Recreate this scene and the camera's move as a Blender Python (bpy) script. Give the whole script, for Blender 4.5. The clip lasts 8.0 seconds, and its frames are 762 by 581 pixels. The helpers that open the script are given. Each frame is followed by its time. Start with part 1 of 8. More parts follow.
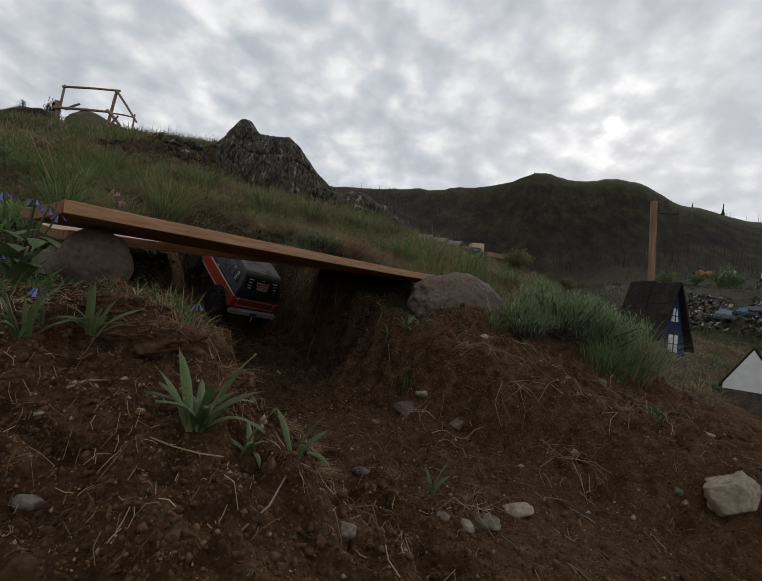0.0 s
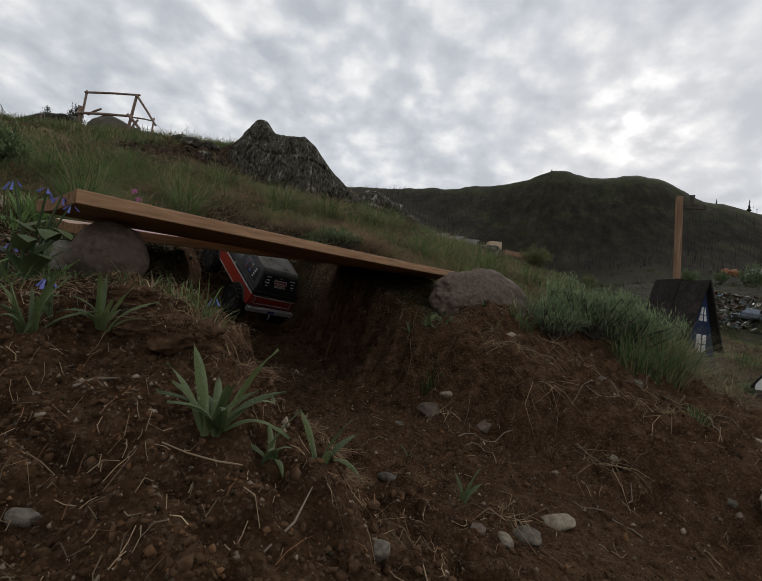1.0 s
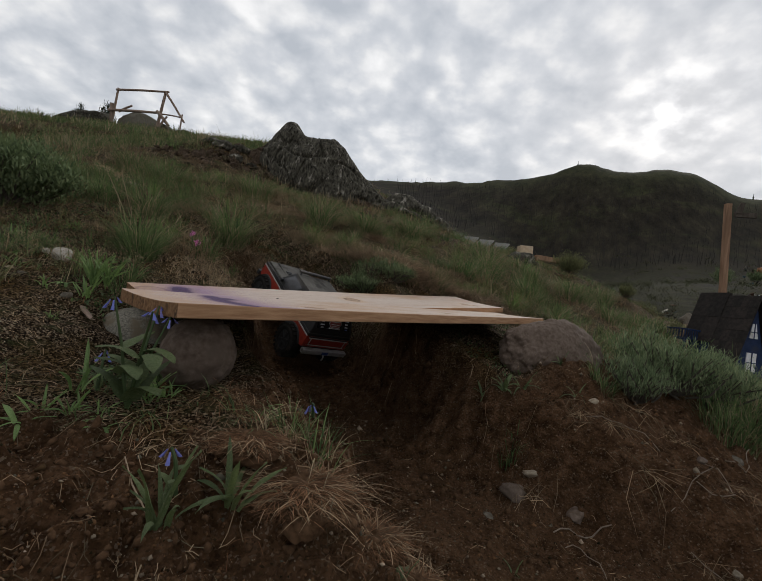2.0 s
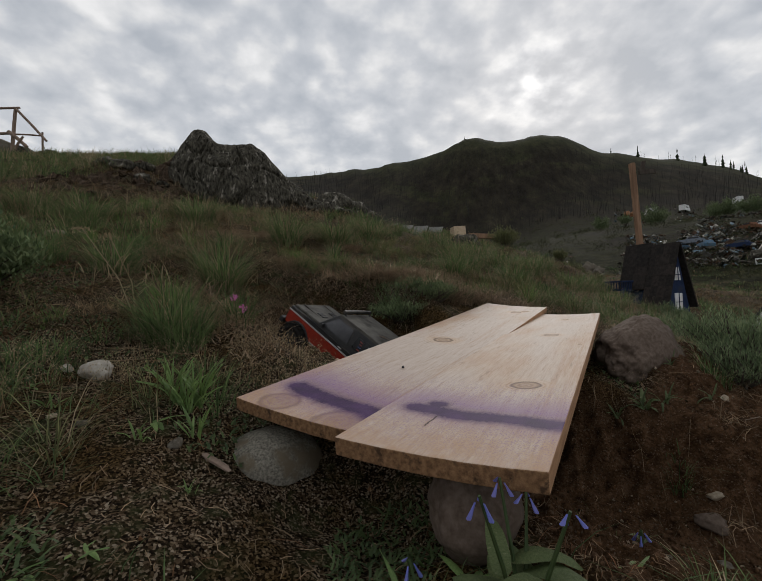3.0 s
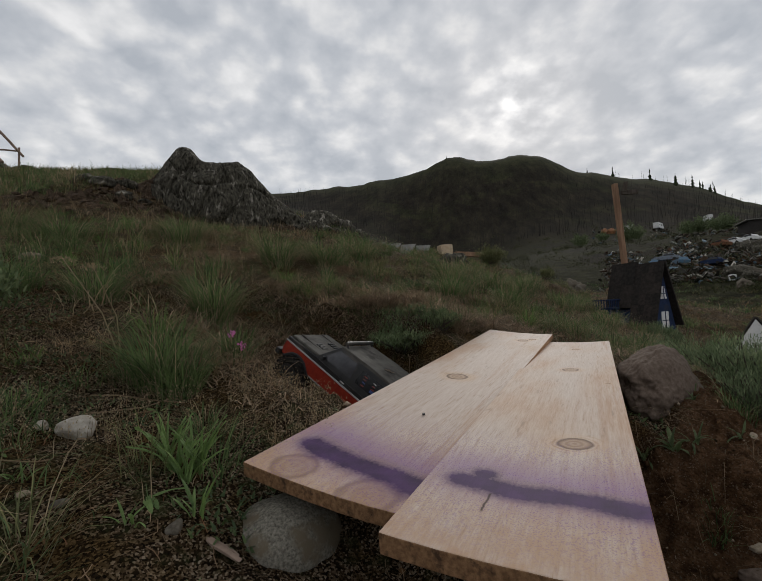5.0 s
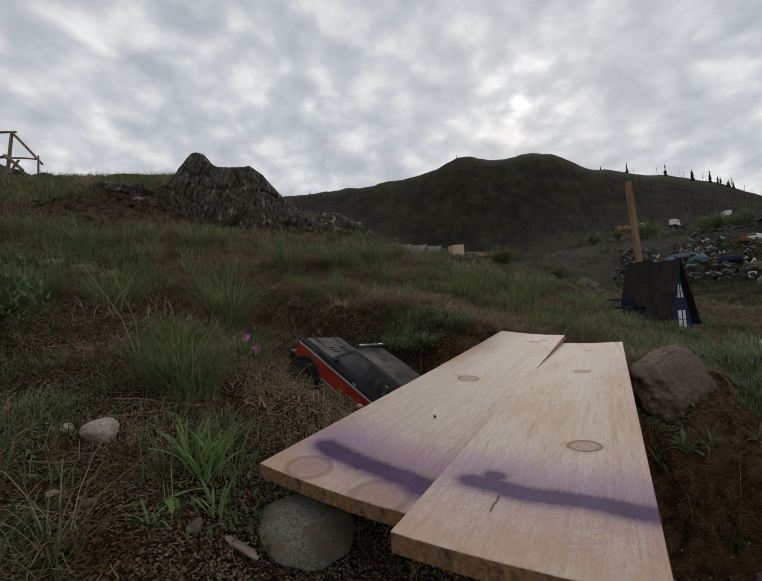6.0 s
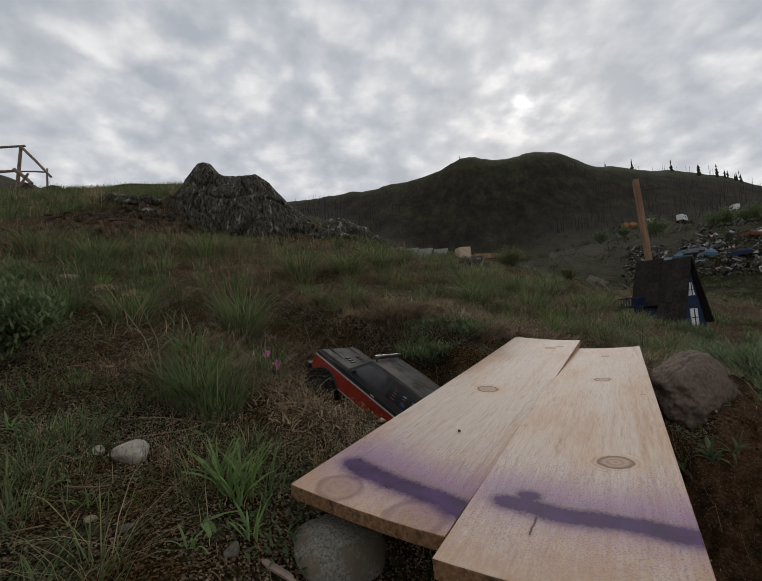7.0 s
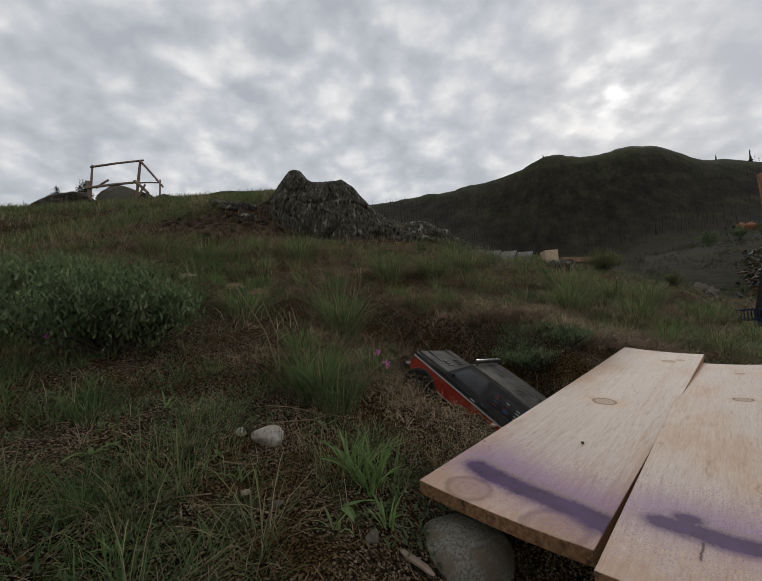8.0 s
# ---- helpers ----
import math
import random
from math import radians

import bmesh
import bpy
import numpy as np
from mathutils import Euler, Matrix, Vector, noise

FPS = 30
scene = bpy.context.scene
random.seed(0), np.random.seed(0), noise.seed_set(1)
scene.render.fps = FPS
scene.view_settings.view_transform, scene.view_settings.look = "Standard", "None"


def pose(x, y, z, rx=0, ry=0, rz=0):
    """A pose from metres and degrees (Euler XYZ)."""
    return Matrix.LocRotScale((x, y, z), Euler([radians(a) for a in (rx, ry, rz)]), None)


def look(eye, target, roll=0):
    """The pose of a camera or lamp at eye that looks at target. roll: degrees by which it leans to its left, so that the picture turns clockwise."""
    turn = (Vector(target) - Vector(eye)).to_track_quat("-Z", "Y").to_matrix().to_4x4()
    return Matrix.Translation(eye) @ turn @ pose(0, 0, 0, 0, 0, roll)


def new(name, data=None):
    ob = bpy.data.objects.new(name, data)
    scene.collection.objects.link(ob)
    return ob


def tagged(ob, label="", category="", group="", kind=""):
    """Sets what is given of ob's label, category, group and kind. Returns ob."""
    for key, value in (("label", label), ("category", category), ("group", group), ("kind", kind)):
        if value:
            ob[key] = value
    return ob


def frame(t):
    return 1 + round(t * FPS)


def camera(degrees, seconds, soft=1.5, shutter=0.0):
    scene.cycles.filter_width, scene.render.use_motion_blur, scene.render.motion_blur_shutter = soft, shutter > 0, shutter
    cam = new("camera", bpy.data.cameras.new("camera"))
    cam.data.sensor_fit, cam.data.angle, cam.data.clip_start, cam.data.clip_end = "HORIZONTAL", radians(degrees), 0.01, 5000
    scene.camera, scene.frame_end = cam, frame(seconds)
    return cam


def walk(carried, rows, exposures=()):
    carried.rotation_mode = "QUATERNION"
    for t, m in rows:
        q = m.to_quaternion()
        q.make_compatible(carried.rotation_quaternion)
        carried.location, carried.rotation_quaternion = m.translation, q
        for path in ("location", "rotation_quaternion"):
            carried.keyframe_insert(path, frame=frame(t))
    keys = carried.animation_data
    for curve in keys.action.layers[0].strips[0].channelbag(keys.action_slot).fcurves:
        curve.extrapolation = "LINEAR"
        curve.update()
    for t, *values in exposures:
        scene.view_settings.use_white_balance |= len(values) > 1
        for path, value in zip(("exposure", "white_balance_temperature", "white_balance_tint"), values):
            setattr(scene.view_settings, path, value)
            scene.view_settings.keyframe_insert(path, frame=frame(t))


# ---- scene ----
cam = camera(86.0, 8.0, soft=1.0)
walk(cam, [
    (0, pose(-0.055, -0.077, 0.390, 93.44, -7.43, -1.04)),
    (0.5, pose(-0.058, -0.055, 0.379, 93.17, -7.20, -0.06)),
    (1, pose(-0.070, -0.036, 0.381, 93.15, -7.38, 1.08)),
    (1.5, pose(-0.100, -0.020, 0.385, 93.28, -7.27, 2.37)),
    (1.8, pose(-0.160, -0.002, 0.440, 92.83, -7.85, 3.13)),
    (2, pose(-0.224, 0.010, 0.526, 91.91, -8.40, 3.78)),
    (2.2, pose(-0.309, 0.000, 0.561, 90.98, -8.10, 3.02)),
    (3.3, pose(-0.716, 0.240, 0.648, 91.26, 5.10, -10.04)),
    (3.5, pose(-0.718, 0.250, 0.653, 91.47, 5.12, -10.92)),
    (4, pose(-0.695, 0.256, 0.665, 92.62, 3.06, -10.51)),
    (4.5, pose(-0.713, 0.256, 0.672, 93.23, 2.57, -10.05)),
    (6, pose(-0.713, 0.240, 0.682, 93.69, 3.05, -7.77)),
    (6.5, pose(-0.724, 0.235, 0.688, 93.77, 3.54, -7.77)),
    (7, pose(-0.739, 0.237, 0.707, 94.13, 4.31, -6.83)),
    (7.5, pose(-0.756, 0.250, 0.708, 94.82, 3.86, -4.70)),
    (8, pose(-0.819, 0.225, 0.711, 95.06, 2.25, 3.43)),
], exposures=[(0.0, 0.14), (2.2, 0.20), (3.3, 0.0), (8.0, 0.0)])

# ---------------------------------------------------------------- world and sun: a broken overcast, the sun veiled ahead
SUN_AZ, SUN_EL = radians(29.7), radians(25.8)
world = bpy.data.worlds.new("overcast")
scene.world = world
world.use_nodes = True
W = world.node_tree.nodes
WL = world.node_tree.links
W.clear()


def wnode(kind, **inputs):
    n = W.new(kind)
    for k, v in inputs.items():
        n.inputs[int(k[1:])].default_value = v
    return n


def wmath(op, a, b=None):
    n = W.new("ShaderNodeMath")
    n.operation = op
    for i, v in enumerate((a, b)):
        if v is None:
            continue
        if isinstance(v, (int, float)):
            n.inputs[i].default_value = v
        else:
            WL.new(v, n.inputs[i])
    return n.outputs[0]


sky = W.new("ShaderNodeTexSky")
sky.sky_type, sky.sun_disc, sky.sun_elevation, sky.sun_rotation = "NISHITA", False, SUN_EL, SUN_AZ
where = W.new("ShaderNodeTexCoord")
split = W.new("ShaderNodeSeparateXYZ")
WL.new(where.outputs["Generated"], split.inputs[0])
flat = wmath("ADD", wmath("ABSOLUTE", split.outputs[2]), 0.42)
deck = W.new("ShaderNodeCombineXYZ")
WL.new(wmath("DIVIDE", split.outputs[0], flat), deck.inputs[0])
WL.new(wmath("DIVIDE", split.outputs[1], flat), deck.inputs[1])


def wnoise(size, detail, rough, warp):
    n = W.new("ShaderNodeTexNoise")
    n.inputs["Scale"].default_value, n.inputs["Detail"].default_value = size, detail
    n.inputs["Roughness"].default_value, n.inputs["Distortion"].default_value = rough, warp
    WL.new(deck.outputs[0], n.inputs["Vector"])
    return n.outputs[0]


puffs, banks = wnoise(10.5, 7, 0.50, 0.1), wnoise(3.0, 2, 0.5, 0.0)
heaps = W.new("ShaderNodeTexVoronoi")
heaps.feature = "SMOOTH_F1"
heaps.inputs["Scale"].default_value, heaps.inputs["Smoothness"].default_value = 10.0, 0.55
stir = W.new("ShaderNodeMix")
stir.data_type, stir.blend_type = "RGBA", "LINEAR_LIGHT"
stir.inputs[0].default_value = 0.10
wisp = W.new("ShaderNodeTexNoise")
wisp.inputs["Scale"].default_value, wisp.inputs["Detail"].default_value = 9.0, 4
WL.new(deck.outputs[0], wisp.inputs["Vector"])
WL.new(deck.outputs[0], stir.inputs["A"])
WL.new(wisp.outputs["Color"], stir.inputs["B"])
WL.new(stir.outputs["Result"], heaps.inputs["Vector"])
heap = wmath("SUBTRACT", 0.86, heaps.outputs["Distance"])
cover = wmath("ADD", wmath("MULTIPLY", puffs, 0.46), wmath("ADD", wmath("MULTIPLY", banks, 0.26), wmath("MULTIPLY", heap, 0.28)))
cloud = W.new("ShaderNodeValToRGB")
WL.new(cover, cloud.inputs[0])
e = cloud.color_ramp.elements
e[0].position, e[0].color = 0.34, (0.46, 0.49, 0.535, 1)
e[1].position, e[1].color = 0.66, (0.90, 0.895, 0.895, 1)
m = e.new(0.47)
m.color = (0.60, 0.62, 0.655, 1)
m = e.new(0.56)
m.color = (0.75, 0.755, 0.765, 1)
# the veiled sun brightens the clouds round it
sun_way = Vector((math.sin(SUN_AZ) * math.cos(SUN_EL), math.cos(SUN_AZ) * math.cos(SUN_EL), math.sin(SUN_EL)))
dot = W.new("ShaderNodeVectorMath")
dot.operation = "DOT_PRODUCT"
WL.new(where.outputs["Generated"], dot.inputs[0])
dot.inputs[1].default_value = sun_way
veil = wmath("POWER", wmath("MAXIMUM", dot.outputs["Value"], 0.0), 260.0)
veil = wmath("MULTIPLY", wmath("MULTIPLY", veil, 0.45), wmath("MAXIMUM", wmath("MULTIPLY", wmath("SUBTRACT", cover, 0.42), 4.0), 0.0))
glow = W.new("ShaderNodeMix")
glow.data_type, glow.blend_type = "RGBA", "ADD"
glow.inputs[0].default_value = 1.0
WL.new(cloud.outputs[0], glow.inputs["A"])
tint = W.new("ShaderNodeCombineXYZ")
for i in range(3):
    WL.new(veil, tint.inputs[i])
WL.new(tint.outputs[0], glow.inputs["B"])
low, high = W.new("ShaderNodeBackground"), W.new("ShaderNodeBackground")
WL.new(sky.outputs[0], low.inputs[0])
low.inputs[1].default_value = 0.006
WL.new(glow.outputs["Result"], high.inputs[0])
high.inputs[1].default_value = 0.90
both, out = W.new("ShaderNodeAddShader"), W.new("ShaderNodeOutputWorld")
WL.new(low.outputs[0], both.inputs[0])
WL.new(high.outputs[0], both.inputs[1])
WL.new(both.outputs[0], out.inputs[0])

sun = new("sun", bpy.data.lights.new("sun", "SUN"))
sun.data.energy, sun.data.angle, sun.data.color = 0.85, radians(14), (1.0, 0.95, 0.88)
sun.matrix_world = look(sun_way * 50, (0, 0, 0))

# ---------------------------------------------------------------- materials
def material(name, base, second=None, size=20.0, rough=0.85, metal=0.0, bump_size=0.0, bump_depth=0.3, spread=0.0, island=0.0,
             third=None, third_size=4.0, third_at=0.56, coat=0.0, stretch=(1, 1, 1), through_light=0.0, detail=5):
    """A surface of two colours mixed by fine noise and a third in larger stains, with relief; spread and island vary it piece by piece."""
    mat = bpy.data.materials.new(name)
    mat.use_nodes = True
    nodes, links = mat.node_tree.nodes, mat.node_tree.links
    bsdf = nodes["Principled BSDF"]
    bsdf.inputs["Roughness"].default_value, bsdf.inputs["Metallic"].default_value = rough, metal
    bsdf.inputs["Coat Weight"].default_value = coat
    bsdf.inputs["Specular IOR Level"].default_value = 0.12 if rough >= 0.7 else 0.4
    coord, place = nodes.new("ShaderNodeTexCoord"), nodes.new("ShaderNodeMapping")
    links.new(coord.outputs["Object"], place.inputs[0])
    place.inputs["Scale"].default_value = stretch

    def noise_of(scale, det=detail, roughness=0.6):
        n = nodes.new("ShaderNodeTexNoise")
        n.inputs["Scale"].default_value, n.inputs["Detail"].default_value, n.inputs["Roughness"].default_value = scale, det, roughness
        links.new(place.outputs[0], n.inputs["Vector"])
        return n.outputs[0]

    def ramp(value, lo, hi, a, b):
        r = nodes.new("ShaderNodeValToRGB")
        r.color_ramp.elements[0].position, r.color_ramp.elements[0].color = lo, (*a, 1)
        r.color_ramp.elements[1].position, r.color_ramp.elements[1].color = hi, (*b, 1)
        links.new(value, r.inputs[0])
        return r.outputs[0]

    def mix(f, a, b, kind="MIX"):
        m = nodes.new("ShaderNodeMix")
        m.data_type, m.blend_type = "RGBA", kind
        for s, v in ((m.inputs[0], f), (m.inputs["A"], a), (m.inputs["B"], b)):
            if isinstance(v, (int, float)):
                s.default_value = v
            elif isinstance(v, tuple):
                s.default_value = (*v, 1)
            else:
                links.new(v, s)
        return m.outputs["Result"]

    colour = ramp(noise_of(size), 0.34, 0.66, base, second or base)
    if third:
        colour = mix(ramp(noise_of(third_size), third_at, third_at + 0.1, (0, 0, 0), (1, 1, 1)), colour, third)
    if spread or island:
        info = nodes.new("ShaderNodeObjectInfo" if spread else "ShaderNodeNewGeometry")
        which = info.outputs["Random" if spread else "Random Per Island"]
        k = spread or island
        colour = mix(1.0, colour, ramp(which, 0.0, 1.0, (1 - k, 1 - k * 0.9, 1 - k), (1 + k, 1 + k * 0.8, 1 + k * 0.5)), "MULTIPLY")
    links.new(colour, bsdf.inputs["Base Color"])
    if bump_size:
        relief = nodes.new("ShaderNodeBump")
        relief.inputs["Strength"].default_value, relief.inputs["Distance"].default_value = bump_depth, 0.3 / bump_size
        links.new(noise_of(bump_size, 6), relief.inputs["Height"])
        links.new(relief.outputs[0], bsdf.inputs["Normal"])
    if through_light:
        soft, blend = nodes.new("ShaderNodeBsdfTranslucent"), nodes.new("ShaderNodeMixShader")
        links.new(colour, soft.inputs[0])
        blend.inputs[0].default_value = through_light
        links.new(bsdf.outputs[0], blend.inputs[1])
        links.new(soft.outputs[0], blend.inputs[2])
        links.new(blend.outputs[0], nodes["Material Output"].inputs[0])
    return mat


def ground_material():
    """Dug dark soil, mossy litter under the grass, and the burnt far slopes; which lies where is given by the mesh's attribute."""
    mat = bpy.data.materials.new("ground")
    mat.use_nodes = True
    nodes, links = mat.node_tree.nodes, mat.node_tree.links
    bsdf = nodes["Principled BSDF"]
    bsdf.inputs["Roughness"].default_value = 0.95
    bsdf.inputs["Specular IOR Level"].default_value = 0.04
    coord = nodes.new("ShaderNodeTexCoord")

    def noise_of(scale, det=6, rough=0.62):
        n = nodes.new("ShaderNodeTexNoise")
        n.inputs["Scale"].default_value, n.inputs["Detail"].default_value, n.inputs["Roughness"].default_value = scale, det, rough
        links.new(coord.outputs["Object"], n.inputs["Vector"])
        return n.outputs[0]

    def ramp(value, *stops):
        r = nodes.new("ShaderNodeValToRGB")
        es = r.color_ramp.elements
        es[0].position, es[0].color = stops[0][0], (*stops[0][1], 1)
        es[1].position, es[1].color = stops[-1][0], (*stops[-1][1], 1)
        for pos, col in stops[1:-1]:
            es.new(pos).color = (*col, 1)
        links.new(value, r.inputs[0])
        return r.outputs[0]

    def mix(f, a, b):
        m = nodes.new("ShaderNodeMix")
        m.data_type = "RGBA"
        for s, v in ((m.inputs[0], f), (m.inputs["A"], a), (m.inputs["B"], b)):
            links.new(v, s)
        return m.outputs["Result"]

    def kind_of(name):
        a = nodes.new("ShaderNodeAttribute")
        a.attribute_name = name
        return a.outputs["Fac"]

    def cells(scale):
        """Random grains of about that many to the metre: their shade, and how far a place lies from a grain's middle."""
        n, w = nodes.new("ShaderNodeTexVoronoi"), nodes.new("ShaderNodeVectorMath")
        w.operation = "ADD"
        wob = nodes.new("ShaderNodeTexNoise")
        wob.inputs["Scale"].default_value = scale * 0.6
        links.new(coord.outputs["Object"], wob.inputs["Vector"])
        soft = nodes.new("ShaderNodeVectorMath")
        soft.operation = "SCALE"
        soft.inputs["Scale"].default_value = 0.9 / scale
        links.new(wob.outputs["Color"], soft.inputs[0])
        links.new(coord.outputs["Object"], w.inputs[0])
        links.new(soft.outputs[0], w.inputs[1])
        links.new(w.outputs[0], n.inputs["Vector"])
        n.inputs["Scale"].default_value = scale
        sep = nodes.new("ShaderNodeSeparateColor")
        links.new(n.outputs["Color"], sep.inputs[0])
        return sep.outputs[0], n.outputs["Distance"]

    grain, grain_gap = cells(420.0)
    crumb, crumb_gap = cells(150.0)
    dirt = ramp(noise_of(38), (0.32, (0.024, 0.0120, 0.0056)), (0.52, (0.084, 0.0440, 0.0212)), (0.70, (0.150, 0.086, 0.048)))
    dirt = mix(ramp(noise_of(5.5, 3), (0.45, (0, 0, 0)), (0.62, (0.75, 0.75, 0.75))), dirt, ramp(noise_of(90), (0.3, (0.078, 0.041, 0.0205)), (0.7, (0.126, 0.072, 0.040))))
    dirt = mix(ramp(grain, (0.0, (0.55, 0.55, 0.55)), (0.35, (0, 0, 0))), dirt, ramp(crumb, (0.0, (0.015, 0.009, 0.005)), (1.0, (0.034, 0.020, 0.011))))
    dirt = mix(ramp(grain, (0.82, (0, 0, 0)), (0.97, (0.8, 0.8, 0.8))), dirt, ramp(crumb, (0.0, (0.080, 0.048, 0.027)), (1.0, (0.19, 0.140, 0.100))))
    litter = ramp(grain, (0.0, (0.005, 0.0032, 0.0018)), (0.40, (0.020, 0.0125, 0.0068)), (0.62, (0.072, 0.047, 0.026)), (0.85, (0.180, 0.130, 0.084)), (1.0, (0.34, 0.275, 0.200)))
    litter = mix(ramp(noise_of(28), (0.50, (0, 0, 0)), (0.62, (0.7, 0.7, 0.7))), litter, ramp(noise_of(160), (0.3, (0.020, 0.023, 0.009)), (0.7, (0.060, 0.066, 0.025))))
    moss = ramp(grain, (0.0, (0.006, 0.004, 0.002)), (0.45, (0.034, 0.020, 0.0075)), (1.0, (0.150, 0.096, 0.040)))
    litter = mix(ramp(noise_of(6.5, 4), (0.48, (0, 0, 0)), (0.60, (1, 1, 1))), litter, moss)
    near = mix(kind_of("soil"), litter, dirt)
    turned, lie, far_noise = nodes.new("ShaderNodeMapping"), nodes.new("ShaderNodeMapping"), nodes.new("ShaderNodeTexNoise")
    turned.inputs["Rotation"].default_value, lie.inputs["Scale"].default_value = (0, 0, radians(22)), (1.0, 0.16, 0.45)
    links.new(coord.outputs["Object"], turned.inputs[0])
    links.new(turned.outputs[0], lie.inputs[0])
    links.new(lie.outputs[0], far_noise.inputs["Vector"])
    far_noise.inputs["Scale"].default_value, far_noise.inputs["Detail"].default_value, far_noise.inputs["Roughness"].default_value = 0.16, 12, 0.78
    far = ramp(far_noise.outputs[0], (0.36, (0.0080, 0.0064, 0.0046)), (0.48, (0.0185, 0.0150, 0.0104)), (0.58, (0.0290, 0.0245, 0.0150)), (0.70, (0.052, 0.046, 0.029)))
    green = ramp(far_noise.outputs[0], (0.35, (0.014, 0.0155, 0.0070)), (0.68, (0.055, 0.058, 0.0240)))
    far = mix(ramp(noise_of(0.045, 4), (0.52, (0, 0, 0)), (0.64, (0.6, 0.6, 0.6))), far, green)
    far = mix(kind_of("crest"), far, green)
    meadow = ramp(noise_of(0.9, 10, 0.75), (0.36, (0.007, 0.006, 0.003)), (0.48, (0.017, 0.017, 0.0065)), (0.58, (0.030, 0.030, 0.012)), (0.70, (0.056, 0.046, 0.025)))
    stony = ramp(noise_of(1.1, 12, 0.8), (0.38, (0.006, 0.005, 0.0035)), (0.52, (0.017, 0.0135, 0.0095)), (0.66, (0.060, 0.050, 0.038)))
    meadow = mix(ramp(noise_of(0.16, 5), (0.49, (0, 0, 0)), (0.58, (0.85, 0.85, 0.85))), meadow, stony)
    far = mix(kind_of("meadow"), far, meadow)
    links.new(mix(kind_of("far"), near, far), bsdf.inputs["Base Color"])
    relief = nodes.new("ShaderNodeBump")
    relief.inputs["Strength"].default_value, relief.inputs["Distance"].default_value = 1.0, 0.010
    pile = nodes.new("ShaderNodeMath")
    pile.operation = "MULTIPLY_ADD"
    pile.inputs[1].default_value = -0.55
    links.new(crumb_gap, pile.inputs[0])
    links.new(noise_of(130, 8, 0.7), pile.inputs[2])
    links.new(pile.outputs[0], relief.inputs["Height"])
    links.new(relief.outputs[0], bsdf.inputs["Normal"])
    return mat


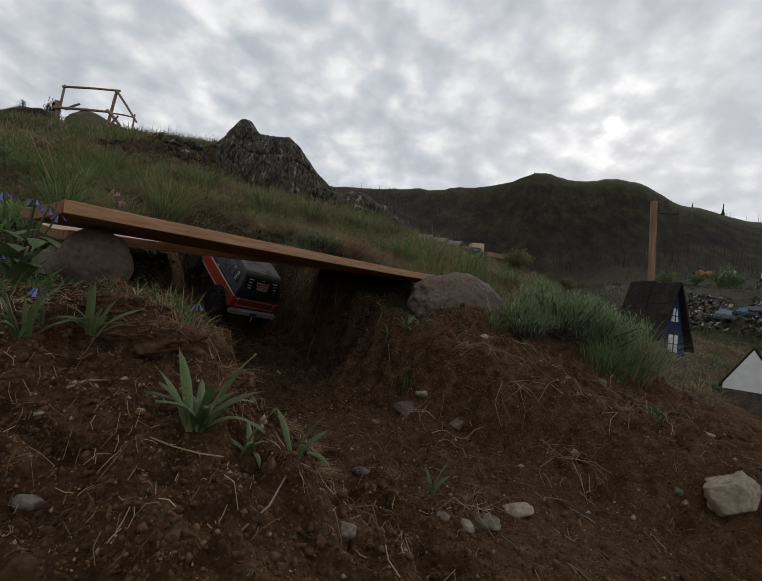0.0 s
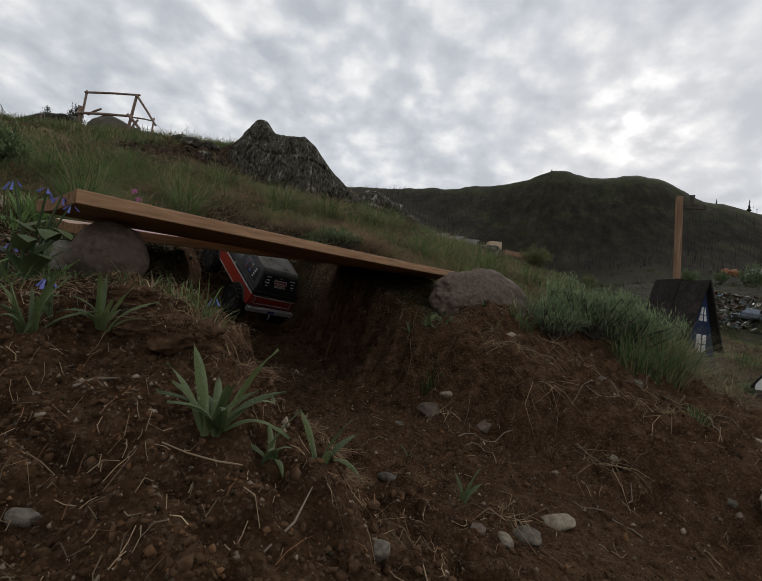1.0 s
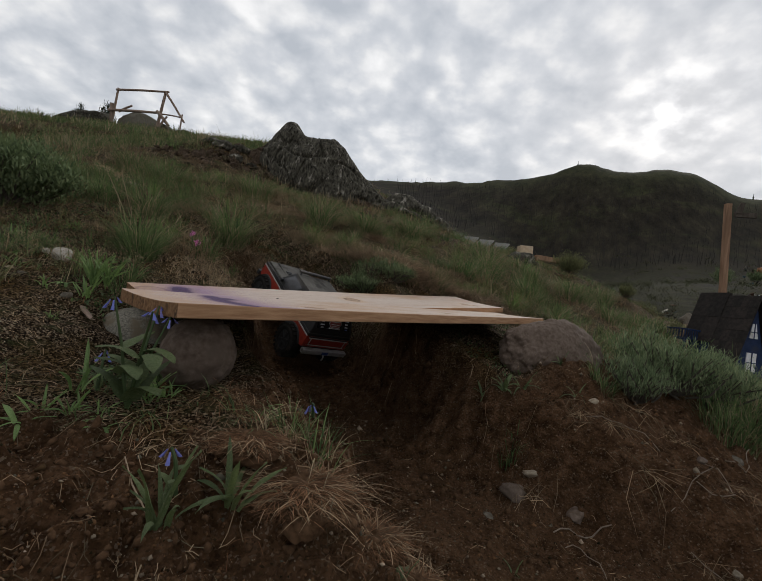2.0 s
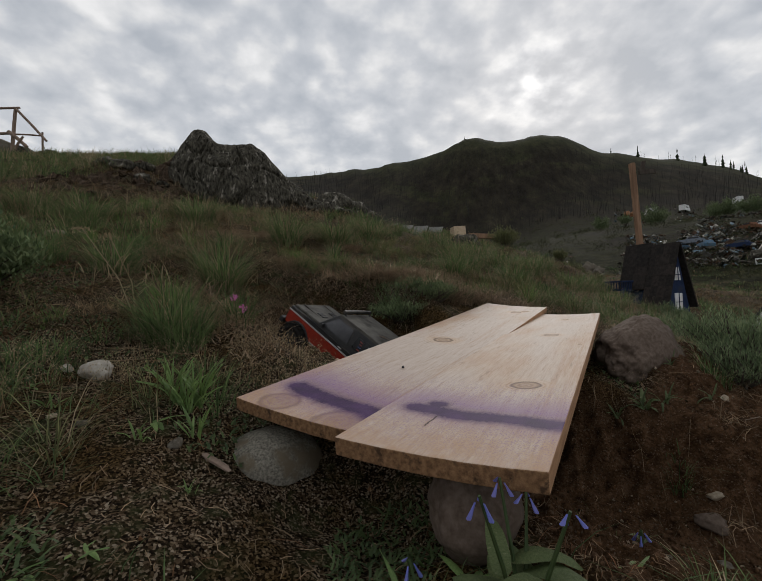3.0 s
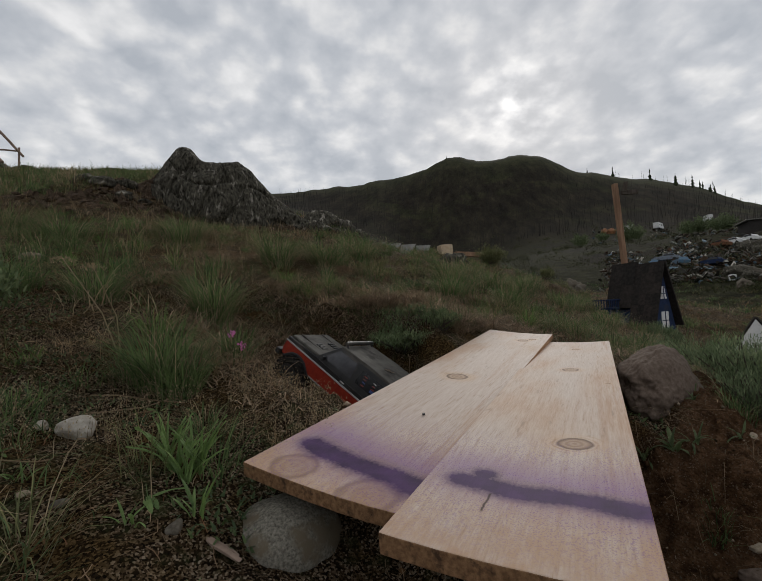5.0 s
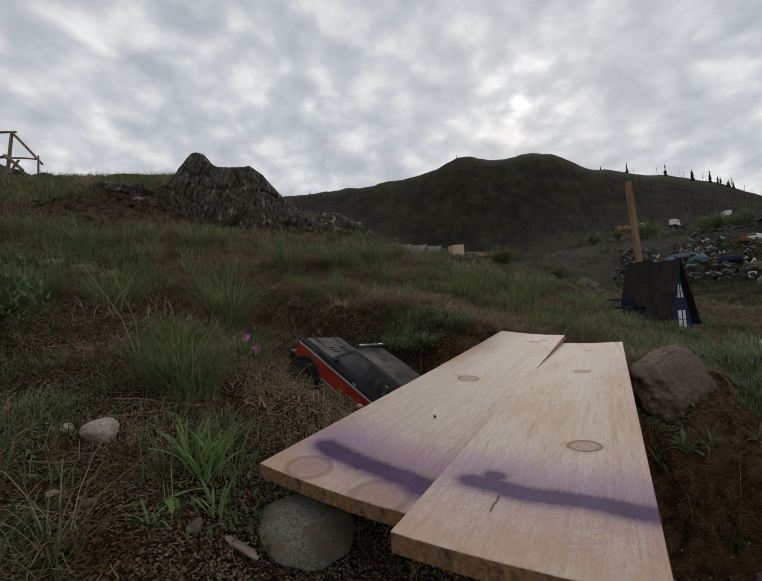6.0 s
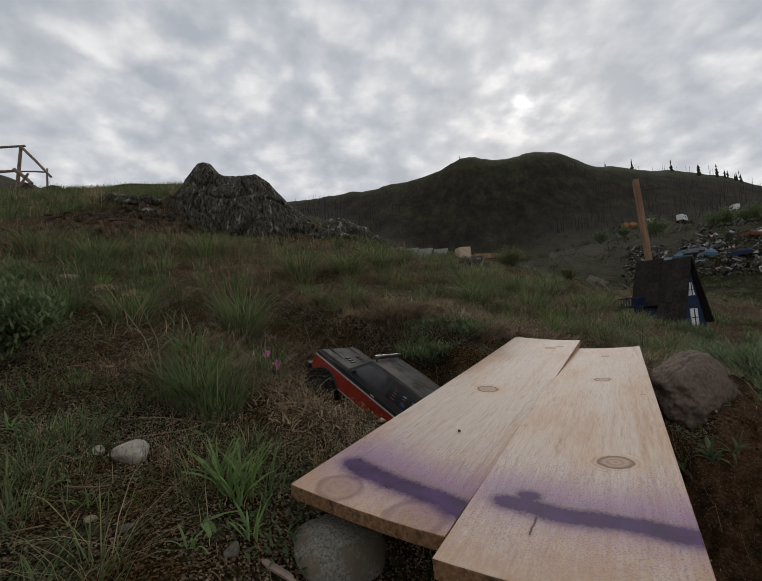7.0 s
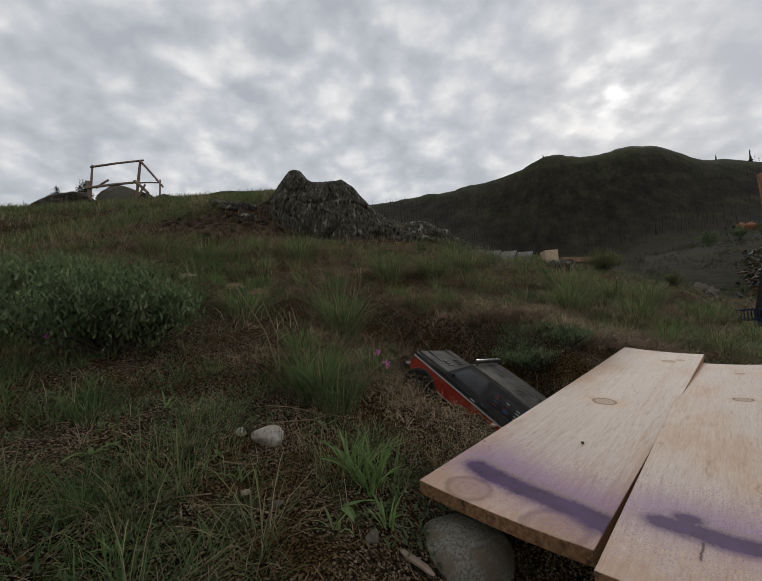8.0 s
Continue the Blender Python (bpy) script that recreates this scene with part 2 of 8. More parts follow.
def board_material(name, spots, stroke, seed, blob=None, split_at=None):
    """Sawn pine: grain along x, oval knots at the given spots, and a band of purple spray paint across, from one point to the other."""
    mat = bpy.data.materials.new(name)
    mat.use_nodes = True
    nodes, links = mat.node_tree.nodes, mat.node_tree.links
    bsdf = nodes["Principled BSDF"]
    bsdf.inputs["Roughness"].default_value = 0.62
    bsdf.inputs["Specular IOR Level"].default_value = 0.12
    bsdf.inputs["Sheen Weight"].default_value, bsdf.inputs["Sheen Roughness"].default_value = 0.04, 0.3
    coord = nodes.new("ShaderNodeTexCoord")
    split = nodes.new("ShaderNodeSeparateXYZ")
    links.new(coord.outputs["Object"], split.inputs[0])

    def calc(op, a, b=None, c=None):
        n = nodes.new("ShaderNodeMath")
        n.operation = op
        for i, v in enumerate((a, b, c)):
            if v is None:
                continue
            if isinstance(v, (int, float)):
                n.inputs[i].default_value = v
            else:
                links.new(v, n.inputs[i])
        return n.outputs[0]

    def noise_of(scale, stretch, det=4, rough=0.55, warp=0.0):
        mp, n = nodes.new("ShaderNodeMapping"), nodes.new("ShaderNodeTexNoise")
        mp.inputs["Scale"].default_value, mp.inputs["Location"].default_value = stretch, (seed, seed * 2.7, seed * 0.3)
        links.new(coord.outputs["Object"], mp.inputs[0])
        links.new(mp.outputs[0], n.inputs["Vector"])
        n.inputs["Scale"].default_value, n.inputs["Detail"].default_value, n.inputs["Roughness"].default_value, n.inputs["Distortion"].default_value = scale, det, rough, warp
        return n.outputs[0]

    def ramp(v, *stops):
        r = nodes.new("ShaderNodeValToRGB")
        es = r.color_ramp.elements
        es[0].position, es[0].color = stops[0][0], (*stops[0][1], 1)
        es[1].position, es[1].color = stops[-1][0], (*stops[-1][1], 1)
        for pos, col in stops[1:-1]:
            es.new(pos).color = (*col, 1)
        links.new(v, r.inputs[0])
        return r.outputs[0]

    def mix(f, a, b):
        m = nodes.new("ShaderNodeMix")
        m.data_type = "RGBA"
        for s, v in ((m.inputs[0], f), (m.inputs["A"], a), (m.inputs["B"], b)):
            if isinstance(v, tuple):
                s.default_value = (*v, 1)
            else:
                links.new(v, s)
        return m.outputs["Result"]

    def band(v, lo, hi):
        return calc("MINIMUM", calc("MAXIMUM", calc("DIVIDE", calc("SUBTRACT", v, lo), hi - lo), 0.0), 1.0)

    x, y = split.outputs[0], split.outputs[1]
    # grain bends round the knots
    bend = None
    for kx, ky, ka in spots:
        dx, dy = calc("SUBTRACT", x, kx), calc("SUBTRACT", y, ky)
        d2 = calc("ADD", calc("MULTIPLY", calc("MULTIPLY", dx, dx), 0.35), calc("MULTIPLY", dy, dy))
        push = calc("MULTIPLY", calc("DIVIDE", dy, calc("ADD", d2, ka * ka)), ka * ka * 0.55)
        bend = push if bend is None else calc("ADD", bend, push)
    across = calc("SUBTRACT", y, bend) if bend is not None else y
    wob = noise_of(3.0, (0.7, 6, 6), 3)
    rings = calc("SINE", calc("ADD", calc("MULTIPLY", across, 300.0), calc("MULTIPLY", wob, 34.0)))
    fine = noise_of(34.0, (0.9, 12, 12), 6, 0.72)
    late = calc("MULTIPLY", calc("POWER", calc("MULTIPLY_ADD", rings, 0.5, 0.5), 6.0), band(noise_of(5.0, (0.5, 5, 5), 3), 0.38, 0.60))
    grain = calc("SUBTRACT", calc("ADD", calc("MULTIPLY", rings, 0.06), fine), calc("MULTIPLY", late, 0.16))
    colour = ramp(grain, (0.20, (0.31, 0.20, 0.125)), (0.40, (0.475, 0.375, 0.305)), (0.58, (0.54, 0.447, 0.380)), (0.78, (0.59, 0.51, 0.45)))
    colour = mix(ramp(noise_of(2.2, (1, 3, 3), 3), (0.46, (0, 0, 0)), (0.64, (0.75, 0.75, 0.75))), colour, ramp(fine, (0.3, (0.37, 0.21, 0.115)), (0.7, (0.50, 0.335, 0.215))))
    edge_side = band(y, 0.085, 0.0)
    colour = mix(calc("MULTIPLY", edge_side, calc("MULTIPLY", band(noise_of(14.0, (0.12, 4, 4), 4, 0.6), 0.5, 0.64), 0.7)), colour, (0.36, 0.19, 0.095))
    # short grey scuffs and dirt
    colour = mix(ramp(noise_of(26.0, (0.5, 3, 3), 4, 0.6), (0.64, (0, 0, 0)), (0.71, (0.55, 0.55, 0.55))), colour, (0.25, 0.175, 0.125))
    # mud trodden into the near end
    colour = mix(calc("MULTIPLY", band(x, 0.24, 0.0), band(noise_of(16.0, (1, 1.5, 1), 6, 0.7), 0.28, 0.62)), colour, (0.43, 0.275, 0.170))
    for kx, ky, ka in spots:
        dx, dy = calc("SUBTRACT", x, kx), calc("SUBTRACT", y, ky)
        d = calc("SQRT", calc("ADD", calc("MULTIPLY", calc("MULTIPLY", dx, dx), 1.0), calc("MULTIPLY", dy, dy)))
        d = calc("ADD", calc("DIVIDE", d, ka), calc("MULTIPLY", calc("SUBTRACT", noise_of(70.0, (1, 1, 1), 3), 0.5), 0.35))
        ring = calc("MULTIPLY_ADD", calc("SINE", calc("MULTIPLY", d, 17.0)), 0.20 if ka < 0.024 else 0.07, 0.68 if ka < 0.024 else 0.46)
        inside = calc("MULTIPLY", calc("SUBTRACT", 1.0, band(d, 0.92, 1.08)), ring)
        edge = calc("MULTIPLY", calc("SUBTRACT", 1.0, band(calc("ABSOLUTE", calc("SUBTRACT", d, 1.0)), 0.03, 0.20)), 0.92 if ka < 0.024 else 0.42)
        halo = calc("MULTIPLY", calc("SUBTRACT", 1.0, band(d, 1.3, 2.3)), 0.40 if ka < 0.024 else 0.15)
        colour = mix(halo, colour, (0.55, 0.37, 0.22))
        wave = calc("POWER", calc("MULTIPLY_ADD", calc("SINE", calc("MULTIPLY", d, 15.0)), 0.5, 0.5), 3.0)
        rim = calc("MULTIPLY", calc("MULTIPLY", wave, calc("SUBTRACT", 1.0, band(d, 1.2, 2.1))), calc("MULTIPLY", band(noise_of(40.0, (1, 1, 1), 3), 0.40, 0.58), 0.75 if ka < 0.024 else 0.20))
        colour = mix(rim, colour, (0.30, 0.16, 0.075))
        colour = mix(inside, colour, (0.27, 0.165, 0.095))
        colour = mix(edge, colour, (0.13, 0.075, 0.042))
    (ax, ay), (bx, by), half = stroke
    ln = math.hypot(bx - ax, by - ay)
    ux, uy = (bx - ax) / ln, (by - ay) / ln
    px_, py_ = calc("SUBTRACT", x, ax), calc("SUBTRACT", y, ay)
    along = calc("ADD", calc("MULTIPLY", px_, ux), calc("MULTIPLY", py_, uy))
    over = calc("SUBTRACT", along, calc("MINIMUM", calc("MAXIMUM", along, 0.0), ln))
    off = calc("ADD", calc("MULTIPLY", px_, -uy), calc("MULTIPLY", py_, ux))
    off = calc("ADD", off, calc("MULTIPLY", calc("SUBTRACT", noise_of(11.0, (1, 1, 1), 3), 0.5), 0.034))
    dist = calc("DIVIDE", calc("SQRT", calc("ADD", calc("MULTIPLY", off, off), calc("MULTIPLY", over, over))), half)
    if blob:
        rx, ry = calc("SUBTRACT", x, blob[0]), calc("SUBTRACT", y, blob[1])
        drop = calc("DIVIDE", calc("SQRT", calc("ADD", calc("MULTIPLY", rx, rx), calc("MULTIPLY", ry, ry))), blob[2])
        dist = calc("MINIMUM", dist, drop)
    dist = calc("ADD", dist, calc("MULTIPLY", calc("SUBTRACT", noise_of(260.0, (1, 1, 1), 2, 0.5), 0.5), 0.5))
    core = calc("SUBTRACT", 1.0, band(dist, 0.50, 1.45))
    lee = calc("DIVIDE", calc("SQRT", calc("ADD", calc("POWER", calc("ADD", off, half * 1.0), 2.0), calc("MULTIPLY", over, over))), half)
    speck = calc("MULTIPLY", calc("SUBTRACT", 1.0, band(lee, 0.6, 7.0)), band(noise_of(520.0, (1, 1, 1), 2, 0.6), 0.50, 0.62))
    haze = calc("MULTIPLY", calc("SUBTRACT", 1.0, band(lee, 0.5, 3.4)), 0.55)
    top = band(split.outputs[2], -0.012, -0.008)
    paint = calc("MULTIPLY", calc("MAXIMUM", calc("MULTIPLY", core, 0.96), calc("MAXIMUM", calc("MULTIPLY", speck, 0.8), haze)), top)
    colour = mix(paint, colour, mix(core, (0.165, 0.070, 0.245), ramp(noise_of(30.0, (1, 1, 1), 3), (0.35, (0.030, 0.011, 0.056)), (0.65, (0.060, 0.022, 0.102)))))
    if split_at:
        sx, sy, sl = split_at
        crack = calc("MULTIPLY", calc("SUBTRACT", 1.0, band(calc("ABSOLUTE", calc("SUBTRACT", y, calc("ADD", sy, calc("MULTIPLY", calc("SUBTRACT", noise_of(60.0, (1, 0.1, 0.1), 2), 0.5), 0.008)))), 0.0005, 0.0016)),
                     calc("SUBTRACT", 1.0, band(calc("ABSOLUTE", calc("SUBTRACT", x, sx)), sl * 0.8, sl)))
        colour = mix(calc("MULTIPLY", crack, 0.85), colour, (0.03, 0.018, 0.012))
    links.new(colour, bsdf.inputs["Base Color"])
    relief = nodes.new("ShaderNodeBump")
    relief.inputs["Strength"].default_value, relief.inputs["Distance"].default_value = 0.35, 0.0014
    links.new(grain, relief.inputs["Height"])
    links.new(relief.outputs[0], bsdf.inputs["Normal"])
    return mat


GROUND = ground_material()
STONE = material("grey_stone", (0.068, 0.056, 0.043), (0.170, 0.150, 0.122), 120, 0.9, bump_size=110, bump_depth=0.6, third=(0.085, 0.066, 0.048), third_size=14, third_at=0.54, spread=0.18, detail=8)
PALE = material("pale_stone", (0.19, 0.150, 0.108), (0.34, 0.29, 0.225), 110, 0.92, bump_size=80, bump_depth=0.5, third=(0.16, 0.115, 0.078), third_size=16, third_at=0.56, spread=0.2, detail=8)
BOULDER = material("brown_stone", (0.085, 0.060, 0.045), (0.155, 0.118, 0.094), 110, 0.92, bump_size=220, bump_depth=0.25, third=(0.10, 0.075, 0.058), third_size=8, spread=0.08, detail=8)
CRAG = material("lichen_rock", (0.009, 0.0080, 0.0058), (0.110, 0.100, 0.076), 34, 0.95, bump_size=55, bump_depth=1.0, third=(0.27, 0.245, 0.205), third_size=16, third_at=0.57, stretch=(1.0, 1.0, 0.45), detail=14)
SCREE = material("brown_scree", (0.016, 0.0105, 0.0068), (0.115, 0.080, 0.053), 60, 0.95, bump_size=70, bump_depth=1.0, third=(0.050, 0.046, 0.020), third_size=5, third_at=0.54, detail=10)
RIVER = material("river_stone", (0.080, 0.072, 0.056), (0.235, 0.215, 0.175), 300, 0.9, bump_size=420, bump_depth=0.25, third=(0.130, 0.105, 0.072), third_size=22, third_at=0.50, detail=6)
QUARTZ = material("white_stone", (0.30, 0.265, 0.215), (0.48, 0.44, 0.375), 90, 0.9, bump_size=110, bump_depth=0.4, third=(0.22, 0.18, 0.14), third_size=20, third_at=0.6)
GRAVEL = material("gravel", (0.12, 0.094, 0.072), (0.26, 0.215, 0.175), 90, 0.95, island=0.6)
CLOD = material("clods", (0.050, 0.027, 0.0140), (0.120, 0.069, 0.039), 90, 0.97, island=0.8)
EARTH = material("earth", (0.042, 0.022, 0.0105), (0.112, 0.063, 0.033), 120, 0.97, bump_size=120, bump_depth=1.0, detail=8)
ROOTS = material("dead_roots", (0.090, 0.045, 0.024), (0.19, 0.105, 0.060), 12, 0.95, island=0.5)
GRASS = material("grass", (0.072, 0.120, 0.050), (0.130, 0.182, 0.082), 6, 0.75, island=0.65, through_light=0.42)
FRESH_GRASS = material("fresh_grass", (0.095, 0.165, 0.050), (0.170, 0.245, 0.090), 6, 0.7, island=0.5, through_light=0.42)
SEDGE = material("dark_grass", (0.060, 0.108, 0.044), (0.105, 0.155, 0.070), 6, 0.75, island=0.5, through_light=0.3)
OLIVE = material("yellowing_grass", (0.112, 0.128, 0.058), (0.18, 0.182, 0.092), 6, 0.75, island=0.5, through_light=0.3)
THATCH = material("dead_thatch", (0.115, 0.078, 0.049), (0.27, 0.20, 0.130), 6, 0.85, island=0.5, through_light=0.3)
DRY = material("dry_grass", (0.23, 0.18, 0.115), (0.36, 0.295, 0.205), 6, 0.8, island=0.4, through_light=0.35)
LITTER = material("straw_litter", (0.125, 0.083, 0.053), (0.30, 0.225, 0.155), 9, 0.9, island=0.5)
BRUSH = material("dead_brush", (0.185, 0.128, 0.092), (0.42, 0.325, 0.245), 9, 0.9, island=0.5, through_light=0.25)
SAGE = material("sage_leaf", (0.115, 0.160, 0.088), (0.215, 0.265, 0.160), 8, 0.8, island=0.5, through_light=0.38)
LEAF = material("broad_leaf", (0.070, 0.100, 0.036), (0.125, 0.160, 0.066), 45, 0.65, bump_size=90, bump_depth=0.5, spread=0.3, through_light=0.25, third=(0.19, 0.205, 0.115), third_size=20, third_at=0.6)
SPROUT = material("young_leaf", (0.115, 0.195, 0.055), (0.195, 0.285, 0.100), 30, 0.6, spread=0.25, through_light=0.35)
BUSH = material("bush_leaf", (0.095, 0.135, 0.065), (0.175, 0.215, 0.118), 8, 0.8, island=0.4, through_light=0.3)
HERB = material("herb_leaf", (0.050, 0.085, 0.028), (0.080, 0.115, 0.040), 30, 0.6, island=0.35, through_light=0.3)
BLUE = material("blue_petal", (0.13, 0.17, 0.52), (0.26, 0.24, 0.62), 40, 0.6, island=0.2, through_light=0.3)
PINK = material("pink_petal", (0.45, 0.10, 0.30), (0.60, 0.22, 0.45), 40, 0.6, island=0.2, through_light=0.3)
TWIG = material("twig", (0.14, 0.105, 0.078), (0.25, 0.20, 0.155), 40, 0.9, bump_size=120, bump_depth=0.4)
BARK = material("bark", (0.055, 0.043, 0.034), (0.10, 0.085, 0.07), 30, 0.95, bump_size=40, bump_depth=0.6, stretch=(1, 1, 0.3))
LUMBER = material("weathered_lumber", (0.20, 0.115, 0.070), (0.33, 0.205, 0.13), 14, 0.8, bump_size=60, bump_depth=0.3, third=(0.20, 0.12, 0.075), third_size=3, stretch=(3, 3, 0.25))
PEELED = material("peeled_log", (0.17, 0.12, 0.092), (0.32, 0.235, 0.18), 10, 0.85, bump_size=40, bump_depth=0.3, stretch=(3, 3, 0.3))
END_GRAIN = material("stained_end_grain", (0.125, 0.066, 0.032), (0.30, 0.170, 0.088), 170, 0.9, bump_size=260, bump_depth=0.6, third=(0.070, 0.040, 0.023), third_size=60, third_at=0.54, detail=10)
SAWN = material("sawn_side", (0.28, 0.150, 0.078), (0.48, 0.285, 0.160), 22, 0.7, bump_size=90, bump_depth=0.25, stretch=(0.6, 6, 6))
END = material("sawn_end", (0.46, 0.34, 0.22), (0.58, 0.46, 0.32), 25, 0.7, bump_size=90, bump_depth=0.25)
RED = material("red_paint", (0.25, 0.022, 0.012), (0.33, 0.036, 0.018), 60, 0.42, third=(0.20, 0.065, 0.04), third_size=13, third_at=0.60, bump_size=140, bump_depth=0.06)
BLACK = material("dusty_black_paint", (0.016, 0.016, 0.017), (0.030, 0.028, 0.026), 40, 0.5, third=(0.070, 0.060, 0.050), third_size=9, third_at=0.52, bump_size=140, bump_depth=0.06)
DUST = material("dusty_roof", (0.075, 0.069, 0.060), (0.12, 0.112, 0.098), 35, 0.75, third=(0.045, 0.04, 0.036), third_size=11, bump_size=160, bump_depth=0.1)
GLASS = material("smoked_glass", (0.012, 0.013, 0.015), (0.020, 0.020, 0.021), 30, 0.25, coat=0.3, third=(0.05, 0.046, 0.04), third_size=10, third_at=0.58)
SCREEN = material("clear_window", (0.045, 0.044, 0.048), (0.075, 0.072, 0.076), 30, 0.2, coat=0.4)
CHROME = material("dull_chrome", (0.34, 0.33, 0.32), (0.46, 0.45, 0.44), 40, 0.42, metal=0.55, third=(0.16, 0.14, 0.12), third_size=14)
TRIM = material("silver_trim", (0.42, 0.40, 0.38), (0.50, 0.48, 0.46), 40, 0.4, metal=0.2)
RUBBER = material("rubber", (0.014, 0.013, 0.012), (0.028, 0.025, 0.022), 60, 0.85, third=(0.06, 0.048, 0.038), third_size=16, third_at=0.58, bump_size=90, bump_depth=0.3)
PLASTIC = material("black_plastic", (0.014, 0.014, 0.015), (0.028, 0.027, 0.026), 60, 0.55, bump_size=120, bump_depth=0.1)
DECAL_W = material("white_decal", (0.36, 0.36, 0.36), (0.46, 0.46, 0.45), 60, 0.5)
DECAL_R = material("red_decal", (0.17, 0.030, 0.024), (0.22, 0.04, 0.032), 60, 0.6, third=(0.10, 0.07, 0.055), third_size=160, third_at=0.52)
DECAL_B = material("blue_decal", (0.025, 0.045, 0.14), (0.035, 0.065, 0.20), 60, 0.5)
DECAL_G = material("green_decal", (0.09, 0.17, 0.06), (0.14, 0.22, 0.08), 60, 0.5)
SHINGLE = material("dark_shingle", (0.020, 0.017, 0.016), (0.038, 0.032, 0.029), 30, 0.9, bump_size=70, bump_depth=0.4, spread=0.25)
NAVY = material("navy_paint", (0.012, 0.022, 0.055), (0.020, 0.034, 0.080), 18, 0.7, third=(0.028, 0.034, 0.055), third_size=6, bump_size=60, bump_depth=0.15)
WHITE = material("white_paint", (0.60, 0.60, 0.58), (0.72, 0.71, 0.69), 20, 0.6, third=(0.42, 0.40, 0.36), third_size=5, bump_size=60, bump_depth=0.1)
SHEET = material("grey_sheet", (0.095, 0.092, 0.078), (0.175, 0.168, 0.145), 10, 0.55, metal=0.2, third=(0.20, 0.17, 0.13), third_size=3)
TEAL = material("faded_blue_paint", (0.040, 0.10, 0.16), (0.065, 0.14, 0.21), 12, 0.5, third=(0.12, 0.09, 0.07), third_size=4)
STEELBLUE = material("grey_blue_paint", (0.10, 0.125, 0.16), (0.15, 0.175, 0.21), 12, 0.5, third=(0.10, 0.075, 0.06), third_size=4)
RUST = material("rust", (0.11, 0.052, 0.030), (0.20, 0.09, 0.05), 14, 0.9, bump_size=40, bump_depth=0.4)
ORANGE = material("orange_paint", (0.20, 0.085, 0.032), (0.28, 0.12, 0.045), 12, 0.6, third=(0.3, 0.12, 0.05), third_size=5)
PALE_SCRAP = material("pale_scrap", (0.16, 0.155, 0.145), (0.34, 0.33, 0.31), 5, 0.6, island=0.6)
BLUE_SCRAP = material("blue_scrap", (0.045, 0.085, 0.13), (0.10, 0.17, 0.23), 5, 0.5, island=0.5)
RUST_SCRAP = material("rusty_scrap", (0.036, 0.022, 0.015), (0.085, 0.050, 0.034), 5, 0.85, island=0.5)
SCRAP = material("scrap", (0.022, 0.020, 0.018), (0.085, 0.080, 0.076), 5, 0.7, island=0.7)
SNAG = material("burnt_wood", (0.022, 0.020, 0.018), (0.05, 0.046, 0.042), 8, 0.95)
SCRUB = material("far_scrub", (0.040, 0.048, 0.022), (0.075, 0.080, 0.038), 2, 0.9, island=0.5)
NEEDLE = material("conifer", (0.020, 0.030, 0.016), (0.036, 0.048, 0.024), 8, 0.9, island=0.35)

# ---------------------------------------------------------------- the lie of the land
def lattice(ix, iy, seed):
    a = (ix.astype(np.int64) * 374761393 + iy.astype(np.int64) * 668265263 + seed * 974711) & 0xFFFFFFFF
    a = ((a ^ (a >> 13)) * 1274126177) & 0xFFFFFFFF
    return ((a ^ (a >> 16)) & 0xFFFF) / 65535.0


def value_noise(x, y, size, seed=0):
    """Smooth noise from -1 to 1 with lumps of that size."""
    x, y = np.asarray(x, float) / size, np.asarray(y, float) / size
    ix, iy = np.floor(x), np.floor(y)
    fx, fy = x - ix, y - iy
    fx, fy = fx * fx * (3 - 2 * fx), fy * fy * (3 - 2 * fy)
    a, b = lattice(ix, iy, seed), lattice(ix + 1, iy, seed)
    c, d = lattice(ix, iy + 1, seed), lattice(ix + 1, iy + 1, seed)
    return 2 * ((a * (1 - fx) + b * fx) * (1 - fy) + (c * (1 - fx) + d * fx) * fy) - 1


def step(a, b, v):
    v = np.clip((v - a) / (b - a), 0, 1)
    return v * v * (3 - 2 * v)


def bump(x, y, cx, cy, s):
    return np.exp(-((x - cx) ** 2 + (y - cy) ** 2) / (s * s))


# the dug track: place, floor height, half width of its floor
TRACK = [(0.75, 0.15, 0.02, 0.30), (0.35, 0.38, 0.09, 0.24), (0.15, 0.58, 0.135, 0.20), (-0.09, 0.79, 0.165, 0.175), (-0.31, 1.01, 0.18, 0.17),
         (-0.46, 1.24, 0.22, 0.15), (-0.58, 1.44, 0.27, 0.17), (-0.68, 1.55, 0.35, 0.20), (-0.78, 1.65, 0.45, 0.19), (-0.90, 1.78, 0.60, 0.16), (-1.02, 1.90, 0.72, 0.16)]


